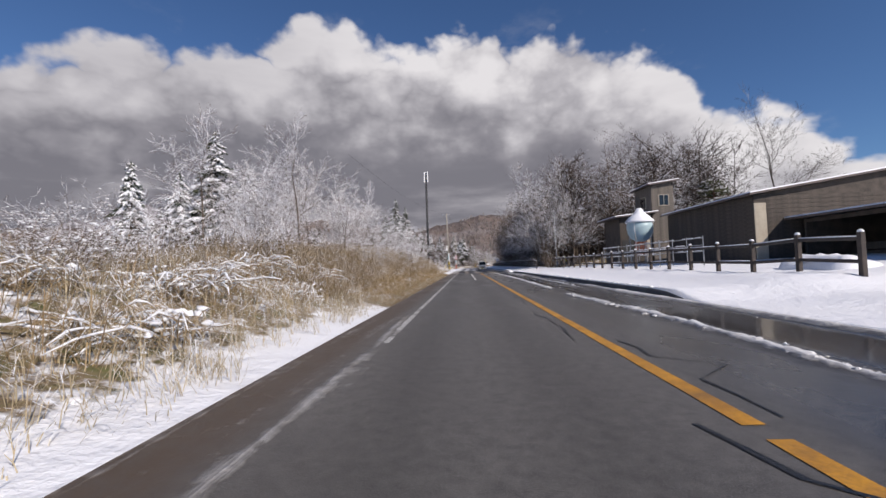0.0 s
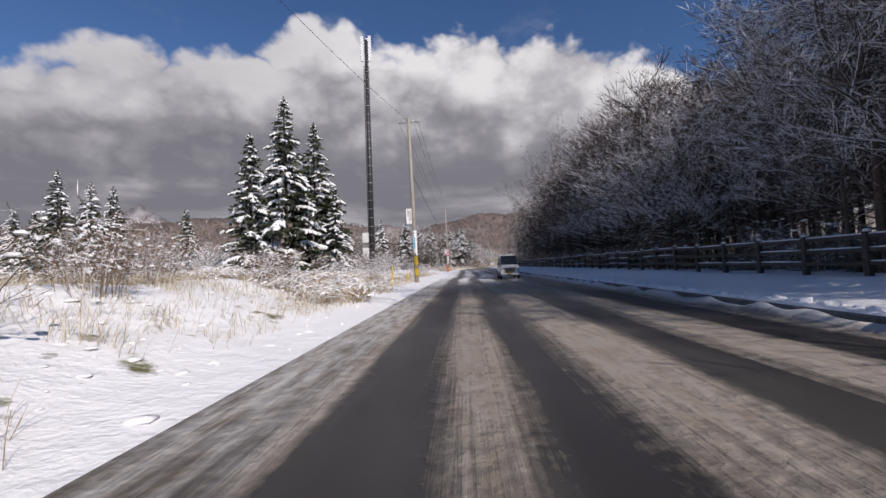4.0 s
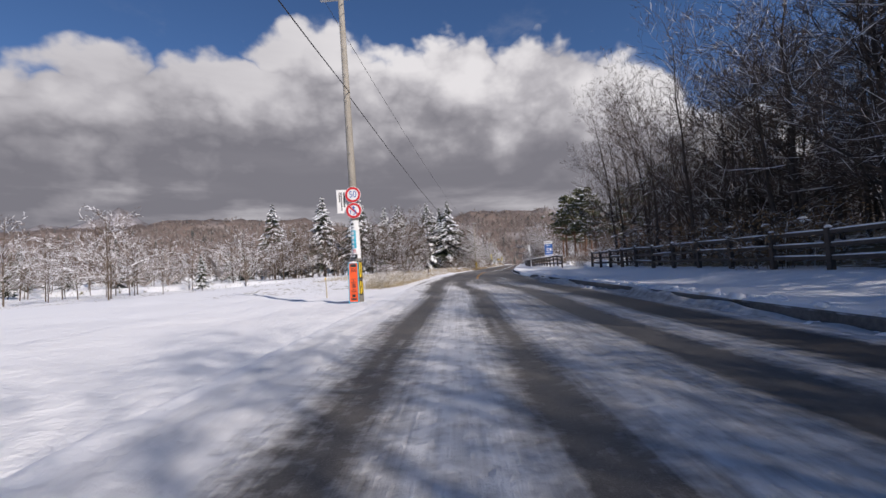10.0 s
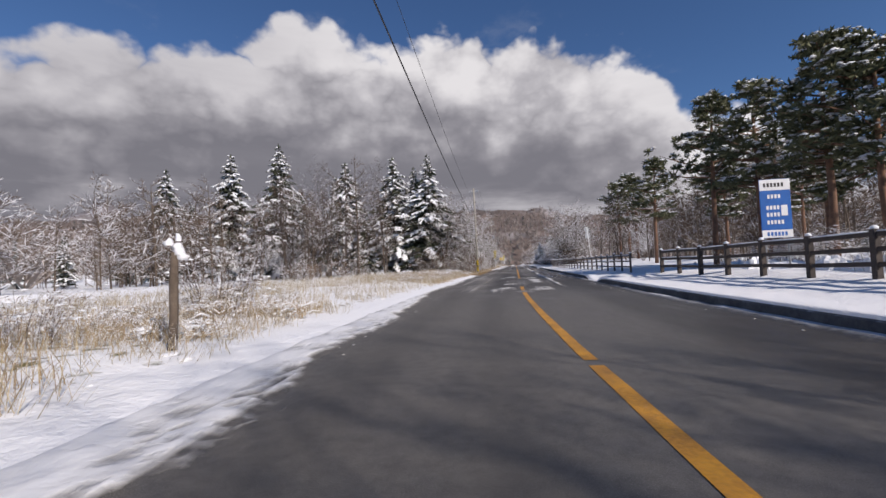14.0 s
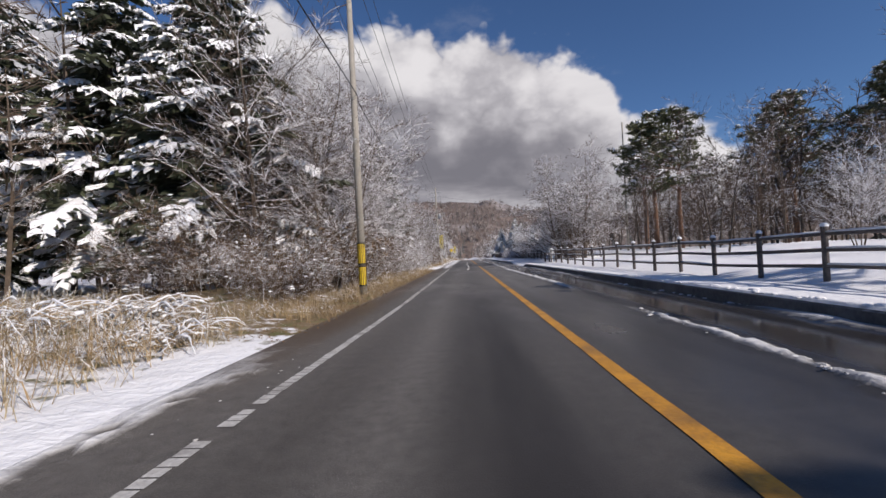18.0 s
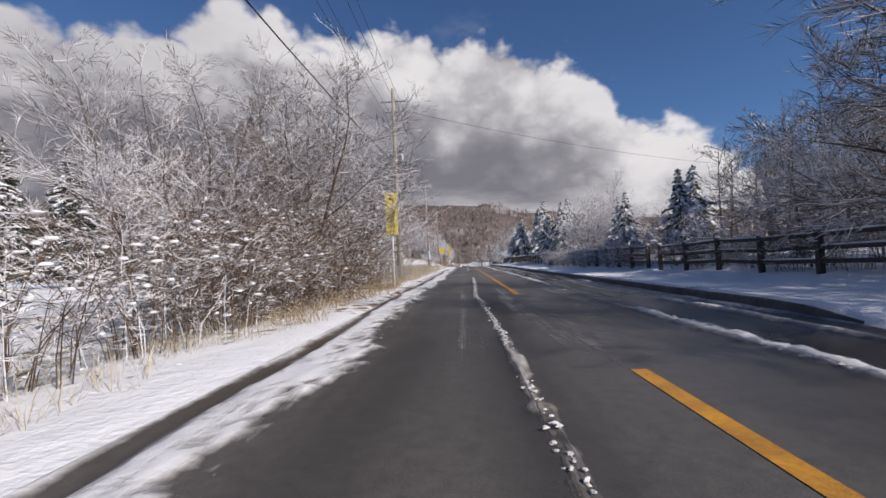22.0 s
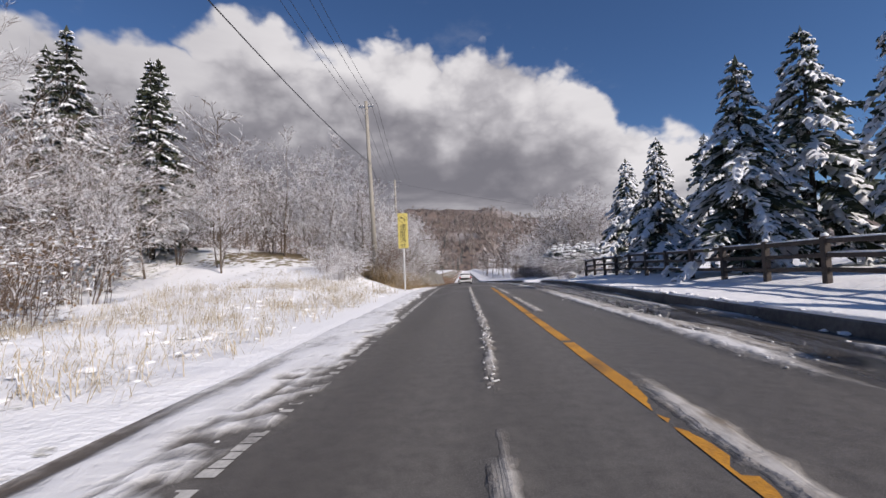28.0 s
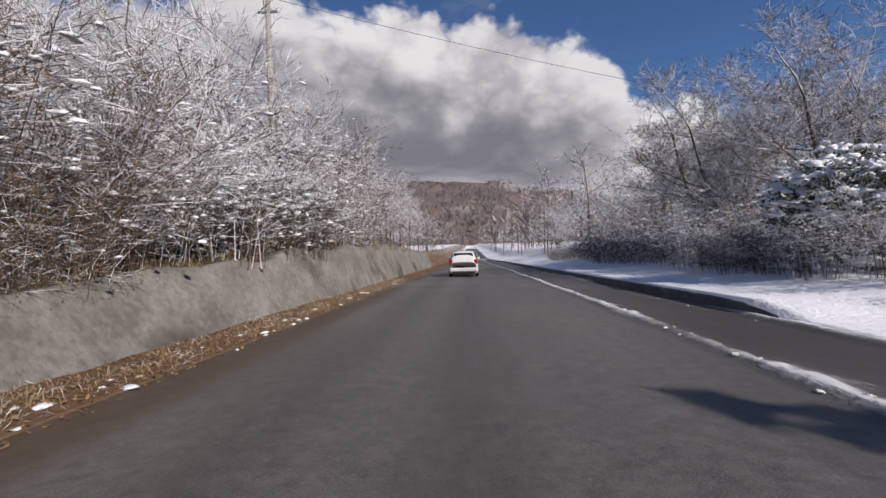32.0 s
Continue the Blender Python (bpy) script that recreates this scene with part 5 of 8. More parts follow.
def joined_wood(name, label, models, spots, seed, dark=True):
    """Many trees that nobody could count, set down from a few models into one mesh a material."""
    rng = random.Random(seed)
    bags = [[[], [], 0] for _ in range(3)]
    arrays = [[(np.array([tuple(v) for v in g.v]).reshape(-1, 3), [np.array([f for f in g.f if len(f) == n]).reshape(-1, n) for n in (3, 4)]) for g in m] for m in models]
    for s, o, k in spots:
        p = spot(s, o, ground_z(s, o))
        a = rng.uniform(0, 6.28)
        rot = np.array([[math.cos(a), -math.sin(a), 0], [math.sin(a), math.cos(a), 0], [0, 0, 1]])
        for bag, (v, fs) in zip(bags, rng.choice(arrays)):
            if not len(v):
                continue
            bag[0].append(v @ rot.T * k + np.array(p))
            for f in fs:
                bag[1] += (f + bag[2]).tolist()
            bag[2] += len(v)
    t = thing(name, label, "woods", kind="stuff")
    for nm, bag, mat in zip(("trunks", "crowns", "snow_coating"), bags, (M["bark_dark" if dark else "bark"], M["twig_dark" if dark else "twig"], M["rime"])):
        if bag[0]:
            me = bpy.data.meshes.new(nm)
            me.from_pydata(np.concatenate(bag[0]).tolist(), [], bag[1])
            me.materials.append(mat)
            me.update()
            tagged(part(nm, me, None, t), kind="stuff")
    return t


LIGHT = [bare_tree(15, 12, 0.6, 1, 0.42, 3, False, 0.45, 4, "brown leafless tree with a light dusting of snow", tips=7, twig_w=0.8, cap=0.35),
         bare_tree(16, 11, 0.7, 2, 0.45, 3, False, 0.4, 4, "brown leafless tree with a light dusting of snow", tips=7, twig_w=0.8, cap=0.35)]
WOOD = "trees of the roadside wood"
WOOD_TOP = [(58, 16.5), (68, 16), (75, 13), (84, 12), (93, 13.2), (105, 13.4), (115, 13.4), (145, 13.4), (155, 10.5), (178, 10)]     # height of the wood's edge, raised from about 84 on to cast more shade
TALL = [(BARE[0], 17), (BARE[1], 18), (SLIM[0], 15), (SLIM[1], 17)]
# Lighter bark and twigs, mixed in up to 104, paint the edge's sunlight.
PALE = [(LIGHT[0], 12), (LIGHT[1], 11)]
# woods to the right, behind the fence
for i in range(74):
    s = 61 + 116 * (i + rt.random()) / 74
    o = 11.4 + (i % 3) * 2.6 + rt.uniform(-0.4, 1.6)
    o += 9.5 * smooth(157, 164, s)
    tree, tall = rt.choice(TALL + PALE if s < 104 else TALL)
    plant(tree, s, o, lerp(s, WOOD_TOP) / tall * rt.uniform(0.84, 1.06), rng=rt, label="dark leafless tree in the wood behind the fence", group=WOOD)
for i in range(26):
    s = 60 + 60 * (i + rt.random()) / 26
    plant(rt.choice(BROWN[:2] + BROWN + SHRUBS[:1]), s, rt.uniform(10.9, 13.5), rt.uniform(0.7, 1.2), rng=rt, label="brown undergrowth at the edge of the wood")
# More trees added here to thicken the shade cast on the road.
for i in range(7):
    plant(rt.choice(BARE[:2] + SLIM[:2]), 110.5 + i * 2.4 + rt.uniform(-0.5, 0.5), rt.uniform(11.0, 13.8), rt.uniform(0.75, 0.98), rng=rt, label="dark leafless tree in the wood behind the fence", group=WOOD)
for i in range(14):
    s = rt.uniform(122, 178)
    plant(rt.choice(BROWN), s, 11.5 + 9.5 * smooth(157, 164, s) + rt.uniform(-0.5, 2.0), rt.uniform(0.9, 1.4), rng=rt, label="brown undergrowth at the edge of the wood")
OAK = bare_tree(17, 15.5, 0.95, 1, 0.30, 4, False, 0.25, 4, "great spreading leafless tree with snowy limbs beside the barn", tips=5, thick=0.021, twig_w=0.9, first=0.3, cap=0.25)
plant(OAK, 62.7, 20.0, 1.0, 40)
for s, o, k in ((63.5, 12.6, 0.95), (65.4, 11.6, 0.95), (67.2, 13.2, 1.1), (69, 11.8, 1.0), (71, 13.4, 1.1), (73, 11.8, 1.0), (66, 16, 1.35), (64.4, 14.2, 1.15), (68.2, 15.0, 1.35), (70.2, 15.6, 1.25), (70, 17, 0.95), (75, 13, 0.9), (64, 22, 1.0), (69, 24, 1.05), (74, 21, 1.05), (60.5, 27, 1.0), (66, 29, 1.05)):
    plant(LIGHT[int(s * 3) % 2], s, o, k, rng=rt, group=WOOD)
INNER = [sparse_tree(q, 16.0 + q % 3, 0.62, 0.13, 0.028) for q in range(301, 306)]
wood_spots = []
for i in range(540):
    s = rt.uniform(62, 178)
    wood_spots.append((s, 14.6 + 26 * rt.random() ** 1.3 + 9.0 * smooth(157, 164, s), lerp(s, WOOD_TOP) / 16.5 * rt.uniform(0.78, 1.06)))
# Extra edge trees, added so that the wood shades the road more.
for i in range(80):
    s = rt.uniform(84, 112)
    wood_spots.append((s, rt.uniform(12.6, 17.5), lerp(s, WOOD_TOP) / 16.5 * rt.uniform(0.9, 1.1)))
joined_wood("wood_interior", "dense dark leafless wood behind the roadside trees", INNER, wood_spots, 61)
for i in range(18):
    plant(rt.choice(FROSTY + BROWN + SHRUBS), rt.uniform(165, 195), rt.uniform(11.0, 15.5), rt.uniform(0.35, 0.7), rng=rt, label="snowy brush among the ploughed heaps")
for s, o, k in ((158.0, 12.2, 0.78), (160.0, 14.5, 0.85), (156.0, 13.8, 0.8)):
    plant(TALL[int(o) % 2][0], s, o, k, rng=rt, label="tall dark leafless tree at the corner of the wood", group=WOOD)
plant(SPRUCE[0], 128, 31, 1.3, rng=rt)
plant(SPRUCE[2], 104, 28, 1.5, rng=rt)
for s, o, k in ((60, 33, 1.0), (30, 46, 1.0), (24, 52, 0.9), (14, 55, 0.9), (40, 44, 0.9)):
    plant(rt.choice(PINES), s, o, k, rng=rt)
for s, o, k in ((52, 36, 1.0), (40, 50, 1.0), (70, 28, 1.0)):
    plant(rt.choice(BARE), s, o, k, rng=rt)

# pines and bare trees right of the bend
# Several of these pines, mostly out of view, are added to shade the road.
for s, o, k in ((195.0, 15.2, 0.9), (198.5, 14.2, 0.86), (188.5, 16.8, 0.98), (191.0, 16.2, 0.92), (193.5, 17.5, 0.82), (186.0, 16.8, 0.72), (203, 17, 0.8), (206, 24, 0.85),
                (213, 15, 0.8), (189.5, 23.5, 1.05), (193.5, 22.5, 0.85), (185.5, 26.5, 1.0), (179.0, 23.0, 0.9)):
    plant(rt.choice(PINES), s, o, k, rng=rt, group="pines by the bend")
for s, o, k in ((264, 23.5, 1.4), (267, 26, 1.45), (260, 26, 1.4)):
    plant(rt.choice(PINES[:2]), s, o, k, rng=rt)
hill_spots = [(rt.uniform(228, 320), 38 + 28 * rt.random(), rt.uniform(1.0, 1.35)) for _ in range(110)] + [(rt.uniform(205, 262), rt.uniform(24, 40), rt.uniform(0.5, 0.75)) for _ in range(26)]
joined_wood("wood_behind_pines", "brown leafless wood behind the pines", [sparse_tree(q, 15.0, 0.62, 0.10, 0.03) for q in range(311, 315)], hill_spots, 62, False)
for s, o, k in ((255, 46, 1.5), (260, 50, 1.55), (250, 47, 1.5), (268, 45, 1.6), (274, 48, 1.6), (282, 50, 1.6)):
    plant(rt.choice(PINES[:2]), s, o, k, rng=rt, group="pines by the bend")
# One such tree stands here; extra copies and size are added for shade.
for s, o, k in ((255.5, 13.2, 1.15), (258.6, 11.2, 1.2), (261.5, 12.8, 1.05)):
    plant(WIDE[0], s, o, k, rng=rt)
for s, o, k in ((222, 17, 0.5), (228, 18, 0.55), (236, 17, 0.5), (246, 16, 0.5), (252, 17, 0.55), (241, 19, 0.6), (257, 15.5, 0.5)):
    plant(rt.choice(WHITE + SLIM), s, o, k * 1.3, rng=rt)
for s, o, k in ((256.0, 12.4, 0.7), (258.0, 12.6, 0.8), (260.2, 12.4, 0.75), (259, 14, 1.1)):
    plant(LEAFY[0], s, o, k, rng=rt, label="dark creeper-hung thicket under the wide tree")
plant(SPRUCE[2], 264.5, 14.0, 0.5, rng=rt)
for s, o, k in ((266, 13.5, 0.75), (270, 14, 0.7), (290, 14, 0.8), (294, 12.5, 0.75), (298, 12.0, 0.8), (302, 12.5, 0.75), (306, 12, 0.7), (276, 18, 0.9), (288, 18, 0.9), (300, 17, 0.9)):
    plant(rt.choice(WHITE), s, o, k, rng=rt)
for s, o, k in ((261, 11, 0.9), (265, 10.5, 0.9), (269, 10.2, 0.9), (272, 10.2, 1.0), (276, 9.9, 0.9), (280, 10.0, 1.0), (284, 10.5, 1.0), (288, 10.5, 1.0), (292, 10.5, 1.0), (296, 10.2, 1.0), (299.5, 10.3, 1.0), (303, 10.4, 1.0), (307, 11, 0.9)):
    plant(rt.choice(SHRUBS), s, o, k, rng=rt)
for s, o, k in ((277.5, 12.8, 0.62), (283.8, 12.0, 0.58), (281, 15.5, 0.75), (288.5, 13.2, 0.6), (302, 11.4, 0.78), (304.6, 12.8, 0.86), (306.8, 10.8, 0.75), (311, 11.8, 0.82), (315, 11.6, 0.82), (319, 12.6, 0.8), (326, 13.4, 0.8), (333.0, 10.9, 0.98), (334.5, 14.6, 1.25), (339.6, 10.7, 0.9), (345.6, 11.3, 0.9), (343.8, 15.6, 0.95), (329.5, 14.5, 1.2)):
    plant(SNOWFIR[int(s * 7) % 4], s, o, k, rng=rt, group="snowy firs behind the fence")
for i in range(14):
    plant(rt.choice(BARE[2:] + SLIM), rt.uniform(262, 345), rt.uniform(21, 36), rt.uniform(0.55, 0.75), rng=rt)
# right side at the end of the drive
for s, o, k in ((363, 14.5, 0.55), (366, 17, 0.7), (370, 13, 0.62), (373, 15, 0.85), (371, 20, 0.95), (377, 12.5, 0.8), (381, 15, 0.9), (386, 12.5, 0.85), (391, 15, 0.9), (396, 12.5, 0.9), (402, 14, 0.9), (357, 21, 0.85), (362, 33, 0.9), (408, 12.5, 0.95), (416, 13, 0.95), (350, 26, 0.8), (376, 24, 0.95), (388, 20, 0.95)):
    plant(rt.choice(WHITE), s, o, k, rng=rt)
for s, o, k in ((368, 14.5, 0.85), (374, 13.5, 0.95), (380, 14, 1.0), (372, 18, 1.0)):
    plant(WHITE[2], s, o, k, rng=rt, label="rounded brown leafless tree dusted with snow")
plant(EVER, 361.0, 10.4, 0.9, rng=rt)
for s, o, k in ((357.5, 13.4, 0.7), (359.0, 14.4, 0.85), (360.5, 15.8, 0.8), (358.0, 16.0, 0.85), (361.5, 17.6, 0.9), (357.0, 18.5, 0.8)):
    plant(FROSTY[0] if int(o) % 2 else VINE[0], s, o, k, rng=rt, label="frosted bush at the mouth of the drive")
plant(EVER, 361.6, 13.0, 0.9, rng=rt)
for s, o, k in ((365.0, 13.4, 0.82), (370.5, 12.8, 0.9), (376.0, 14.5, 1.0)):
    plant(WIDE[0], s, o, k, rng=rt, label="rounded brown leafless tree dusted with snow")
rl = random.Random(77)
for s, o, k in ((356.6, 9.3, 0.7), (358.4, 9.1, 0.8), (360.2, 8.9, 0.75), (361.9, 9.2, 0.9), (363.4, 9.0, 0.8), (365.0, 9.2, 0.9), (366.6, 9.1, 0.8), (364.2, 10.6, 1.1), (357.4, 11.2, 0.9)):
    plant(FROSTY[0] if rl.random() < 0.5 else rl.choice(VINE), s, o, k, rng=rl, label="frosted bush on the snowy bank")
for i in range(22):
    plant(rt.choice(VINE), 366 + i * 1.4, 9.6 + rt.uniform(-0.2, 0.9), rt.uniform(0.8, 1.15), rng=rt)
for s, o, k in ((362, 11.5, 1.3), (355.5, 13.0, 1.0), (354, 15.5, 1.1), (366, 11.2, 1.3), (371, 11.2, 1.3), (377, 11, 1.3), (384, 11, 1.3)):
    plant(rt.choice(SHRUBS), s, o, k, rng=rt)

# left side
for s, o, k in ((46, -17, 1.5), (50, -14.5, 1.35), (54, -12, 1.05), (57, -9.5, 0.8), (60, -8.0, 0.7), (43, -20, 1.45), (41, -23, 1.2), (53, -8.5, 0.62), (63, -9, 0.6), (49, -11, 0.8)):
    plant(rt.choice(WHITE), s, o, k, rng=rt)
for s, o, k in ((38, -9.5, 1.0), (42, -8.8, 1.1), (46, -8.0, 1.2), (50, -7.2, 1.2), (54, -6.6, 1.2), (57, -6.2, 1.1), (60, -5.8, 1.0), (63, -6.0, 0.8), (33, -10.5, 0.8), (24, -9, 0.7), (10, -8, 0.6), (14, -10, 0.7), (7, -6.5, 0.5), (18, -12, 0.8), (28, -13, 0.9), (4, -9, 0.6)):
    plant(rt.choice(SHRUBS), s, o, k, rng=rt)
BOWED = [bowed_reeds(q, 0.8, 0.9, 120, "dead reeds bowed to the ground under wet snow") for q in (91, 92, 93, 94)]
rl = random.Random(31)
for i in range(46):
    s = rl.uniform(71, 92)
    plant(BOWED[i % 4], s, -4.3 - (0.8 if s > 86 else 0) - 6.5 * rl.random() ** 1.3, rl.uniform(0.6, 1.1), rng=rl, group="bowed reeds on the bank")
for i in range(14):
    plant(BOWED[i % 4], rl.uniform(290, 318), rl.uniform(-8, -4.4), rl.uniform(0.75, 1.05), rng=rl, group="bowed reeds on the bank")
for i in range(22):
    plant(BOWED[i % 4], rl.uniform(194, 217), rl.uniform(-10, -4.4), rl.uniform(0.6, 0.95), rng=rl, group="bowed reeds on the bank")
for i in range(26):
    plant(BOWED[i % 4], rl.uniform(5, 17), rl.uniform(-11, -4.6), rl.uniform(0.6, 0.95), rng=rl, group="bowed reeds on the bank")
for i in range(18):
    plant(BOWED[i % 4], rl.uniform(107, 121), rl.uniform(-8.5, -5.0), rl.uniform(0.7, 1.0), rng=rl, group="bowed reeds on the bank")
for i in range(10):
    plant(BOWED[i % 4], rl.uniform(168, 180), rl.uniform(-9, -4.6), rl.uniform(0.5, 0.8), rng=rl, group="bowed reeds on the bank")
for i in range(6):
    plant(BOWED[i % 4], rl.uniform(345, 350), rl.uniform(-6.5, -4.6), rl.uniform(0.6, 0.9), rng=rl, group="bowed reeds on the bank")
for s, o, k in ((293.5, 12.0, 0.85), (296.5, 13.0, 0.8), (299.5, 12.2, 0.62), (302, 13.5, 0.7), (291, 11.5, 0.8), (295, 16, 0.9), (300, 17, 0.85)):
    plant(rl.choice(WHITE), s, o, k, rng=rl, label="snow-coated tree behind the roadside fence")
for s, o, k in ((298.8, 9.2, 0.55), (299.8, 9.8, 0.65), (297.2, 10.2, 0.7), (294.6, 10.3, 0.7), (292.2, 10.2, 0.75), (289.8, 10.4, 0.7), (301.8, 10.4, 0.8), (303.6, 10.6, 0.7)):
    plant(FROSTY[0] if rl.random() < 0.6 else rl.choice(VINE), s, o, k, rng=rl, label="frosted bush leaning on the fence")
for s, o, k in ((276.5, 8.5, 0.5), (281.5, 8.4, 0.62), (283.0, 8.5, 0.5), (286.8, 8.4, 0.6), (291.5, 8.4, 0.55), (295.0, 8.5, 0.6)):
    plant(FROSTY[0], s, o, k, rng=rl, label="frosted bush bowed over the fence")
plant(FROSTY[0], 36.5, -5.6, 0.95, 60, label="bent branches laden with thick snow on the bank")
for i in range(18):
    plant(rt.choice(FROSTY + SHRUBS), rt.uniform(3, 40), rt.uniform(-14, -6.0), rt.uniform(0.45, 0.8), rng=rt, label="snow-laden bush among dead grass")
for ob, s, o, k in ((BROAD[0], 49.0, -29.0, 1.2), (SNOWFIR[1], 48.5, -33.0, 1.55), (SNOWFIR[0], 49.0, -25.0, 1.3), (SNOWFIR[2], 45.0, -36.0, 1.5)):
    plant(ob, s, o, k, rng=rt, label="broad spruce hung with snow behind the bank")
for s, o, k in ((38.6, -15.0, 1.35), (41.0, -18.5, 1.4), (36.5, -18.0, 1.2), (43.5, -12.5, 1.0), (34.0, -21.0, 1.3)):
    plant(WHITE[int(s * 2) % 3], s, o, k, rng=rt, label="tall snow-coated tree behind the grassy bank")
plant(SPRUCE[1], 50, -24, 0.6, rng=rt)
for s, o, k, q in ((95, -15.5, 1.15, 0), (97.5, -13.8, 0.98, 1), (93.5, -17.8, 1.05, 2), (99, -27, 0.65, 2), (94, -32, 0.7, 0), (101, -36, 0.75, 1), (96, -11.5, 0.7, 2)):
    plant(SPRUCE[q], s, o, k, rng=rt, group="spruces by the mast")
for i in range(26):
    plant(rt.choice(SPRUCE), 100 + rt.uniform(0, 14), -118 + 2.75 * i + rt.uniform(-1, 1), rt.uniform(0.8, 1.1), rng=rt, group="plantation beyond the field")
for s, o, k in ((66, -6.5, 0.5), (69, -8, 0.6), (72, -6.2, 0.5), (75, -7.5, 0.55), (78, -9, 0.6), (80, -6.4, 0.5), (83, -8, 0.55), (85, -6.2, 0.5), (71, -11, 0.7), (77, -12, 0.7), (89.5, -6.2, 0.8), (91.5, -7.2, 0.9), (87.5, -7.0, 0.7), (93.5, -6.5, 0.6), (119.8, -6.8, 0.9), (121.5, -7.4, 0.95), (123, -6.6, 0.6)):
    plant(rt.choice(FROSTY + SHRUBS[:1] + BROWN[2:]), s, o, k, rng=rt, label="snow-caked thicket beside the road")
# beyond the field
FIELD = [sparse_tree(q, 11.0, 0.75, 0.42, 0.03, 0.45) for q in range(321, 326)]
joined_wood("wood_beyond_field", "snow-dusted leafless trees beyond the field", FIELD, [(rt.uniform(168, 275), rt.uniform(-125, -40), rt.uniform(0.7, 1.15)) for _ in range(120)], 63, False)
for i in range(14):
    plant(rt.choice(SPRUCE), rt.uniform(165, 250), rt.uniform(-110, -48), rt.uniform(0.45, 0.75), rng=rt)
for s, o, k, q in ((225, -9.9, 1.08, 1), (225.3, -14.9, 1.17, 0), (226.5, -12.2, 1.0, 1), (227.4, -22.7, 1.18, 0), (227, -33, 1.35, 1), (234, -46, 1.55, 0), (242, -66, 1.5, 1), (238, -57, 1.2, 2), (248, -33, 1.4, 0), (223, -18.2, 0.7, 2), (226, -29, 1.0, 2)):
    plant(BROAD[q], s, o, k, rng=rt, group="snowy spruces left of the bend")
for i in range(12):
    plant(rt.choice(SLIM + WHITE), rt.uniform(210, 224), rt.uniform(-34, -11), rt.uniform(0.55, 0.85), rng=rt)
LEFTW = [sparse_tree(q, 14.0, 0.5, 0.12, 0.024) for q in range(331, 335)]
joined_wood("wood_left_of_bend", "brown leafless wood with some snow left of the bend", LEFTW, [(rt.uniform(212, 250), -14 - 42 * rt.random(), rt.uniform(0.6, 1.1)) for _ in range(110)], 64, False)
for i in range(6):
    plant(rt.choice(SHRUBS + BROWN), rt.uniform(204, 220), rt.uniform(-22, -9), rt.uniform(0.7, 1.2), rng=rt)
plant(HOARY, 279.8, -6.7, 0.95, 70)
plant(HOARY, 282.2, -8.6, 0.8, 190)
plant(NEAR[1], 280.2, -4.7, 0.6, rng=rt)
plant(NEAR[1], 278.0, -4.9, 0.55, rng=rt)
plant(MANY, 163.8, -5.0, 0.95, 30)
for s, o, k in ((178, -6.3, 0.7), (181, -8, 0.6), (170, -8, 0.7), (174, -6.8, 0.5)):
    plant(rt.choice(BROWN + SHRUBS), s, o, k, rng=rt)
# thick growth past the second pole
for s, o, k in ((223.0, -4.7, 0.85), (226, -6.0, 0.95), (229, -5.2, 0.9), (232, -6.3, 1.0), (235, -5.4, 0.85), (238, -6.5, 0.9), (241, -6.0, 0.7), (245, -7, 0.6), (230, -9, 1.1), (237, -10, 1.0), (227, -10, 1.2), (233.5, -5.2, 0.7), (224, -8, 1.1)):
    plant(GNARL[int(s) % 2] if s < 227 else WHITE[int(s * 2) % 3], s, o, k * (1.0 if s < 227 else 1.12), rng=rt)
for i in range(24):
    plant(rt.choice(BROWN[:2] + NEAR), rt.uniform(219, 232), -5.5 - 5 * rt.random(), rt.uniform(0.9, 1.5), rng=rt)
for i in range(26):
    plant(FROSTY[0] if i > 9 and i % 3 else rt.choice(NEAR), 220.5 + i * 0.85, -4.5 - rt.uniform(0, 2.2), rt.uniform(0.7, 1.15), rng=rt)
DARKFIR = [conifer(75, 11, 3.4, 0.12, 0.04, "dark green conifer wrapped in brown creeper with little snow", dense=2.2), conifer(76, 10, 3.2, 0.16, 0.05, "dark green conifer wrapped in brown creeper with little snow", dense=2.2)]
for s, o, k in ((248.6, -6.9, 1.0), (246.2, -7.6, 1.05), (250.6, -8.0, 0.92), (247.6, -9.6, 1.1), (244.4, -9.2, 1.0)):
    plant(DARKFIR[int(s * 2) % 2], s, o, k, rng=rt, group="dark conifers beside the bend")
for s, o, k in ((246.0, -6.4, 0.75),):
    plant(GNARL[0], s, o, k, rng=rt)
for s, o, k in ((244.6, -5.6, 0.6), (248.2, -5.4, 0.5), (250.4, -5.6, 0.5)):
    plant(LEAFY[0], s, o, k, rng=rt)
for i in range(10):
    plant(rt.choice(NEAR), 241.5 + i * 1.0, -4.6 - rt.uniform(0, 1.2), rt.uniform(0.35, 0.6), rng=rt)
plant(SPRUCE[2], 262, -13, 0.45, rng=rt)
for s, o, k in ((254, -5.0, 0.7), (256, -5.4, 0.8), (258, -5.2, 0.8), (260, -5.2, 0.8), (255, -8, 1.0)):
    plant(rt.choice(SHRUBS), s, o, k, rng=rt)
for s, o, k in ((256.5, -6.6, 0.48), (259, -6.2, 0.52), (261.5, -6.8, 0.55), (274, -6.6, 0.62), (277, -7.2, 0.65), (268, -10, 0.9)):
    plant(rt.choice(WHITE), s, o, k, rng=rt)
for s, o, k in ((265, -7.0, 0.75), (267.5, -6.6, 0.95), (269.5, -7.5, 1.05), (266, -9.5, 0.9)):
    plant(rt.choice(GNARL), s, o, k, rng=rt)
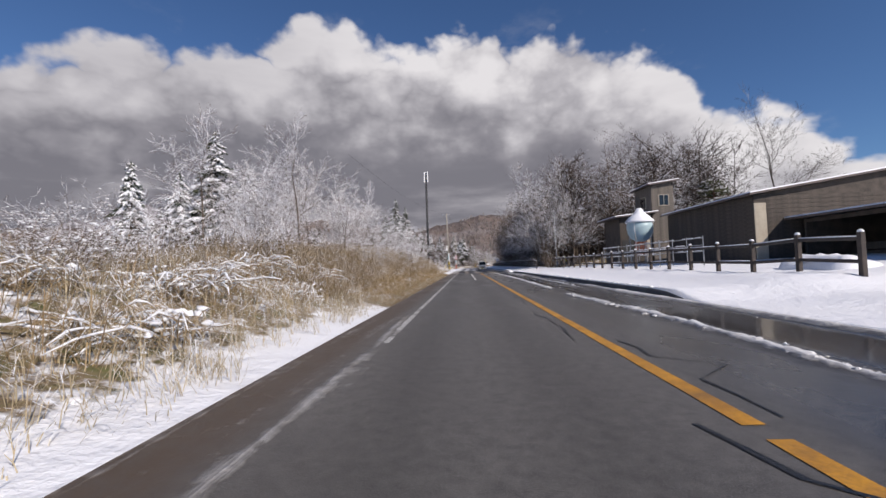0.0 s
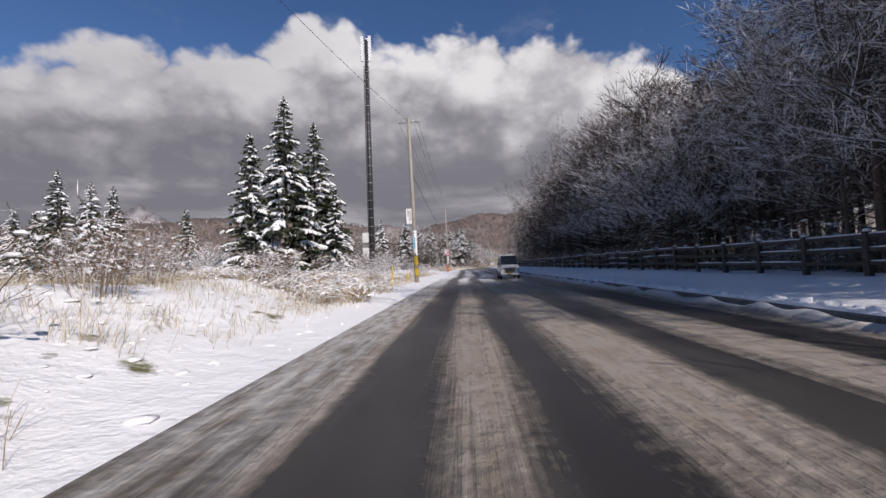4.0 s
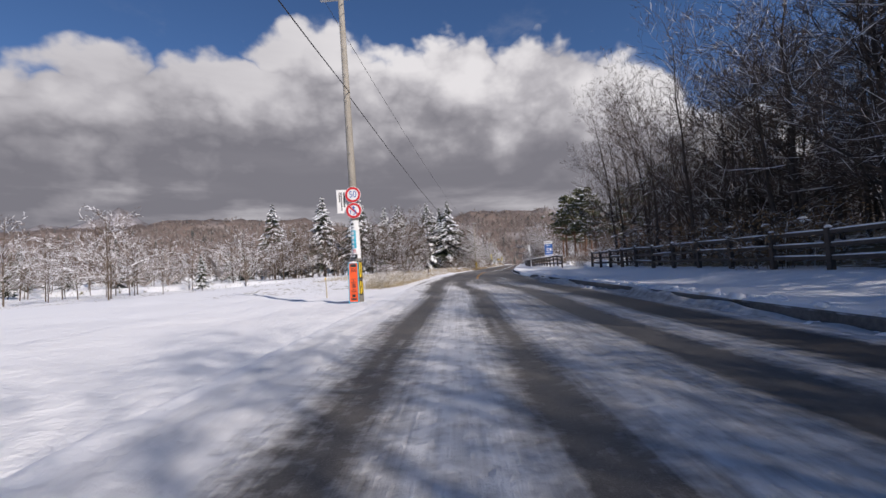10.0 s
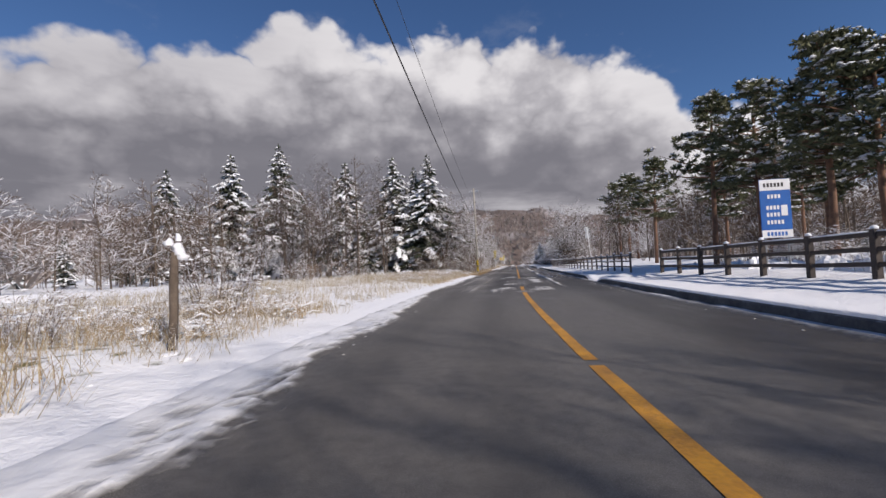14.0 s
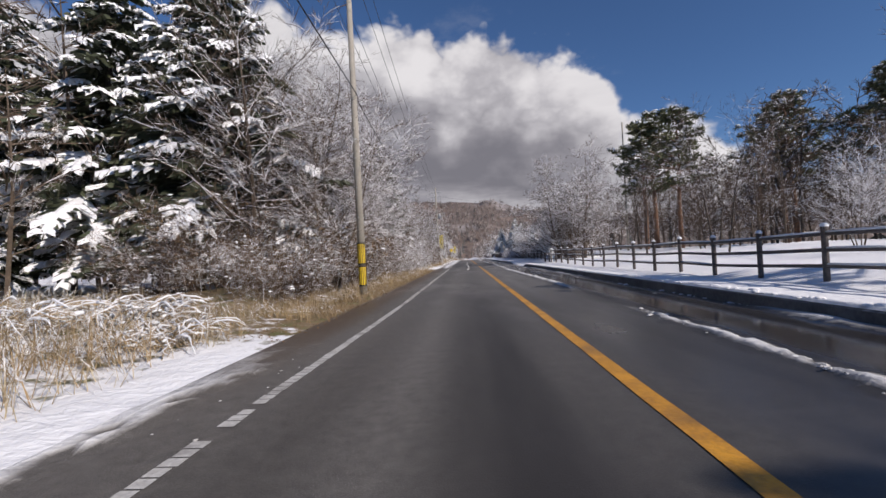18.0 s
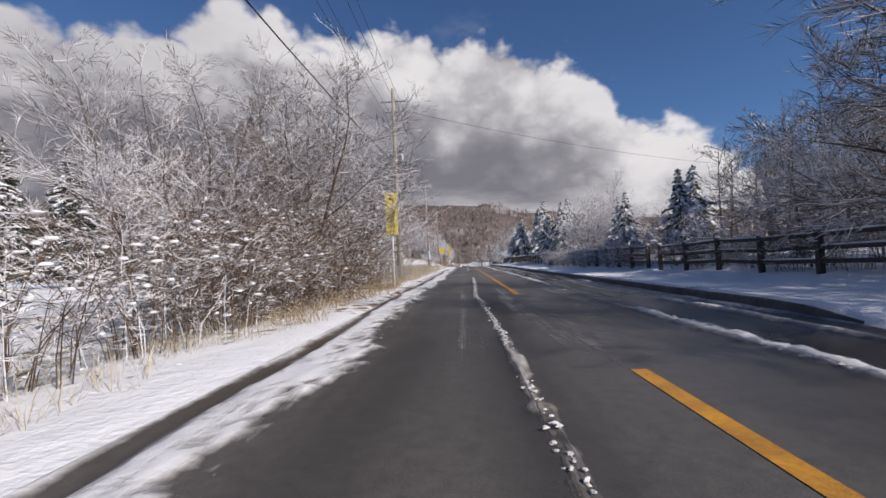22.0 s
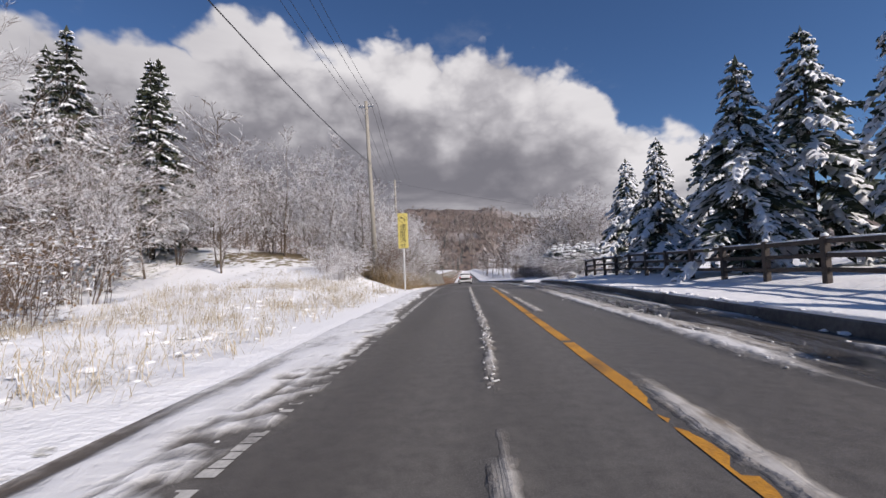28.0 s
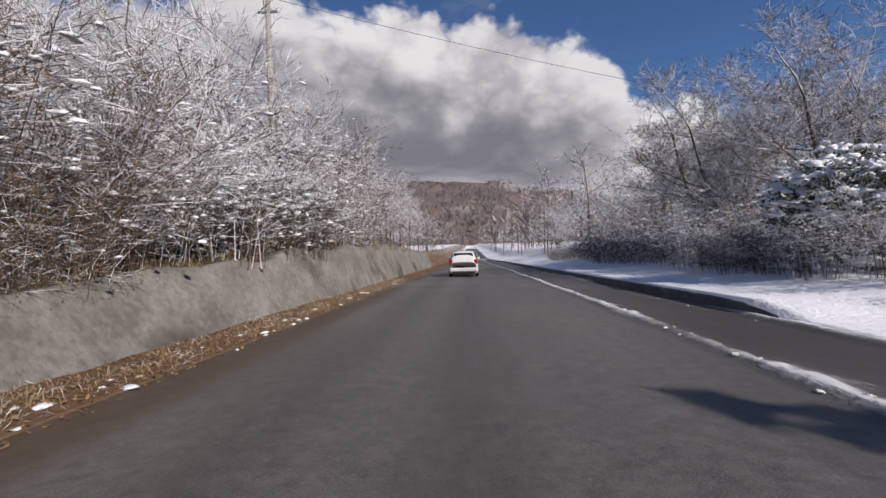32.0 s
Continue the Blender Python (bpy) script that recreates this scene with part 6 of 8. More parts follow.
for s, o, k in ((264.5, -5.6, 0.7), (266.5, -5.8, 0.8), (268.6, -5.6, 0.75)):
    plant(LEAFY[1], s, o, k, rng=rt)
for i in range(17):
    plant(rt.choice(NEAR), 260.0 + i * 0.7, -4.7 - rt.uniform(0, 2.4), rt.uniform(0.8, 1.35), rng=rt)
for i in range(26):
    s = rt.uniform(322, 352)
    plant(LIGHT[i % 2] if i % 3 else WHITE[i % 2], s, rt.uniform(-28, -15) if s < 338 else rt.uniform(-22, -10), rt.uniform(0.6, 0.85), rng=rt, group="frosted trees left of the road")
FROST = [sparse_tree(q, 10.5, 0.75, 0.38, 0.022, 0.5) for q in range(341, 346)]
joined_wood("frosted_wood", "frosted leafless wood left of the road", FROST, [(rt.uniform(300, 372), -17 - 40 * rt.random(), rt.uniform(0.7, 1.15)) for _ in range(170)], 65, False)
for i in range(20):
    plant(rt.choice(SHRUBS + BROWN[2:]), rt.uniform(300, 342), rt.uniform(-22, -10), rt.uniform(0.7, 1.2), rng=rt)
for s, o, k in ((331, -27, 1.05), (333, -30, 1.1), (335, -25, 1.0), (343.5, -20.5, 1.12), (347, -22.5, 1.2), (340.5, -23.5, 1.1), (346.5, -31, 1.05), (301.5, -47, 1.35), (303, -50, 1.25), (305, -41.6, 1.25), (299, -54, 1.3), (329, -31, 1.0)):
    plant(rt.choice(SPRUCE), s, o, k, rng=rt)
for s, o, k in ((347, -9.5, 0.6), (350, -8.5, 0.6), (353, -8, 0.62), (356, -7.4, 0.7), (359, -6.4, 0.8), (362, -7.0, 0.9), (365, -6.2, 0.8), (369, -6.8, 0.9), (373, -6.4, 0.9), (378, -7, 0.9), (384, -6.6, 0.9), (390, -7, 0.9), (396, -7, 0.9), (403, -7, 1.0), (412, -7, 1.0), (357, -11, 1.2), (366, -12, 1.2), (349, -12, 1.1), (375, -12, 1.2)):
    plant(rt.choice(WHITE), s, o, k, rng=rt)
for i in range(9):
    plant(rt.choice(FROSTY + SHRUBS[:2]), 337.5 + i * 0.7, -4.7 - rt.uniform(0, 3.2), rt.uniform(0.45, 0.75), rng=rt, label="snowy bush on the bank")
for s, o, k in ((349, -5.2, 0.6), (351, -6.2, 0.72), (353, -5.3, 0.6), (356, -5.6, 0.65), (366, -5.6, 1.15), (368.5, -6.2, 1.2), (372, -5.4, 0.8)):
    plant(rt.choice(LEAFY), s, o, k, rng=rt)
for s, o, k in ((358.5, -5.0, 1.25), (360.5, -5.2, 1.45), (362.5, -5.0, 1.3)):
    plant(FROSTY[0], s, o, k, rng=rt, label="branches bowed over the wall under white snow")
for i in range(30):
    plant(rt.choice(NEAR + FROSTY), 345.5 + i * 0.9, (-4.0 if i < 8 else -4.75) - rt.uniform(0, 1.6), rt.uniform(0.6, 1.0), rng=rt, label="thicket hanging over the retaining wall")
for s, o, k in ((344.0, -6.6, 0.62), (346.5, -7.6, 0.68), (348.5, -6.8, 0.6), (345.5, -9.5, 0.75)):
    plant(LIGHT[int(s) % 2], s, o, k, rng=rt, label="brown creeper-clad tree behind the slow-down sign")
for s, o, k in ((348.4, -7.0, 1.4), (350.8, -6.6, 1.4), (352.8, -6.0, 1.35), (354.6, -5.8, 1.5), (356.6, -5.5, 1.3), (345.0, -7.4, 1.4), (349.5, -8.2, 1.6), (353.5, -8.0, 1.7)):
    plant(FROSTY[0], s, o, k, rng=rt, label="tall bush on the bank with snow along every twig")
for s, o, k in ((342.6, -5.0, 0.55), (344.4, -5.4, 0.6), (347.0, -5.0, 0.55), (350.2, -5.2, 0.5)):
    plant(LEAFY[int(s) % 2], s, o, k, rng=rt, label="tall brown thicket with withered leaves on the bank")
for s, o, k in ((358.6, -5.3, 0.5), (360.4, -5.0, 0.62), (362.2, -5.3, 0.7), (364.4, -5.1, 0.55)):
    plant(EVER, s, o, k, rng=rt, label="evergreen bush leaning over the wall under clumps of snow")
# the road's end closes with woods
joined_wood("wood_at_road_end", "leafless wood with frosted twigs lining the road ahead", FROST, [(rt.uniform(392, 560), rt.choice((-1, 1)) * rt.uniform(9.5, 40), rt.uniform(0.9, 1.35)) for _ in range(150)], 66, False)


# ---- distant woods, joined ----
def far_woods(name, label, spots, seed, fir=0.12):
    rng = random.Random(seed)
    twig, fir_g = Geo(), Geo()
    for x, y, z, h in spots:
        if rng.random() < fir:
            w = h * 0.2
            for k in range(7):
                f = k / 7
                for q in range(5):
                    a = q * 1.257 + k * 0.7
                    r = w * (1 - f) * rng.uniform(0.7, 1.1)
                    c = Vector((x, y, z + h * (0.08 + 0.9 * f)))
                    e = c + Vector((math.cos(a) * r, math.sin(a) * r, -h * 0.05))
                    u = Vector((-math.sin(a), math.cos(a), 0)) * r * 0.5
                    b = len(fir_g.v)
                    fir_g.v += [c + Vector((0, 0, h * 0.07)), e - u, e + u]
                    fir_g.f.append((b, b + 1, b + 2))
        else:
            for k in range(18):
                a = rng.uniform(0, 6.28)
                f = rng.uniform(0.1, 0.75)
                c = Vector((x, y, z + h * f * 0.7))
                d = Vector((math.cos(a) * rng.uniform(0.1, 0.4), math.sin(a) * rng.uniform(0.1, 0.4), rng.uniform(0.15, 0.4))) * h
                u = Vector((-math.sin(a), math.cos(a), 0.2)) * h * 0.030
                b = len(twig.v)
                twig.v += [c, c + d * 0.5 + u, c + d, c + d * 0.5 - u]
                twig.f.append((b, b + 1, b + 2, b + 3))
    solid(name, twig, M["far_twig"], label, "woods", kind="stuff")
    if fir_g.v:
        solid("far_firs", fir_g, M["far_fir"], "distant dark firs dusted with snow", "woods", kind="stuff")


rf = random.Random(77)
pts = []
for i in range(900):
    s, o = rf.uniform(205, 520), -rf.uniform(60, 330)
    q = spot(s, o)
    pts.append((q.x, q.y, -1.2 + 0.02 * max(0, -o - 60), rf.uniform(8, 14)))
for i in range(420):
    s, o = rf.uniform(420, 800), rf.choice((-1, 1)) * rf.uniform(8, 120)
    q = spot(s, o)
    pts.append((q.x, q.y, 0, rf.uniform(9, 15)))
for i in range(260):
    s, o = rf.uniform(150, 420), rf.uniform(50, 160)
    q = spot(s, o)
    pts.append((q.x, q.y, 0, rf.uniform(8, 13)))
for i in range(160):
    s, o = rf.uniform(60, 205), -rf.uniform(120, 300)
    q = spot(s, o)
    pts.append((q.x, q.y, -1, rf.uniform(8, 14)))
far_woods("far_woods", "distant leafless woods dusted with snow", pts, 5)
pts = []
for i in range(5200):
    a = rf.uniform(-62, 45)
    rr = 800 + 700 * rf.random()
    k = (rr - 800) / 700
    top = 1500 * math.tan(radians(lerp(a, HILLS)))
    z = top * (1 - (1 - k) ** (1 / 1.3)) ** 0.8 if k > 0 else 0
    pts.append((8 + rr * math.sin(radians(a)), 180 + rr * math.cos(radians(a)), z - 6, rf.uniform(14, 24)))
far_woods("hill_forest", "leafless forest covering the far hills", pts, 6, 0.06)


# ---- fences ----
def fence(s0, s1, o0, o1, label, grey=False, gap=2.0, height=1.12, rails=(0.32, 0.66, 1.0), sunk=0.0):
    """A post-and-rail fence along the pavement: each post with its snow cap, each rail a piece."""
    wood = M["fence_grey" if grey else "fence"]
    n = max(1, round((s1 - s0) / gap))
    f = thing("fence", label, "fence", place(s0, o0, 0))
    inv = f.matrix_basis.inverted()
    g = Geo()
    if grey:
        g.lathe([(0.062, -0.4), (0.062, height), (0.07, height + 0.01), (0.07, height + 0.03), (0.05, height + 0.05)], 10)
    else:
        g.box((0, 0, height / 2 - 0.2), (0.15, 0.15, height + 0.4), bev=0.015)
    post_me = g.mesh("post", wood, False)
    g = Geo()
    g.blob((0, 0, height + (0.05 if grey else 0.01)), 0.085, 0.085, 0.07, random.Random(3), 0.12)
    cap_me = g.mesh("snow_cap", M["snow"], True)
    ln = (s1 - s0) / n
    g = Geo()
    if grey:
        g.tube([Vector((0, 0, 0)), Vector((0, ln, 0))], 0.042, 8)
    else:
        g.box((0, ln / 2, 0), (0.075, ln + 0.04, 0.11), bev=0.012)
    rail_me = g.mesh("rail", wood, grey)
    g = Geo()
    g.tube([Vector((0, 0.05, 0)), Vector((0, ln * 0.5, 0.004)), Vector((0, ln - 0.05, 0))], [0.030, 0.036, 0.030], 6)
    snow_me = g.mesh("rail_snow", M["snow"], True)
    tops = []
    for i in range(n + 1):
        s, o = s0 + (s1 - s0) * i / n, o0 + (o1 - o0) * i / n
        z = ground_z(s, o) - sunk
        tops.append((s, o, z))
        p = part("post", post_me, None, f)
        p.matrix_basis = inv @ place(s, o, z)
        c = part("snow_cap", cap_me, None, p, "cap of white snow")
    for (sa, oa, za), (sb, ob, zb) in zip(tops, tops[1:]):
        a, b = spot(sa, oa, za), spot(sb, ob, zb)
        d = b - a
        turn = Matrix.Translation(a) @ d.to_track_quat("Y", "Z").to_matrix().to_4x4()
        for z in rails:
            r = part("rail", rail_me, None, f)
            r.matrix_basis = inv @ Matrix.Translation((0, 0, z)) @ turn
            if z == rails[-1] or rt.random() < 0.35:
                sn = part("rail_snow", snow_me, None, r, "thin line of white snow")
                sn.matrix_basis = Matrix.Translation((0, 0, 0.038 if grey else 0.055))
    return f


fence(14.0, 56.0, 10.9, 10.9, "dark wooden post-and-rail fence before the barn yard", gap=2.35, height=1.25, rails=(0.40, 1.06))
fence(62.5, 108.0, 9.6, 9.9, "dark wooden three-rail fence along the wood")
fence(108.0, 157.0, 9.9, 10.0, "dark wooden three-rail fence along the wood")
fence(167.0, 190.5, 9.7, 8.4, "dark wooden three-rail fence beside snow heaps", gap=1.9)
fence(195.5, 225.0, 8.2, 7.6, "grey three-rail pipe fence with snow-capped posts", grey=True)
fence(225.0, 246.0, 7.6, 7.7, "grey three-rail pipe fence with snow-capped posts", grey=True)
fence(254.6, 271.0, 9.2, 8.6, "dark wooden fence under the trees", gap=2.0)
fence(272.5, 298.0, 8.7, 8.6, "dark wooden fence overgrown with snowy vines")
fence(300.5, 347.0, 8.6, 8.7, "dark wooden three-rail fence before snowy firs")

# vines hanging over a stretch of fence
for i in range(22):
    s = 262.5 + i * 1.6
    if not 270.5 < s < 272.8:
        plant((FROSTY[0], VINE[0], VINE[1])[i % 3], s, 9.0 if s > 271 else 9.5, 0.55 if i % 3 == 0 else 0.8, rng=rt, label="snow-covered vine hanging over the fence")


# ---- poles, wires ----
def banner(geo, r, z0, z1, a0, a1, sides=10):
    """A curved sheet round a pole."""
    n = len(geo.v)
    for i in range(sides + 1):
        a = radians(a0 + (a1 - a0) * i / sides)
        for z in (z0, z1):
            geo.v.append(Vector((r * math.cos(a), r * math.sin(a), z)))
    for i in range(sides):
        geo.f.append((n + 2 * i, n + 2 * i + 2, n + 2 * i + 3, n + 2 * i + 1))


def flat(geo, x0, x1, z0, z1, y=0.0, thick=0.004):
    geo.box(((x0 + x1) / 2, y, (z0 + z1) / 2), (x1 - x0, thick, z1 - z0))


def lettering(body, size, mat, parent, m, name="lettering", wide=1.0):
    cu = bpy.data.curves.new(name, "FONT")
    cu.body, cu.size, cu.align_x, cu.align_y, cu.extrude = body, size, "CENTER", "CENTER", 0.001
    cu.materials.append(mat)
    ob = new(name, cu)
    ob.parent = parent
    ob.matrix_basis = m @ Matrix.Diagonal((wide, 1, 1, 1))
    return ob


UPRIGHT = Matrix.Rotation(radians(90), 4, "X")       # text facing -y


def utility_pole(s, o, height, label, arms=((0.3, 1.5),), lean=0.0, r=0.165, bands=(), transformer=False, ads=False):
    z0 = ground_z(s, o)
    p = thing("utility_pole", label, "utility pole", place(s, o, z0) @ Matrix.Rotation(radians(lean), 4, "Y"))
    g = Geo()
    g.tube([Vector((0, 0, -0.5)), Vector((0, 0, height * 0.5)), Vector((0, 0, height))], [r, r * 0.83, r * 0.62], 16)
    part("shaft", g, M["pole"], p, shade_smooth=True)
    for down, w in arms:
        g = Geo()
        g.box((0, 0, height - down), (w, 0.09, 0.09), bev=0.01)
        a = part("crossarm", g, M["galv"], p, "grey steel crossarm")
        for x in (-0.46, -0.22, 0.22, 0.46):
            g = Geo()
            g.lathe([(0.02, 0.04), (0.045, 0.07), (0.025, 0.10), (0.05, 0.13), (0.02, 0.17)], 8, Matrix.Translation((x * w, 0, height - down)))
            part("insulator", g, M["white_paint"], a, "white porcelain insulator")
    if transformer:
        g = Geo()
        g.lathe([(0.20, 0), (0.23, 0.04), (0.23, 0.62), (0.18, 0.70)], 14, Matrix.Translation((0.42, 0, height * 0.60)))
        part("transformer", g, M["galv"], p, "grey pole transformer", shade_smooth=True)
        g = Geo()
        g.box((0.25, 0, height * 0.60 - 0.06), (1.1, 0.08, 0.10), bev=0.01)
        g.box((0.75, 0, height * 0.60 + 0.15), (0.10, 0.10, 0.35), bev=0.01)
        part("bracket", g, M["galv"], p)
    for k in range(int((height - 3) / 0.5)):
        g = Geo()
        sd = 1 if k % 2 else -1
        g.box((0, sd * (r + 0.05), 2.6 + k * 0.5), (0.016, 0.16, 0.016))
        part("step_bolt", g, M["galv"], p)
    for z0b, z1b, a0, a1 in bands:
        g = Geo()
        banner(g, r + 0.006, z0b, z1b, a0, a1, 14)
        bd = part("warning_band", g, M["black"], p, "black and yellow striped warning band")
        k = a0 + 8
        while k < a1 - 8:
            g = Geo()
            banner(g, r + 0.010, z0b + 0.05, z1b - 0.05, k, k + 12, 2)
            part("stripe", g, M["band_yellow"], bd, "bright yellow stripe")
            k += 24
    if ads:
        za, zb = ads
        g = Geo()
        banner(g, r + 0.006, za, zb, 190, 340, 14)
        ad = part("advert_wrap", g, M["white_paint"], p, "white and blue advertising wrap")
        h = zb - za
        for f0, f1, a0, a1, mt in ((0.27, 0.74, 205, 285, "cyan"), (0.0, 0.11, 200, 290, "ink"), (0.88, 0.93, 225, 265, "ink"), (0.80, 0.82, 225, 265, "ink")):
            g = Geo()
            banner(g, r + 0.010, za + f0 * h, za + f1 * h, a0, a1, 8)
            part("advert_field", g, M[mt], ad)
        for f0, f1, a0, a1 in ((0.62, 0.71, 220, 262), (0.51, 0.59, 220, 262), (0.40, 0.47, 225, 257), (0.29, 0.36, 225, 257), (0.04, 0.08, 215, 260)):
            g = Geo()
            banner(g, r + 0.013, za + f0 * h, za + f1 * h, a0, a1, 5)
            part("advert_mark", g, M["white_paint"], ad)
        g = Geo()
        banner(g, r + 0.012, za + 0.14 * h, za + 0.23 * h, 240, 248, 2)
        banner(g, r + 0.012, za + 0.215 * h, za + 0.235 * h, 240, 268, 4)
        banner(g, r + 0.012, za + 0.15 * h, za + 0.22 * h, 262, 269, 2)
        part("advert_arrow", g, M["red"], ad, "red bent arrow")
    return p


def plate_sign(pole, z0, z1, x, w, tilt):
    """A white board on a pole with rows of small unreadable writing."""
    g = Geo()
    g.box((0, 0, (z0 + z1) / 2), (w, 0.03, z1 - z0), bev=0.012)
    b = part("signboard", g, M["white_paint"], pole, "white board with small upright writing")
    b.matrix_basis = Matrix.Translation((x, -0.10, 0)) @ Matrix.Rotation(radians(tilt), 4, "Z")
    for k, (fx, n) in enumerate(((0.22, 9), (-0.02, 11), (-0.2, 6))):
        for i in range(n):
            g = Geo()
            z = z1 - 0.1 - i * (z1 - z0 - 0.2) / 11
            flat(g, fx * w - 0.03, fx * w + 0.03 - 0.015 * (k > 0), z - 0.05, z, -0.019)
            part("writing_bar", g, M["ink"], b)
    g = Geo()
    g.box((0.05, 0.02, z1 - 0.12), (abs(x) + 0.2, 0.03, 0.04))
    g.box((0.05, 0.02, z0 + 0.12), (abs(x) + 0.2, 0.03, 0.04))
    part("bracket", g, M["galv"], pole).matrix_basis = Matrix.Translation((x / 2, -0.07, 0))


P1 = utility_pole(90.0, -3.88, 12.0, "concrete utility pole with adverts and striped warning bands", ((0.3, 1.6),), lean=-1.0,
                  bands=((1.22, 1.92, 195, 345), (0.45, 1.08, 235, 350)), ads=(1.95, 3.75))
plate_sign(P1, 4.25, 5.35, -0.30, 0.42, 12)
P2 = utility_pole(141.1, -3.55, 12.0, "concrete utility pole carrying traffic signs and adverts", ((0.3, 1.6),), lean=-1.0,
                  bands=((0.85, 1.52, 270, 350), (0.25, 0.82, 270, 350)), ads=(1.62, 3.05))
plate_sign(P2, 3.35, 4.25, -0.42, 0.38, 18)


def disc(geo, r0, r1, z, y, sides=40):
    n = len(geo.v)
    for i in range(sides):
        a = 2 * math.pi * i / sides
        for r in (r0, r1):
            geo.v.append(Vector((r * math.cos(a), y, z + r * math.sin(a))))
    for i in range(sides):
        j = (i + 1) % sides
        geo.f.append((n + 2 * i, n + 2 * i + 1, n + 2 * j + 1, n + 2 * j))


for k, (z, what) in enumerate(((4.02, "speed"), (3.42, "passing"))):
    g = Geo()
    g.lathe([(0.29, -0.008), (0.30, 0.0), (0.29, 0.008)], 40, Matrix.Translation((0, 0, z)) @ UPRIGHT)
    sg = part("traffic_sign", g, M["white_paint"], P2, "round white traffic sign with a red rim")
    sg.matrix_basis = Matrix.Translation((0.03, -0.19, 0))
    g = Geo()
    disc(g, 0.205, 0.285, z, -0.012)
    part("red_ring", g, M["red"], sg)
    if what == "speed":
        lettering("50", 0.34, M["blue"], sg, Matrix.Translation((0, -0.012, z)) @ UPRIGHT, "speed_number", 0.85)
    else:
        g = Geo()
        for x0, z0, x1, z1, w in ((-0.15, 0.15, 0.15, -0.15, 0.022),):
            d = Vector((x1 - x0, 0, z1 - z0)).normalized() * 0
            g.add([Vector((x0 - w, -0.013, z + z0 - w)), Vector((x0 + w, -0.013, z + z0 + w)), Vector((x1 + w, -0.013, z + z1 + w)), Vector((x1 - w, -0.013, z + z1 - w))], [(0, 3, 2, 1)])
        part("red_bar", g, M["red"], sg)
        g = Geo()
        for pts in (((-0.02, -0.16), (0.07, -0.10), (0.07, -0.01), (0.0, 0.04), (0.0, 0.10)),):
            for (xa, za), (xb, zb) in zip(pts, pts[1:]):
                w = 0.022
                g.add([Vector((xa - w, -0.016, z + za)), Vector((xa + w, -0.016, z + za)), Vector((xb + w, -0.016, z + zb)), Vector((xb - w, -0.016, z + zb))], [(0, 1, 2, 3)])
        g.add([Vector((-0.065, -0.016, z + 0.09)), Vector((0.065, -0.016, z + 0.09)), Vector((0.0, -0.016, z + 0.18))], [(0, 1, 2)])
        g.add([Vector((-0.15, -0.016, z - 0.03)), Vector((-0.09, -0.016, z - 0.03)), Vector((-0.12, -0.016, z + 0.03))], [(0, 1, 2)])
        g.box((-0.12, -0.016, z - 0.07), (0.02, 0.002, 0.08))
        part("blue_arrow", g, M["blue"], sg)

# roadworks board leaning on the pole
wb = thing("roadworks_sign", "orange roadworks board in a light blue frame leaning on the pole", "sign", place(140.75, -3.68, ground_z(140.75, -3.68)) @ Matrix.Rotation(radians(-4), 4, "X"))
g = Geo()
for x in (-0.17, 0.17):
    g.box((x, 0, 0.74), (0.035, 0.035, 1.52), bev=0.006)
for z in (0.02, 1.47):
    g.box((0, 0, z), (0.30, 0.034, 0.035), bev=0.006)
part("frame", g, M["cyan"], wb, "light blue square tube frame")
g = Geo()
flat(g, -0.155, 0.155, 0.04, 1.45, -0.006, 0.008)
pn = part("panel", g, M["orange"], wb, "orange reflective sheet")
for txt, z, sz, wd in (("300", 1.20, 0.20, 0.75), ("工", 0.80, 0.19, 1.0), ("事", 0.61, 0.19, 1.0), ("中", 0.42, 0.19, 1.0)):
    lettering(txt, sz, M["ink"], pn, Matrix.Translation((0, -0.0125, z)) @ UPRIGHT, "lettering", wd)
g = Geo()
flat(g, -0.11, 0.11, 1.32, 1.43, -0.0115, 0.002)
part("writing_bar", g, M["ink"], pn)
g = Geo()
flat(g, -0.10, 0.10, 0.10, 0.17, -0.0115, 0.002)
part("writing_bar", g, M["ink"], pn)
g = Geo()
flat(g, -0.06, 0.06, 0.21, 0.31, -0.0115, 0.002)
part("worker_mark", g, M["ink"], pn)
g = Geo()
g.blob((0, 0, 1.49), 0.19, 0.04, 0.04, rt, 0.2)
part("snow_cap", g, M["snow"], wb, "strip of white snow", shade_smooth=True)

stake = Geo()
stake.tube([Vector((0, 0, -0.2)), Vector((-0.02, 0, 0.5)), Vector((-0.05, 0, 0.95))], [0.028, 0.026, 0.022], 8)
stake_ob = thing("marker_stake", "pale yellow marker stake standing in the snow", "stake", place(146.0, -6.3, ground_z(146, -6.3)))
part("stake", stake, M["grass_pale"], stake_ob)
g = Geo()
g.box((-0.05, 0, 0.93), (0.06, 0.06, 0.10), bev=0.01)
part("tip", g, M["band_yellow"], stake_ob, "yellow tip")
for s, o, h in ((82.0, -4.3, 1.1), (89.0, -4.4, 0.9), (303, -4.5, 0.7)):
    g = Geo()
    g.tube([Vector((0, 0, -0.2)), Vector((0.03, 0, h))], [0.035, 0.03], 8)
    st = thing("marker_stake", "yellow plastic marker stake beside the road", "stake", place(s, o, ground_z(s, o)))
    part("stake", g, M["band_yellow"], st)

P3 = utility_pole(222.0, -3.34, 10.8, "concrete utility pole beside a gnarled tree", ((0.4, 1.2),), lean=-0.6, r=0.135, bands=((1.0, 1.75, 190, 350), (0.28, 0.98, 215, 350)))
P4 = utility_pole(279.8, -4.45, 13.0, "concrete utility pole with a transformer", ((0.9, 1.7), (1.6, 1.1)), lean=0.0, transformer=True)
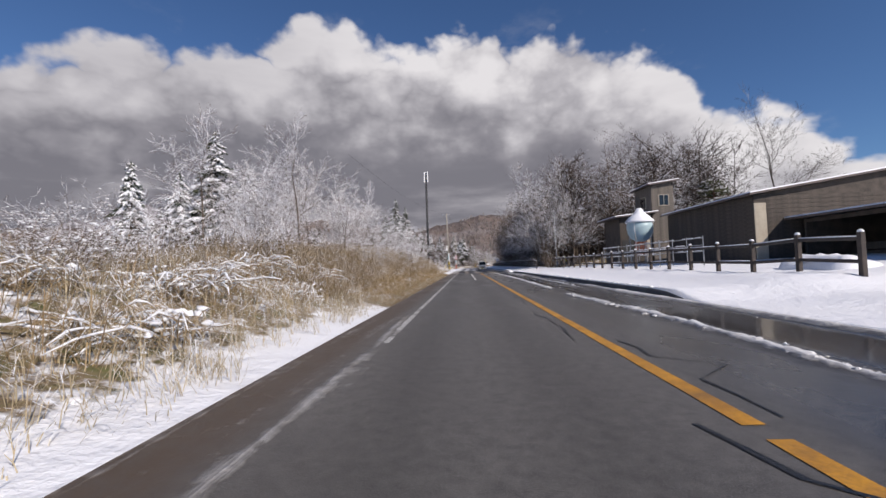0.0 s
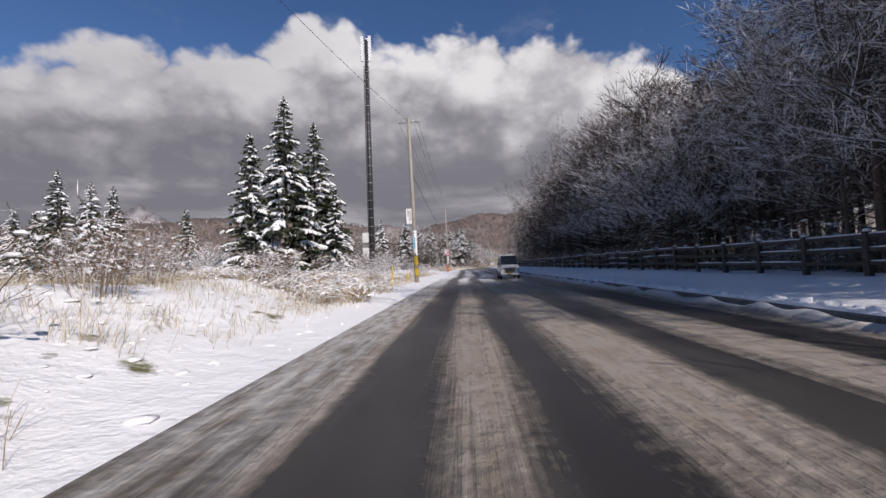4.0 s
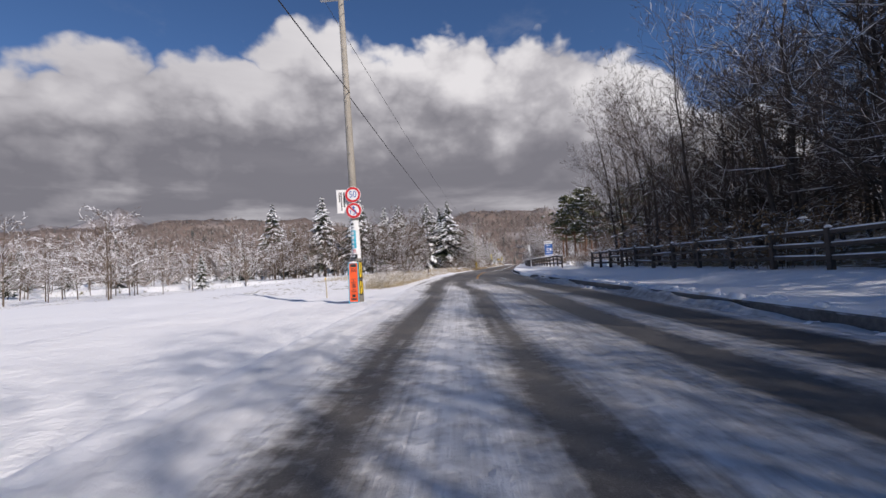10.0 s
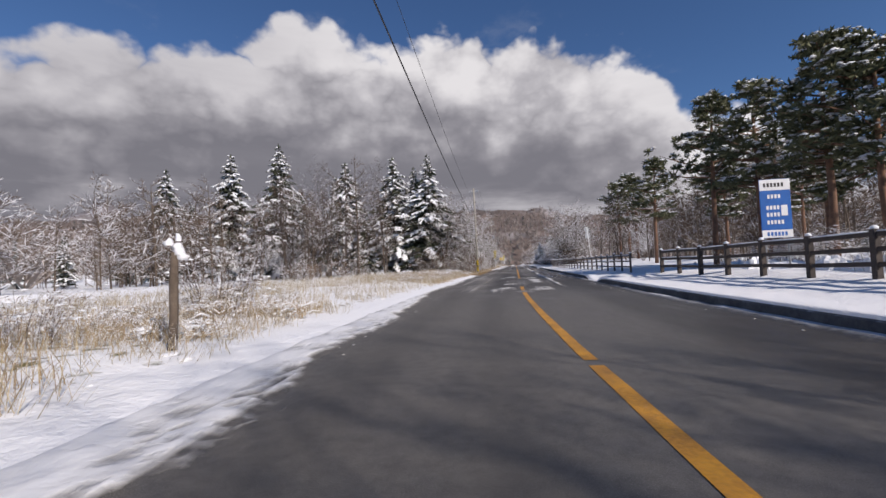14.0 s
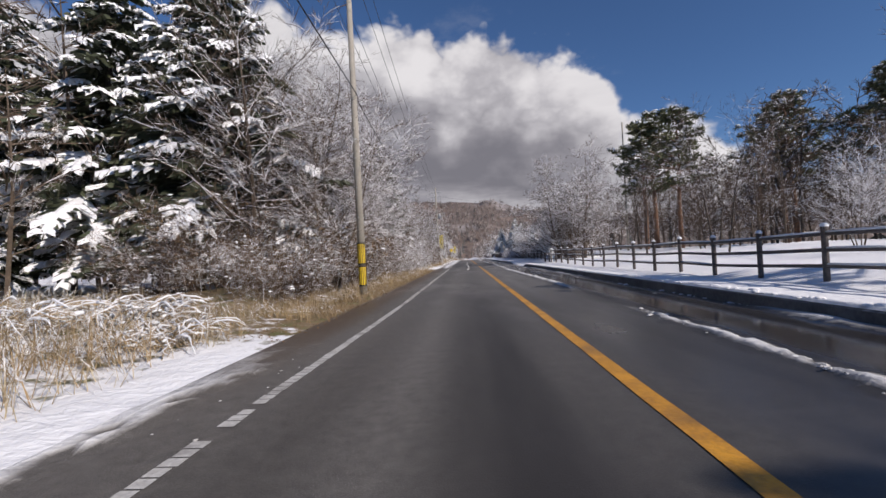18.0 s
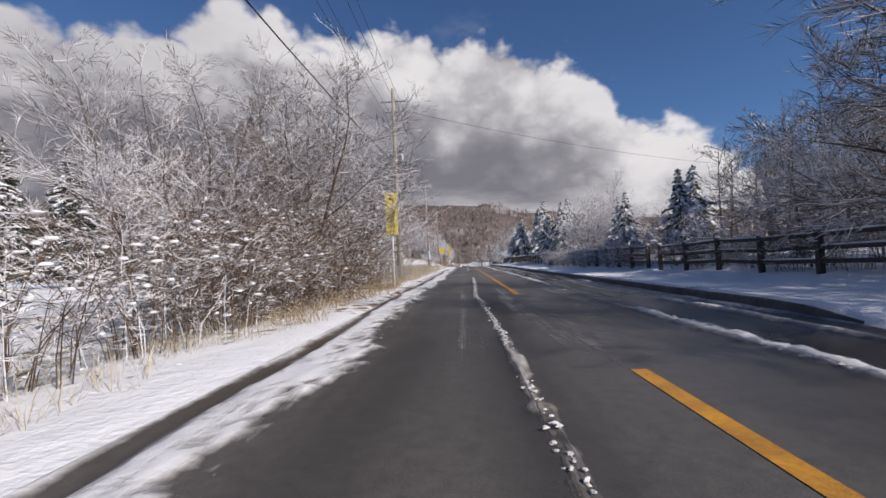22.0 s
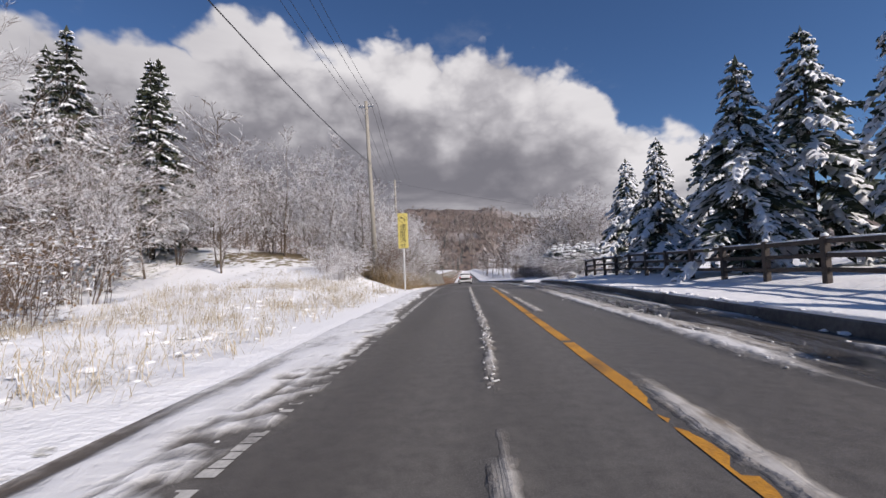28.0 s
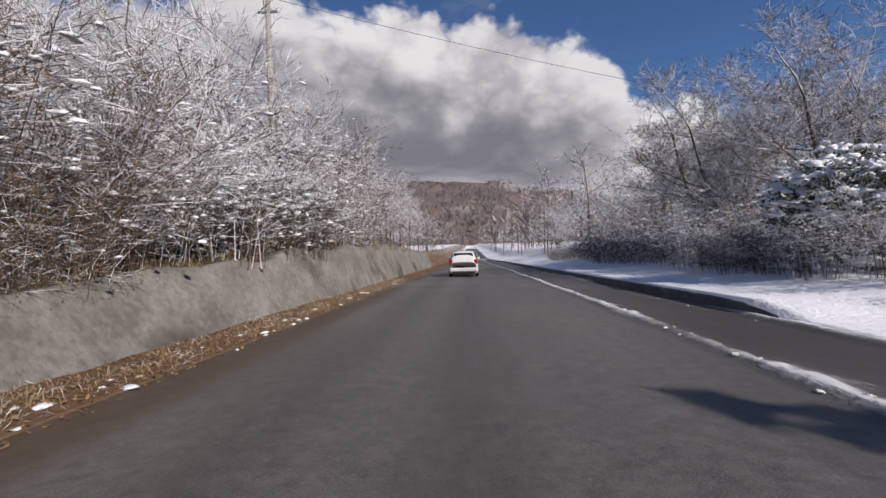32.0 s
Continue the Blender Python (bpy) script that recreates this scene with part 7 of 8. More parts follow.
P5 = utility_pole(311.3, -5.0, 12.0, "concrete utility pole with two crossarms", ((0.4, 1.5), (0.9, 1.0)), lean=-1.0, ads=(1.5, 2.7))
P6 = utility_pole(342.6, -5.4, 11.4, "concrete utility pole among roadside growth", ((0.35, 0.9),), lean=-1.5)
P7 = utility_pole(368.0, -8.0, 10.5, "concrete utility pole among snowy trees", ((0.3, 1.5), (1.0, 0.9)))
P0 = utility_pole(268.5, 22.8, 18.0, "tall slim steel pole behind pines", (), r=0.14)


def wire(a, b, sag, r=0.010):
    g = Geo()
    n = 12
    pts = [a.lerp(b, i / n) - Vector((0, 0, 4 * sag * (i / n) * (1 - i / n))) for i in range(n + 1)]
    g.tube(pts, r, 5)
    solid("overhead_wire", g, M["cable"], "thin black overhead wire between poles", "wire", group="overhead wires")


def tip(pole, x, down, h):
    return pole.matrix_basis @ Vector((x, 0, h - down))


spans = [(P1, 12.0, P2, 12.0, 0.9), (P2, 12.0, P3, 10.8, 1.4), (P3, 10.8, P4, 11.8, 1.1), (P4, 11.8, P5, 12.0, 0.6), (P5, 12.0, P6, 11.4, 0.6), (P6, 11.4, P7, 10.5, 0.5)]
for pa, ha, pb, hb, sag in spans:
    for x in (-0.7, -0.35, 0.35, 0.7):
        if pa is P2 and x in (-0.35, 0.35, 0.7):
            continue
        wire(tip(pa, x, 0.2, ha), tip(pb, x, 0.25, hb), sag)
    wire(tip(pa, 0.12, 4.2, ha), tip(pb, 0.12, 4.0, hb), sag * 1.2, 0.017)
wire(tip(P4, 0.5, 0.3, 11.8), spot(296, 34, 9), 0.8)
wire(tip(P7, 0.5, 0.5, 10.5), spot(376, 26, 8), 0.5)
far_pole = spot(44, -12, 13)
wire(far_pole, tip(P1, 0, 0.2, 12.0), 1.2)

# mobile-phone mast behind the first pole
mz = ground_z(98.0, -8.8)
mast = thing("antenna_mast", "dark steel monopole mast with a white panel antenna", "antenna mast", place(98.0, -8.8, mz))
g = Geo()
g.tube([Vector((0, 0, -0.3)), Vector((0, 0, 10)), Vector((0, 0, 22.5))], [0.24, 0.20, 0.14], 16)
part("shaft", g, M["black"], mast, shade_smooth=True)
for x in (-0.30, -0.26, 0.27):
    g = Geo()
    g.tube([Vector((x, -0.05, 0.2)), Vector((x * 0.8, -0.05, 20))], 0.028, 6)
    part("cable", g, M["cable"], mast)
for i in range(24):
    g = Geo()
    g.lathe([(0.255 - i * 0.003, 0), (0.262 - i * 0.003, 0.02), (0.255 - i * 0.003, 0.04)], 14, Matrix.Translation((0, 0, 1.0 + i * 0.8)))
    part("cable_clamp", g, M["galv"], mast)
for x in (-0.36, 0.36, 0.0):
    g = Geo()
    g.box((x, -0.1 if x else 0.3, 21.6), (0.28, 0.16, 2.4), bev=0.03)
    part("panel_antenna", g, M["white_paint"], mast, "tall white panel antenna")
for z, w in ((2.6, 0.75), (4.0, 0.7)):
    g = Geo()
    g.box((-0.55, 0, z), (0.55, 0.45, w + 0.2), bev=0.02)
    part("equipment_box", g, M["white_paint"], mast, "pale grey equipment box")
g = Geo()
g.box((-0.35, 0, 3.3), (0.8, 0.3, 0.08))
g.box((-0.35, 0, 2.0), (0.9, 0.3, 0.08))
part("bracket", g, M["galv"], mast)
g = Geo()
for z in (1.7, 1.8):
    g.tube([Vector((-0.9, -0.2, z)), Vector((0.5, -0.2, z))], 0.03, 6)
part("bracket", g, M["galv"], mast)

# thin lamp pole by the drive
lp = thing("lamp_post", "thin pale steel lamp post with a small arm", "lamp post", place(57.2, 11.4, ground_z(57.2, 11.4)) @ Matrix.Rotation(radians(-1.5), 4, "Y"))
g = Geo()
g.tube([Vector((0, 0, -0.3)), Vector((0, 0, 7.6))], [0.065, 0.045], 10)
part("post", g, M["galv"], lp, shade_smooth=True)
g = Geo()
g.tube([Vector((0, 0, 7.5)), Vector((0.7, 0, 7.7)), Vector((1.6, 0, 7.75))], 0.022, 6)
part("arm", g, M["galv"], lp)
g = Geo()
g.box((0, -0.1, 3.6), (0.16, 0.14, 0.14), bev=0.02)
part("lamp", g, M["white_paint"], lp)
bl = thing("banner", "small yellow banner on a leaning stick", "banner", place(58.5, 13.0, ground_z(58.5, 13)) @ Matrix.Rotation(radians(-14), 4, "Y"))
g = Geo()
g.tube([Vector((0, 0, -0.1)), Vector((0, 0, 1.9))], 0.02, 6)
part("stick", g, M["galv"], bl)
g = Geo()
g.box((0.07, 0, 1.45), (0.13, 0.01, 0.7), bev=0.003)
part("cloth", g, M["band_yellow"], bl)


# ---- signs ----
def slow_sign(s, o, turn, post, label):
    """Tall pale yellow board on a white post: slow down."""
    z0 = ground_z(s, o)
    sg = thing("warning_sign", label, "sign", place(s, o, z0, turn))
    g = Geo()
    g.tube([Vector((0, 0, -0.3)), Vector((0, 0, post + 2.0))], 0.042, 12)
    part("post", g, M["white_paint"], sg, "white steel post", shade_smooth=True)
    g = Geo()
    g.box((0, -0.06, post + 0.97), (0.56, 0.02, 1.94), bev=0.008)
    b = part("board", g, M["sign_yellow"], sg, "pale yellow board")
    for i, ch in enumerate("速度落せ"):
        lettering(ch, 0.37, M["ink"], b, Matrix.Translation((0, -0.074, post + 1.15 - i * 0.345)) @ UPRIGHT)
    g = Geo()
    y = -0.073
    zt = post + 1.55
    pts = [(0.10, -0.06), (0.10, 0.06), (0.04, 0.12), (-0.04, 0.13)]
    for (xa, za), (xb, zb) in zip(pts, pts[1:]):
        d = Vector((xb - xa, 0, zb - za)).normalized()
        n = Vector((-d.z, 0, d.x)) * 0.022
        a, c = Vector((xa, y, zt + za)), Vector((xb, y, zt + zb))
        g.add([a - n, a + n, c + n, c - n], [(0, 1, 2, 3)])
    g.add([Vector((-0.02, y, zt + 0.20)), Vector((-0.02, y, zt + 0.06)), Vector((-0.15, y, zt + 0.13))], [(0, 1, 2)])
    part("bend_arrow", g, M["ink"], b, "black bent arrow")
    g = Geo()
    dm = [Vector((0.25 * math.cos(q * 1.5708), y, zt + 0.09 + 0.25 * math.sin(q * 1.5708))) for q in range(5)]
    for a, c in zip(dm, dm[1:]):
        n = Vector((-(c - a).z, 0, (c - a).x)).normalized() * 0.006
        g.add([a - n, a + n, c + n, c - n], [(0, 1, 2, 3)])
    part("diamond_outline", g, M["ink"], b, "thin black diamond outline")
    for z in (post + 0.4, post + 1.5):
        g = Geo()
        g.box((0, -0.03, z), (0.5, 0.03, 0.05))
        part("bracket", g, M["galv"], sg)
    return sg


slow_sign(270.8, -3.35, -3, 2.45, "tall pale yellow slow-down sign on a white post")
slow_sign(339.6, -3.2, -4, 2.35, "tall pale yellow slow-down sign on a white post by the bank")

rs = thing("warning_sign", "yellow diamond warning sign on a white post in dry grass", "sign", place(312.5, -3.3, ground_z(312.5, -3.3)))
g = Geo()
g.tube([Vector((0, 0, -0.3)), Vector((0, 0, 3.05))], 0.038, 10)
part("post", g, M["white_paint"], rs, shade_smooth=True)
g = Geo()
g.box((0, 0, 0), (0.62, 0.018, 0.62), bev=0.008)
b = part("board", g, M["band_yellow"], rs, "yellow diamond board")
b.matrix_basis = Matrix.Translation((0, -0.05, 2.75)) @ Matrix.Rotation(radians(45), 4, "Y")
g = Geo()
g.box((0, -0.062, 2.77), (0.22, 0.004, 0.06))
g.add([Vector((0.05, -0.063, 2.84)), Vector((0.05, -0.063, 2.70)), Vector((0.19, -0.063, 2.77))], [(0, 1, 2)])
part("symbol", g, M["ink"], rs)

tw = thing("traffic_sign", "two round signs seen from behind on a leaning post", "sign", place(211.5, 8.7, ground_z(211.5, 8.7)) @ Matrix.Rotation(radians(-5), 4, "Y") @ Matrix.Rotation(radians(28), 4, "Z"))
g = Geo()
g.tube([Vector((0, 0, -0.3)), Vector((0, 0, 4.0))], 0.035, 10)
part("post", g, M["white_paint"], tw, shade_smooth=True)
for z in (3.1, 3.7):
    g = Geo()
    g.lathe([(0.29, -0.01), (0.30, 0.0), (0.29, 0.01)], 32, Matrix.Translation((0.0, 0.05, z)) @ UPRIGHT)
    part("disc", g, M["galv"], tw, "grey back of a round sign")

mk = thing("marker_board", "small white board on a short post at the fence end", "marker", place(246.6, 7.9, ground_z(246.6, 7.9)))
g = Geo()
g.tube([Vector((0, 0, -0.2)), Vector((0, 0, 1.25))], 0.03, 8)
part("post", g, M["white_paint"], mk)
g = Geo()
g.box((0, -0.04, 1.05), (0.24, 0.02, 0.42), bev=0.006)
part("board", g, M["white_paint"], mk)

gp = thing("gate_post", "leaning white post with a slack rope", "post", place(254.2, 9.3, ground_z(254.2, 9.3)) @ Matrix.Rotation(radians(-6), 4, "Y"))
g = Geo()
g.tube([Vector((0, 0, -0.2)), Vector((0, 0, 1.55))], [0.045, 0.03], 8)
part("post", g, M["white_paint"], gp)
g = Geo()
g.tube([Vector((0, 0, 1.0)), Vector((0.6, 0, 0.75)), Vector((1.6, -0.2, 0.5))], 0.012, 5)
part("rope", g, M["white_paint"], gp)

bs = thing("direction_board", "blue and white advertising board behind the fence", "sign", place(184.8, 10.5, ground_z(184.8, 10.5)) @ Matrix.Diagonal((0.74, 1, 1, 1)))
for x in (-0.5, 0.5):
    g = Geo()
    g.tube([Vector((x, 0.05, -0.3)), Vector((x, 0.05, 3.0))], 0.04, 8)
    part("post", g, M["galv"], bs)
g = Geo()
g.box((0, 0, 2.15), (1.35, 0.04, 2.1), bev=0.01)
b = part("board", g, M["blue"], bs, "blue board")
g = Geo()
flat(g, -0.67, 0.67, 2.80, 3.19, -0.0225)
part("header", g, M["white_paint"], b, "white header strip")
g = Geo()
flat(g, -0.67, 0.67, 1.11, 1.38, -0.0225)
part("footer", g, M["white_paint"], b, "white footer strip")
for z, x0, x1, mt in ((2.99, -0.5, 0.45, "ink"), (2.58, -0.35, 0.3, "white_paint"), (2.18, -0.42, 0.12, "white_paint"), (1.93, -0.42, 0.12, "white_paint"), (1.66, -0.42, 0.35, "white_paint"), (1.24, -0.45, 0.40, "blue")):
    x = x0
    while x < x1 - 0.05:
        g = Geo()
        flat(g, x, x + 0.10, z - 0.07, z + 0.07, -0.0255)
        part("writing_bar", g, M[mt], b)
        x += 0.155
g = Geo()
flat(g, 0.22, 0.50, 1.88, 2.26, -0.0245)
part("picture_field", g, M["white_paint"], b, "white square")


# ---- old post beside the bend ----
op = thing("old_post", "leaning weathered post with snow clinging to its top", "post", place(174.0, -4.3, ground_z(174.0, -4.3)) @ Matrix.Rotation(radians(3), 4, "Y"))
g = Geo()
g.tube([Vector((0, 0, -0.3)), Vector((0.02, 0, 0.5)), Vector((-0.02, 0.02, 1.0)), Vector((0, 0, 1.45))], [0.075, 0.06, 0.065, 0.05], 9)
part("post", g, M["bark"], op, shade_smooth=True)
g = Geo()
rp = random.Random(2)
for q in range(5):
    g.blob((rp.uniform(-0.07, 0.07), rp.uniform(-0.07, 0.07), 1.36 + 0.07 * q), 0.10 - 0.012 * q, 0.09 - 0.01 * q, 0.09, rp, 0.35, rp.uniform(0, 3))
tagged(part("snow_cap", g, M["snow"], op, "clinging white snow", shade_smooth=True), kind="stuff")


# ---- barn yard ----
def boards(geo_parent, x0, x1, z0, z1, y, mat, rowh=0.28, axis="x", thick=0.03, label=""):
    """A wall clad with horizontal boards, each a piece."""
    n = max(1, round((z1 - z0) / rowh))
    h = (z1 - z0) / n
    g = Geo()
    if axis == "x":
        g.box(((x0 + x1) / 2, y, 0), (x1 - x0, thick, h * 0.94))
    else:
        g.box((y, (x0 + x1) / 2, 0), (thick, x1 - x0, h * 0.94))
    me = g.mesh("board", mat)
    for i in range(n):
        b = part("board", me, None, geo_parent)
        b.matrix_basis = Matrix.Translation((0, 0, z0 + (i + 0.5) * h)) @ Matrix.Rotation(radians(0.6 * (-1) ** i), 4, "X" if axis == "x" else "Y")


def shed(name, label, s, o, w, d, h_front, h_back, wall="wood_wall", over=0.6, open_front=False, base=None):
    """A mono-pitch building: local x away from the road, y along it; front is the road side (x = 0)."""
    z = ground_z(s, o) if base is None else base
    b = thing(name, label, "barn", place(s, o, z))
    t = 0.14
    g = Geo()
    if not open_front:
        g.box((t / 2, d / 2, h_front / 2 - 0.2), (t, d, h_front + 0.4))
        part("wall", g, M[wall], b)
    else:
        for y in np.linspace(0.1, d - 0.1, 5):
            g = Geo()
            g.box((0.1, y, h_front / 2 - 0.2), (0.16, 0.16, h_front + 0.4), bev=0.01)
            part("post", g, M["wood_dark"], b)
        g = Geo()
        g.box((0.1, d / 2, h_front - 0.15), (0.14, d, 0.24))
        part("beam", g, M["wood_dark"], b)
    g = Geo()
    g.box((w - t / 2, d / 2, h_back / 2 - 0.2), (t, d, h_back + 0.4))
    part("wall", g, M["wood_dark"], b)
    for y in (t / 2, d - t / 2):
        g = Geo()
        x0, x1 = t, w - t
        vs = []
        for yy in (y - t / 2, y + t / 2):
            vs += [Vector((x0, yy, -0.4)), Vector((x1, yy, -0.4)), Vector((x1, yy, h_back)), Vector((x0, yy, h_front))]
        g.add(vs, [(0, 1, 2, 3), (7, 6, 5, 4), (0, 4, 5, 1), (1, 5, 6, 2), (2, 6, 7, 3), (3, 7, 4, 0)])
        part("wall", g, M[wall], b)
    slope = (h_back - h_front) / w
    g = Geo()
    vs = []
    for zz in (0.03, 0.16):
        for x, y in ((-over, -over), (w + over, -over), (w + over, d + over), (-over, d + over)):
            vs.append(Vector((x, y, h_front + slope * x + zz)))
    g.add(vs, [(3, 2, 1, 0), (4, 5, 6, 7), (0, 1, 5, 4), (1, 2, 6, 5), (2, 3, 7, 6), (3, 0, 4, 7)])
    r = part("roof", g, M["roof"], b, "brown metal roof")
    g = Geo()
    vs = []
    for zz, e in ((0.164, 0.05), (0.25, 0.12)):
        for x, y in ((-over + e, -over + e), (w + over - e, -over + e), (w + over - e, d + over - e), (-over + e, d + over - e)):
            vs.append(Vector((x, y, h_front + slope * x + zz)))
    g.add(vs, [(3, 2, 1, 0), (4, 5, 6, 7), (0, 1, 5, 4), (1, 2, 6, 5), (2, 3, 7, 6), (3, 0, 4, 7)])
    part("roof_snow", g, M["snow"], r, "white snow on the roof")
    return b


def window_on(b, x, y0, y1, z0, z1, axis="x"):
    """A framed window standing proud of a wall."""
    g = Geo()
    if axis == "x":
        g.box((x - 0.02, (y0 + y1) / 2, (z0 + z1) / 2), (0.05, y1 - y0 + 0.12, z1 - z0 + 0.12))
    else:
        g.box(((y0 + y1) / 2, x - 0.02, (z0 + z1) / 2), (y1 - y0 + 0.12, 0.05, z1 - z0 + 0.12))
    w = part("window", g, M["plaster"], b, "pale window frame")
    for k in range(2):
        a, c = y0 + (y1 - y0) * k / 2 + 0.02, y0 + (y1 - y0) * (k + 1) / 2 - 0.02
        g = Geo()
        if axis == "x":
            g.box((x - 0.047, (a + c) / 2, (z0 + z1) / 2), (0.01, c - a, z1 - z0))
        else:
            g.box(((a + c) / 2, x - 0.047, (z0 + z1) / 2), (c - a, 0.01, z1 - z0))
        part("pane", g, M["glass"], w)


tower = shed("barn_tower", "tall weathered grey board tower with a mono-pitch roof", 48.6, 20.0, 2.3, 4.4, 8.3, 8.6, over=0.55)
boards(tower, -0.02, 2.32, 0.0, 8.2, -0.02, M["wood_wall"])
boards(tower, 0.0, 4.4, 0.0, 8.2, -0.02, M["wood_wall"], axis="y")
window_on(tower, -0.04, 0.75, 1.75, 6.1, 7.2, "y")
window_on(tower, -0.04, 1.4, 2.8, 6.0, 7.2, "x")
wing = shed("barn_wing", "low dark barn wing with deep eaves and red slats", 48.4, 16.4, 3.2, 5.0, 5.0, 5.3, wall="wood_dark", over=0.75)
boards(wing, 0.0, 3.2, 2.6, 4.9, -0.02, M["wood_dark"])
boards(wing, 0.0, 5.0, 3.0, 4.9, -0.02, M["wood_dark"], axis="y")
# Black panel on the wall stands for the dark inside of an open door.
g = Geo()
g.box((0.8, -0.03, 1.5), (1.2, 0.05, 2.2))
part("entrance_shade", g, M["black"], wing, "black panel for the shaded barn entrance")
for i in range(8):
    g = Geo()
    g.box((1.55 + i * 0.16, -0.05, 2.0), (0.08, 0.05, 2.0))
    part("slat", g, M["rust_red"], wing, "red-brown upright slat")
g = Geo()
g.box((2.1, -0.02, 2.0), (1.3, 0.03, 2.0))
part("panel", g, M["black"], wing)
g = Geo()
g.box((2.95, -0.03, 1.6), (0.3, 0.05, 1.9))
part("panel", g, M["plaster"], wing)
barn = shed("barn", "long dark board barn with a snowy roof", 30.5, 18.8, 9.0, 12.0, 4.3, 5.6, wall="wood_dark", over=0.5)
boards(barn, 0.0, 12.0, 0.2, 4.2, -0.02, M["wood_dark"], axis="y")
boards(barn, 0.0, 9.0, 0.2, 4.2, -0.02, M["wood_dark"])
g = Geo()
g.box((0.35, -0.06, 1.85), (0.75, 0.06, 3.8))
part("panel", g, M["plaster"], barn, "beige corner panel")
stable = shed("stable", "open-fronted dark stable under a long metal roof", 8.0, 21.5, 9.0, 22.0, 2.95, 3.6, wall="wood_dark", over=0.9, open_front=True)
boards(stable, 0.2, 22.0, 0.0, 1.3, 3.2, M["wood_wall"], axis="y")
g = Geo()
g.box((0.4, 9.0, 2.4), (0.08, 9.0, 0.08))
part("rail", g, M["galv"], stable)

# silo-like tank with a conical snow-covered lid, on legs
tz = ground_z(43.3, 16.5)
tank = thing("feed_tank", "pale blue round tank on legs with a snow-covered cone lid", "tank", place(43.6, 16.6, tz) @ Matrix.Diagonal((0.78, 0.78, 0.95, 1)))
g = Geo()
g.lathe([(0.55, 2.3), (1.05, 2.6), (1.42, 3.1), (1.55, 3.7), (1.5, 4.25)], 24)
part("body", g, M["tank"], tank, shade_smooth=True)
g = Geo()
g.lathe([(1.66, 4.22), (1.70, 4.30), (1.62, 4.42), (1.15, 4.85), (0.55, 5.28), (0.42, 5.55), (0.25, 5.72)], 24)
part("lid", g, M["snow"], tank, "white snow-covered cone lid", shade_smooth=True)
for k in range(4):
    a = radians(45 + 90 * k)
    g = Geo()
    g.tube([Vector((1.15 * math.cos(a), 1.15 * math.sin(a), -0.3)), Vector((1.38 * math.cos(a), 1.38 * math.sin(a), 3.2))], 0.06, 8)
    part("leg", g, M["galv"], tank)
    g = Geo()
    g.tube([Vector((1.58 * math.cos(a), 1.58 * math.sin(a), 4.25)), Vector((1.52 * math.cos(a), 1.52 * math.sin(a), 3.3)), Vector((1.12 * math.cos(a), 1.12 * math.sin(a), 2.6))], 0.035, 6)
    part("rib", g, M["white_paint"], tank)
# yard rails with snow
for s0, s1, o in ((29, 41, 14.6), (32, 44, 13.2)):
    yard = thing("yard_rail", "steel yard rail carrying lumps of snow", "rail", place(s0, o, ground_z(s0, o)))
    n = int((s1 - s0) / 2)
    for i in range(n + 1):
        g = Geo()
        g.tube([Vector((0, i * 2.0, -0.3)), Vector((0, i * 2.0, 1.9))], 0.03, 6)
        part("post", g, M["galv"], yard)
    for z in (0.9, 1.3, 1.75):
        g = Geo()
        g.tube([Vector((0, 0, z)), Vector((0, n * 2.0, z))], 0.025, 6)
        r = part("rail", g, M["galv"], yard)
        g = Geo()
        y = 0.2
        while y < n * 2.0 - 0.6:
            ln = rt.uniform(0.3, 1.4)
            if rt.random() < 0.75:
                g.blob((0, y + ln / 2, z + 0.03), 0.05, ln / 2, 0.05, rt, 0.25)
            y += ln
        tagged(part("rail_snow", g, M["snow"], r, "lumps of white snow", shade_smooth=True), kind="stuff")

# ---- retaining wall ----
wall = thing("retaining_wall", "stained grey sprayed-concrete slope below a thicket", "wall", kind="structure")
s = 347.5
while s < 393:
    e = s + 4.5
    g = Geo()
    n, m = 10, 6
    for i in range(n + 1):
        ss = s + (e - s) * i / n
        h = wall_height(ss) * (1 + 0.22 * noise.noise(Vector((ss * 0.55, 0, 2.0)))) + 0.06
        for j in range(m + 2):
            f = min(1.0, j / (m - 1)) if j < m else 1.0
            back = (0, 0.16, 0.45)[max(0, j - m + 1)]
            lump = 0.07 * noise.fractal(Vector((ss * 0.9, f * 1.6, 4.0)), 0.8, 2.1, 4)
            g.v.append(spot(ss, -3.60 - 0.62 * f - back - lump, -0.12 + (h + 0.12) * f - (0.05 if j > m else 0)))
    w = m + 2
    for i in range(n):
        g.f += [(i * w + j, i * w + j + 1, (i + 1) * w + j + 1, (i + 1) * w + j) for j in range(w - 1)]
    part("panel", g, M["concrete"], wall, shade_smooth=True)
    s = e

rock = Geo()
n, m = 26, 6
for i in range(n + 1):
    ss = 29.5 + 12.5 * i / n
    h = 0.95 * math.sin(math.pi * (0.06 + 0.88 * i / n)) ** 0.6 * (1 + 0.3 * noise.noise(Vector((ss * 0.8, 3.0, 1.0))))
    for j in range(m + 1):
        f = j / m
        lump = 0.22 * noise.fractal(Vector((ss * 0.7, f * 1.3, 8.0)), 0.8, 2.1, 4)
        rock.v.append(spot(ss, -3.95 - 0.75 * f - 0.35 * max(0, f - 0.8) - lump, -0.05 + (h + 0.1) * f))
for i in range(n):
    rock.f += [(i * (m + 1) + j, i * (m + 1) + j + 1, (i + 1) * (m + 1) + j + 1, (i + 1) * (m + 1) + j) for j in range(m)]
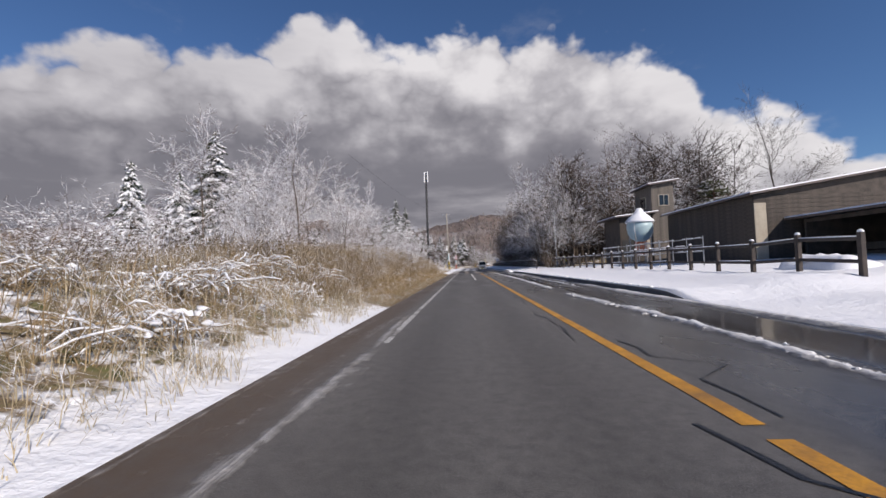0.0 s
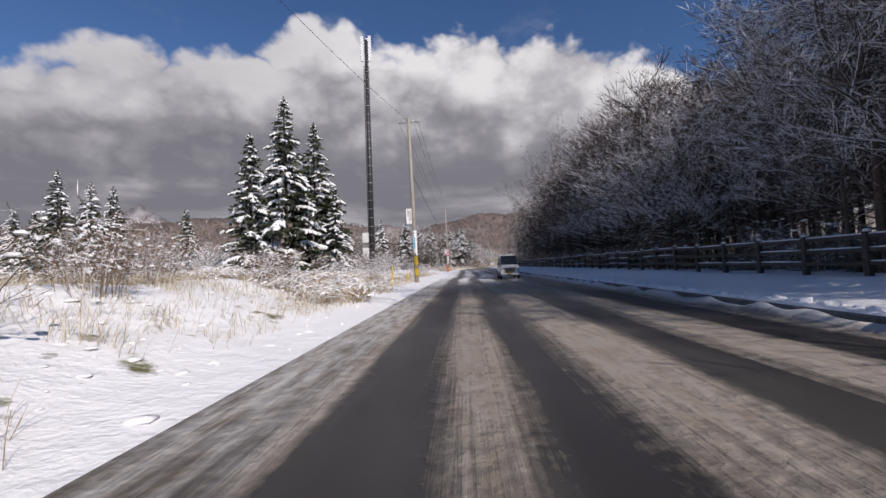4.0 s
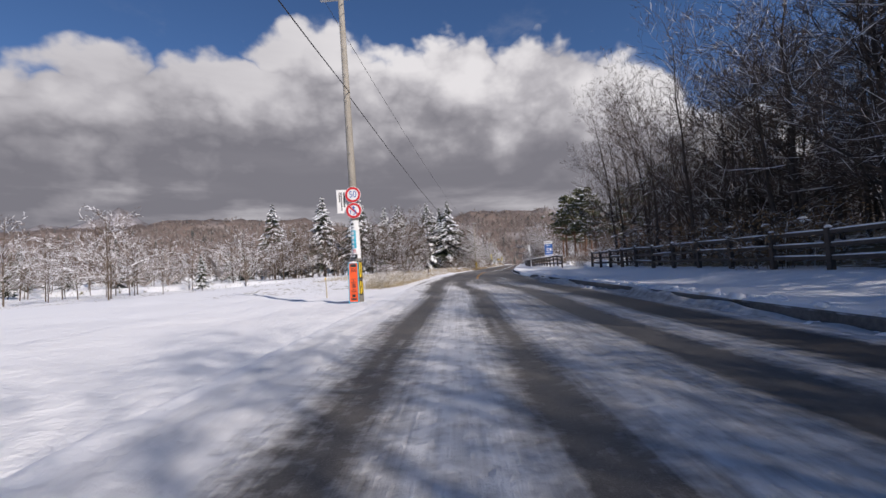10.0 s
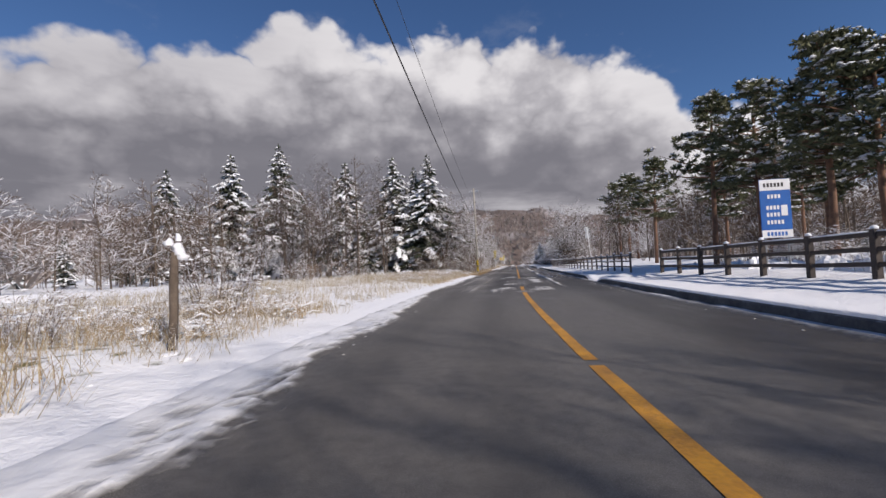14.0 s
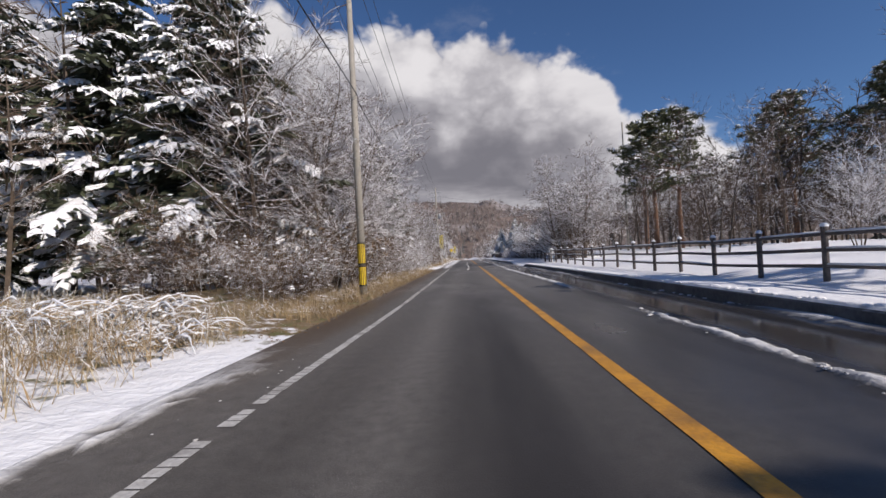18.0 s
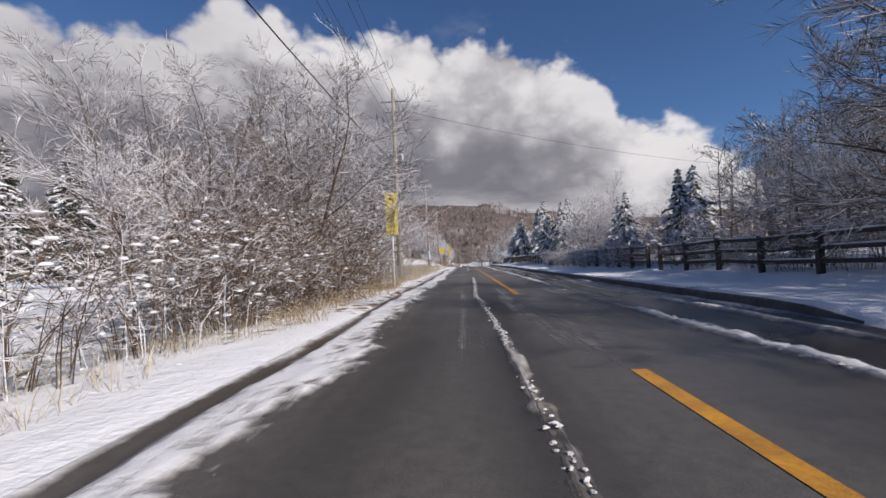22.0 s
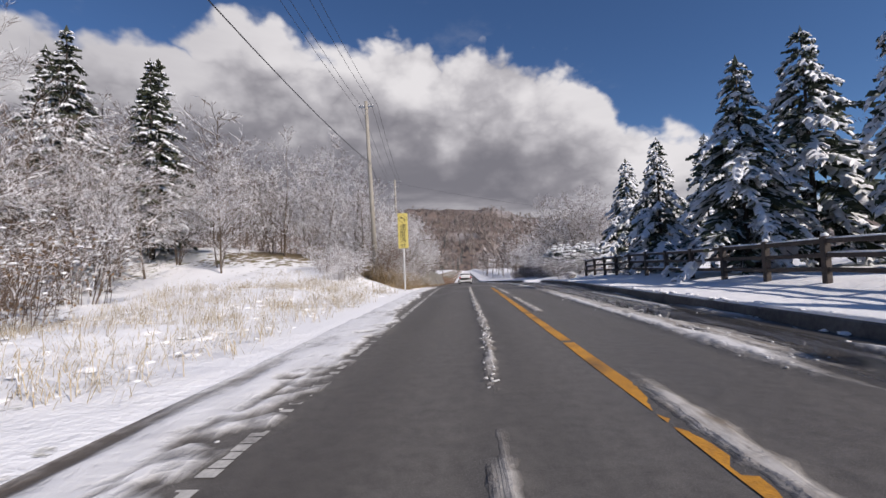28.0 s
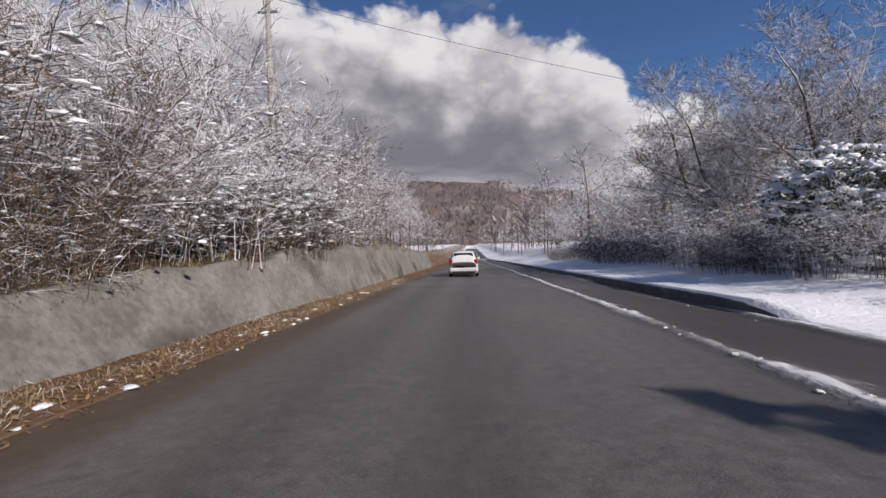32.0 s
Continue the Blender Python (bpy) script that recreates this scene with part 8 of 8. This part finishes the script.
solid("rock_ledge", rock, M["stone_brown"], "bare grey-brown rock face under overhanging dead grass", "rock", kind="structure", shade_smooth=True)

# small dry-stone wall and hut on the other side
sw = thing("stone_wall", "rough field-stone bank half covered by snow", "stone wall", place(356.5, 10.0, ground_z(356.5, 10.0), 90))
rs2 = random.Random(5)
for row in range(2):
    x = -0.2 + 0.25 * (row % 2)
    while x < 11.0:
        w = rs2.uniform(0.35, 0.6)
        g = Geo()
        g.box((0, 0, 0), (w * 0.95, 0.5, 0.27), bev=0.07)
        st = part("stone", g, M["stone"], sw)
        st.matrix_basis = Matrix.Translation((x + w / 2, rs2.uniform(-0.05, 0.05) - 0.22 * row, 0.02 + row * 0.25)) @ Matrix.Rotation(rs2.uniform(-0.12, 0.12), 4, "Y")
        x += w
g = Geo()
for k in range(60):
    q = k % 2
    g.blob((rs2.uniform(0, 11), -0.22 * q - 0.03, 0.18 + q * 0.25), rs2.uniform(0.25, 0.6), 0.34, 0.16, rs2, 0.3)
tagged(part("snow_cover", g, M["snow"], sw, "white snow on top", shade_smooth=True), kind="stuff")
hut = shed("hut", "small ochre-walled hut with a flat snow-edged roof", 368, 24.8, 3.0, 5.4, 2.5, 2.3, wall="plaster", over=0.9)

# ploughed snow
def heap_mesh(rng, r, h):
    """One rough mound: a lumpy dome of many facets."""
    g = Geo()
    n, m = 22, 7
    sd = rng.uniform(0, 50)
    for i in range(m):
        f = i / m
        for j in range(n):
            a = 2 * math.pi * j / n
            q = r * math.cos(f * 1.5708)
            w = noise.fractal(Vector((math.cos(a) * 1.6, math.sin(a) * 1.6, f * 2.0 + sd)), 0.8, 2.1, 4)
            g.v.append(Vector((q * math.cos(a) * (1 + 0.45 * w), q * math.sin(a) * (1 + 0.45 * w), h * math.sin(f * 1.5708) * (1 + 0.5 * w) - (0.25 if i == 0 else 0))))
    g.v.append(Vector((0, 0, h)))
    for i in range(m - 1):
        g.f += [(i * n + j, i * n + (j + 1) % n, i * n + n + (j + 1) % n, i * n + n + j) for j in range(n)]
    g.f += [((m - 1) * n + j, (m - 1) * n + (j + 1) % n, m * n) for j in range(n)]
    return g


rh = random.Random(9)
for i in range(30):
    s, o = rh.uniform(166, 194), rh.uniform(10.9, 14.5)
    solid("snow_mound", heap_mesh(rh, rh.uniform(0.3, 0.75), rh.uniform(0.2, 0.5)), M["snow"], "mound of ploughed white snow behind the fence", "snow mound", place(s, o, ground_z(s, o)), group="snow mounds")
for s, o, k in ((19, 14, 1.6), (13, 12.5, 1.2), (10, 14, 1.4)):
    solid("snow_mound", heap_mesh(rh, 1.5, 0.32 * k), M["snow"], "broad snow mound by the barn drive", "snow mound", place(s, o, ground_z(s, o)), group="snow mounds", shade_smooth=True)


# ---- vehicles ----
def loft(rows):
    """A car body from cross-sections: y, sill, belt, roof, half width, half width of the roof."""
    g = Geo()
    k = 0
    for y, lo, belt, roof, w, wr in rows:
        side = [(w * 0.90, lo), (w * 0.985, lo + 0.07), (w, lo + 0.30 * (belt - lo)), (w * 0.995, lo + 0.7 * (belt - lo)), (w * 0.965, belt), (wr * 1.0, roof - 0.10 * (roof - belt) - 0.01), (wr * 0.93, roof - 0.012), (wr * 0.5, roof + 0.012)]
        ring = [(x, z) for x, z in side] + [(-x, z) for x, z in reversed(side)]
        k = len(ring)
        g.v += [Vector((x, y, z)) for x, z in ring]
    for i in range(len(rows) - 1):
        for j in range(k):
            q = (j + 1) % k
            g.f.append((i * k + j, i * k + q, (i + 1) * k + q, (i + 1) * k + j))
    g.f += [tuple(range(k)), tuple((len(rows) - 1) * k + j for j in range(k - 1, -1, -1))]
    return g


def prism(pts, off):
    """A thin panel from its outline, thickened along off."""
    g = Geo()
    n = len(pts)
    o = Vector(off)
    g.add([Vector(p) for p in pts] + [Vector(p) + o for p in pts], [tuple(range(n)), tuple(range(2 * n - 1, n - 1, -1))] + [(i, n + i, n + (i + 1) % n, (i + 1) % n) for i in range(n)])
    return g


def wheel(parent, x, y, r, w):
    sd = 1 if x > 0 else -1
    m = Matrix.Translation((x, y, r)) @ Matrix.Rotation(radians(90 * sd), 4, "Y")
    g = Geo()
    g.lathe([(r * 0.62, -w / 2), (r * 0.93, -w / 2), (r, -w * 0.32), (r, w * 0.32), (r * 0.93, w / 2), (r * 0.62, w / 2)], 28, m)
    t = part("wheel", g, M["tyre"], parent, "black rubber tyre", shade_smooth=False)
    g = Geo()
    g.lathe([(r * 0.64, w * 0.40), (r * 0.60, w * 0.50), (r * 0.56, w * 0.42)], 24, m)
    g.lathe([(r * 0.16, w * 0.36), (r * 0.15, w * 0.50), (r * 0.08, w * 0.52)], 12, m)
    for k in range(7):
        a = 2 * math.pi * k / 7
        q = m @ Matrix.Rotation(a, 4, "Z")
        g.box((r * 0.36, 0, w * 0.45), (r * 0.48, r * 0.13, 0.02), q)
    part("rim", g, M["rim"], t, "silver spoked rim")


van = thing("van", "small silver-white delivery van on the oncoming lane", "van", place(94.0, 3.05, 0.0, 180))
W = 0.735
body = loft([(-1.70, 0.46, 0.98, 1.74, 0.69, 0.58), (-1.66, 0.30, 1.0, 1.84, 0.725, 0.62), (-1.3, 0.27, 1.0, 1.885, W, 0.64), (-0.2, 0.27, 1.0, 1.895, W, 0.645), (0.55, 0.27, 0.99, 1.875, W, 0.635),
             (0.82, 0.27, 0.98, 1.79, W, 0.62), (1.42, 0.27, 0.96, 1.10, W, 0.655), (1.60, 0.28, 0.88, 0.96, 0.725, 0.62), (1.69, 0.32, 0.72, 0.84, 0.70, 0.56)])
part("body", body, M["car_silver"], van, "silver-white painted body", shade_smooth=True)
for sd in (-1, 1):
    def sx(z, sd=sd):
        return sd * (W * 0.965 + (0.64 - W * 0.965) * max(0, (z - 1.0)) / 0.80 + 0.012)
    for nm, pts in (("rear_side_window", [(-1.48, 1.06), (-0.18, 1.06), (-0.18, 1.66), (-1.42, 1.66)]), ("front_side_window", [(-0.06, 1.05), (1.14, 1.03), (1.10, 1.10), (0.66, 1.62), (0.60, 1.66), (-0.06, 1.66)])):
        part(nm, prism([(sx(z), y, z) for y, z in (pts if sd < 0 else pts[::-1])], (-sd * 0.02, 0, 0)), M["glass"], van, "dark glass")
    part("door_seam", prism([(sd * (W + 0.002), y, z) for y, z in ((-0.13, 0.35), (-0.115, 0.35), (-0.115, 1.0), (-0.13, 1.0))], (-sd * 0.02, 0, 0)), M["black"], van)
    part("waist_seam", prism([(sd * (W + 0.001), y, z) for y, z in ((-1.6, 0.78), (1.38, 0.74), (1.38, 0.748), (-1.6, 0.788))], (-sd * 0.02, 0, 0)), M["black"], van)
    for y in (-0.30, 0.06):
        g = Geo()
        g.box((sd * (W + 0.012), y, 0.90), (0.03, 0.16, 0.05), bev=0.01)
        part("door_handle", g, M["black"], van, "dark door handle")
    g = Geo()
    g.box((sd * (W + 0.10), 1.02, 1.14), (0.16, 0.10, 0.20), bev=0.03)
    part("mirror", g, M["black"], van, "black door mirror")
    g = Geo()
    g.add([Vector((sd * 0.44, 1.70, 0.76)), Vector((sd * 0.70, 1.64, 0.78)), Vector((sd * 0.70, 1.66, 0.60)), Vector((sd * 0.46, 1.72, 0.60)),
           Vector((sd * 0.44, 1.60, 0.76)), Vector((sd * 0.71, 1.50, 0.78)), Vector((sd * 0.715, 1.50, 0.60)), Vector((sd * 0.46, 1.60, 0.60))],
          [(0, 1, 2, 3), (0, 4, 5, 1), (1, 5, 6, 2), (2, 6, 7, 3), (3, 7, 4, 0), (7, 6, 5, 4)])
    part("headlight", g, M["lamp_glass"], van, "clear headlight")
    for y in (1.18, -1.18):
        # Flat black disc on the body side stands in for the shaded wheel recess.
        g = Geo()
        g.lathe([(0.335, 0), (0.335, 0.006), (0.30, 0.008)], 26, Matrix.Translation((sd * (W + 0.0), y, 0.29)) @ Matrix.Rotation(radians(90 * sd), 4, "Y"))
        part("arch_shade_disc", g, M["black"], van)
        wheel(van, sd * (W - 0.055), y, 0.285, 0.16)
part("windscreen", prism([(-0.60, 0.80, 1.80), (0.60, 0.80, 1.80), (0.665, 1.425, 1.105), (-0.665, 1.425, 1.105)], (0, 0.012, 0.016)), M["glass"], van, "dark windscreen")
for k, z in enumerate((0.53, 0.61, 0.69)):
    g = Geo()
    g.box((0, 1.70, z), (0.74 - 0.05 * k, 0.035, 0.05), bev=0.01)
    part("grille_bar", g, M["black"], van, "black grille slot")
g = Geo()
g.box((0, 1.68, 0.38), (1.36, 0.10, 0.16), bev=0.03)
part("bumper", g, M["car_silver"], van)
g = Geo()
g.box((0.05, 1.735, 0.40), (0.33, 0.012, 0.165), bev=0.004)
pl = part("number_plate", g, M["plate"], van, "yellow number plate")
g = Geo()
g.box((0.05, 1.743, 0.385), (0.24, 0.003, 0.06))
part("plate_bar", g, M["ink"], pl)
for x in (-0.3, 0.25):
    g = Geo()
    g.tube([Vector((x, 1.43, 1.12)), Vector((x + 0.35, 1.28, 1.29))], 0.012, 5)
    part("wiper", g, M["black"], van)

car = thing("car", "white estate car driving ahead in the lane", "car", place(376.5, 0.15, 0.0, 0))
W = 0.85
body = loft([(-2.18, 0.42, 0.80, 0.90, 0.74, 0.60), (-2.12, 0.28, 0.93, 1.02, 0.82, 0.66), (-1.98, 0.24, 0.96, 1.18, W, 0.66), (-1.62, 0.22, 0.96, 1.47, W, 0.60), (-0.6, 0.22, 0.95, 1.53, W, 0.62), (0.3, 0.22, 0.94, 1.48, W, 0.60),
             (1.15, 0.22, 0.92, 1.02, W, 0.68), (1.9, 0.24, 0.80, 0.86, 0.80, 0.62), (2.15, 0.34, 0.66, 0.72, 0.70, 0.5)])
part("body", body, M["car_white"], car, "white painted body", shade_smooth=True)
part("rear_window", prism([(-0.62, -2.035, 1.06), (0.62, -2.035, 1.06), (0.53, -1.70, 1.42), (-0.53, -1.70, 1.42)], (0, -0.012, 0.016)), M["glass"], car, "dark rear window")
for sd in (-1, 1):
    part("side_window", prism([(sd * (0.80 - 0.30 * (z - 1.0)), y, z) for y, z in ((-1.7, 1.02), (0.9, 1.0), (0.35, 1.36), (-1.5, 1.38))][::sd], (-sd * 0.03, 0, 0)), M["glass"], car, "dark glass")
    g = Geo()
    g.box((sd * 0.72, -2.09, 0.92), (0.20, 0.16, 0.30), bev=0.04)
    part("tail_light", g, M["tail_red"], car, "red tail light")
    g = Geo()
    g.box((sd * (W + 0.08), 0.75, 1.02), (0.18, 0.10, 0.14), bev=0.03)
    part("mirror", g, M["car_white"], car, "white door mirror")
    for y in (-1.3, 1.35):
        # Same flat disc: the dark arch recess is coloured on, not cut.
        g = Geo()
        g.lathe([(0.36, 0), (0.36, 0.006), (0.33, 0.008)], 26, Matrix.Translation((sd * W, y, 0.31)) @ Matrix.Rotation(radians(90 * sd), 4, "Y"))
        part("arch_shade_disc", g, M["black"], car)
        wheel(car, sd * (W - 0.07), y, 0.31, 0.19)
g = Geo()
g.box((0, -2.16, 0.48), (1.62, 0.14, 0.24), bev=0.05)
part("bumper", g, M["car_white"], car)
g = Geo()
g.box((0, -2.17, 0.31), (1.3, 0.08, 0.12), bev=0.03)
part("lower_bumper", g, M["black"], car)
g = Geo()
g.box((0, -2.155, 0.76), (0.34, 0.02, 0.17), bev=0.004)
pl = part("number_plate", g, M["plate_white"], car, "white number plate")
g = Geo()
g.box((0, -2.167, 0.745), (0.24, 0.003, 0.06))
part("plate_bar", g, M["ink"], pl)
g = Geo()
g.tube([Vector((0.0, -2.07, 1.06)), Vector((0.38, -2.0, 1.14))], 0.012, 5)
part("wiper", g, M["black"], car)


# ---- dead grass, snow clods, leaf litter ----
def grass(name, zones, material, label, seed):
    """Tufts of bent blades, joined: too many to pick apart."""
    rg = np.random.RandomState(seed)
    base, tall, lean, wide = [], [], [], []
    for s0, s1, o0, o1, tufts, h, n, r in zones:
        for _ in range(tufts):
            s, o = rg.uniform(s0, s1), o1 + (o0 - o1) * rg.uniform(0, 1) ** 0.85
            c = spot(s, o)
            dirn = rg.normal(0, 1.1) if o < -4.6 else rg.uniform(0, 6.28)
            th = h * rg.uniform(0.6, 1.25)
            for k in range(int(n * 0.72)):
                a, q = rg.uniform(0, 6.28), r * math.sqrt(rg.uniform())
                dx, dy = q * math.cos(a), q * math.sin(a)
                base.append((c.x + dx, c.y + dy, c.z + ground_z(s + dy, o + dx) - 0.05))
                hh = th * rg.uniform(0.55, 1.15)
                tall.append(hh)
                la = dirn + rg.normal(0, 0.9)
                lm = hh * (0.25 + 1.5 * rg.uniform())
                lean.append((lm * math.cos(la), lm * math.sin(la)))
                wide.append(rg.uniform(0.0022, 0.0055) * (0.7 + 0.6 * h))
    base, tall, lean, wide = np.array(base), np.array(tall), np.array(lean), np.array(wide)
    n = len(base)
    side = np.stack([-lean[:, 1], lean[:, 0]], -1)
    side /= np.linalg.norm(side, axis=1)[:, None] + 1e-6
    v = np.zeros((n, 7, 3))
    for i, (f, zf, wf) in enumerate(((0.0, 0.0, 1.0), (0.28, 0.50, 0.9), (0.68, 0.86, 0.65))):
        for j, sg in enumerate((-1, 1)):
            v[:, 2 * i + j, :2] = base[:, :2] + lean * f + side * (wide * wf * sg)[:, None]
            v[:, 2 * i + j, 2] = base[:, 2] + tall * zf
    v[:, 6, :2] = base[:, :2] + lean * 1.15
    v[:, 6, 2] = base[:, 2] + tall * np.clip(1.0 - 0.42 * np.linalg.norm(lean, axis=1) / tall, 0.3, 1.0)
    v[:, 4:6, 2] -= (tall * 0.12 * np.linalg.norm(lean, axis=1) / tall)[:, None]
    off = (np.arange(n) * 7)[:, None]
    quads = np.concatenate([np.array([[0, 1, 3, 2]]) + off, np.array([[2, 3, 5, 4]]) + off]).tolist()
    tris = (np.array([[4, 5, 6]]) + off).tolist()
    me = bpy.data.meshes.new(name)
    me.from_pydata(v.reshape(-1, 3).tolist(), [], quads + tris)
    me.materials.append(material)
    me.update()
    return tagged(new(name, me), label, "grass", kind="stuff")


grass("dead_grass", [(270, 290, -3.7, -7.5, 300, 0.6, 28, 0.4), (195, 215, -3.7, -9, 420, 0.65, 28, 0.4), (170, 180, -4.2, -8, 120, 0.6, 26, 0.4), (-6, 18, -4.2, -15, 520, 0.85, 30, 0.45), (290, 318, -4.2, -8.0, 420, 0.85, 28, 0.4), (13, 62, -3.4, -5.0, 420, 0.45, 30, 0.35), (13, 62, -4.4, -8.5, 1300, 1.15, 36, 0.42), (18, 60, -5.5, -15, 1000, 1.25, 32, 0.5), (216, 246, -2.9, -5.2, 420, 0.45, 26, 0.35), (260, 272, -3.4, -6, 160, 0.6, 26, 0.35),
                     (341, 346, -3.1, -4.6, 160, 0.5, 28, 0.35), (345, 351, -3.05, -4.9, 340, 0.75, 30, 0.35), (342, 350.5, -3.8, -6.6, 760, 1.15, 34, 0.45), (347, 380, -4.4, -5.2, 260, 0.4, 22, 0.35), (347, 372, -2.8, -3.6, 520, 0.14, 22, 0.2), (14, 60, -2.75, -3.3, 420, 0.16, 18, 0.25)],
      M["grass"], "tan dead grass on the roadside bank", 1)
grass("pale_grass", [(-6, 16, -3.15, -4.6, 190, 0.38, 26, 0.35), (-8, 16, -3.5, -14, 620, 0.75, 30, 0.45), (64, 94, -4.0, -14, 800, 0.5, 28, 0.42), (96, 120, -4.8, -13, 520, 0.6, 28, 0.4), (152, 168, -3.4, -6.5, 200, 0.55, 28, 0.4), (152.5, 166, -3.7, -6.0, 340, 0.95, 30, 0.4), (168, 216, -3.6, -16, 1300, 0.6, 28, 0.42),
                     (245, 262, -3.6, -9, 170, 0.5, 26, 0.35), (272, 337, -3.5, -13, 1150, 0.55, 26, 0.4), (316, 340, -3.9, -10, 360, 0.35, 26, 0.45), (100, 150, 10.4, 13, 130, 0.4, 16, 0.3)],
      M["grass_pale"], "pale dead grass poking through snow", 2)


def clods(name, zones, label, seed, material="snow"):
    rg = random.Random(seed)
    g = Geo()
    for s0, s1, o0, o1, n, r0, r1, flatness in zones:
        for _ in range(n):
            s, o = rg.uniform(s0, s1), rg.uniform(o0, o1)
            z = ground_z(s, o) if not (-2.7 < o < 5.6) else 0.0
            p = spot(s, o, z)
            r = r0 + (r1 - r0) * rg.random() ** 2
            g.blob((p.x, p.y, p.z), r * rg.uniform(0.7, 1.4), r * rg.uniform(0.7, 1.4), r * flatness, rg, 0.4, rg.uniform(0, 3))
    return solid(name, g, M[material], label, "snow", kind="stuff", shade_smooth=True)


def ridge_clods(name, rows, label, seed):
    """Chunks of slush along the ridges that the wheels throw up."""
    rg = random.Random(seed)
    g = Geo()
    for s0, s1, o, half, n, r1 in rows:
        for _ in range(n):
            s = rg.uniform(s0, s1)
            q = np.array([s])
            wob = float((vnoise(q * 0.12, q * 0, 3) - 0.5)[0] * 0.35)
            there = float(np.clip((vnoise(q * 0.16, q * 0, 5) - 0.12) * 5, 0, 1)[0] if o > 2 else np.clip((vnoise(q * 0.3, q * 0, 6) - 0.06) * 6, 0, 1)[0])
            if rg.random() > there:
                continue
            p = spot(s, o - wob + half * rg.gauss(0, 0.5), 0.01 + 0.03 * rg.random())
            r = 0.012 + (r1 - 0.012) * rg.random() ** 2
            g.blob((p.x, p.y, p.z), r * rg.uniform(0.7, 1.5), r * rg.uniform(0.7, 1.5), r * 0.6, rg, 0.45, rg.uniform(0, 3))
    return solid(name, g, M["dirty_snow"], label, "snow", kind="stuff")


ridge_clods("slush_clods", [(-5, 60, 3.45, 0.13, 900, 0.06), (203, 360, 3.45, 0.13, 4600, 0.04), (35, 58, 0.30, 0.07, 400, 0.022), (244, 281, 0.30, 0.07, 1250, 0.025), (281, 306, 0.30, 0.05, 60, 0.014), (306, 342, 0.30, 0.07, 1200, 0.025), (320, 331, 3.75, 0.4, 260, 0.03)],
            "chunks of slush along the wheel ridges", 21)
clods("snow_clods", [(-5, 420, 5.1, 5.6, 700, 0.01, 0.05, 0.45), (152, 214, -1.6, -2.2, 300, 0.006, 0.03, 0.35), (253, 338, -1.55, -2.1, 380, 0.006, 0.03, 0.35)], "lumps of slush along the road edges", 23, "dirty_snow")
clods("snow_lumps", [(62, 96, -2.8, -9, 420, 0.03, 0.11, 0.35), (150, 214, -3.6, -14, 400, 0.03, 0.12, 0.4), (-5, 16, -3.6, -12, 160, 0.04, 0.13, 0.45), (16, 60, -4, -10, 100, 0.03, 0.10, 0.5),
                     (243, 338, -3.8, -13, 500, 0.03, 0.11, 0.4), (318, 341, -3.6, -10.5, 420, 0.05, 0.17, 0.35), (338, 372, -2.6, -3.2, 70, 0.02, 0.08, 0.35), (342, 347.5, -2.3, -3.2, 130, 0.04, 0.14, 0.4), (10, 360, 6.0, 10, 160, 0.02, 0.07, 0.3), (60, 157, 5.45, 6.0, 1100, 0.04, 0.15, 0.6), (15, 56, 5.55, 5.9, 240, 0.03, 0.09, 0.5), (203, 247, 5.5, 5.9, 260, 0.03, 0.09, 0.5), (262, 346, 5.5, 5.9, 420, 0.03, 0.10, 0.5)], "uneven lumps of fresh snow on the verge", 22)

rg = random.Random(31)
g = Geo()
for _ in range(13000):
    s = rg.uniform(346, 385) if rg.random() < 0.75 else rg.uniform(214, 243)
    o = -2.55 - 1.1 * rg.random() ** 0.7
    p = spot(s, o, (ground_z(s, o) if o < -2.72 else 0.0) + rg.uniform(0.008, 0.03))
    u = Vector((rg.uniform(-1, 1), rg.uniform(-1, 1), rg.uniform(-0.3, 0.5))).normalized() * rg.uniform(0.014, 0.036)
    w = u.cross(Vector((rg.uniform(-0.4, 0.4), rg.uniform(-0.4, 0.4), 1))).normalized() * rg.uniform(0.008, 0.02)
    k = len(g.v)
    g.v += [p - u, p + w, p + u, p - w]
    g.f.append((k, k + 1, k + 2, k + 3))
solid("leaf_litter", g, M["leaf"], "brown fallen leaves along the wall foot", "leaves", kind="stuff")
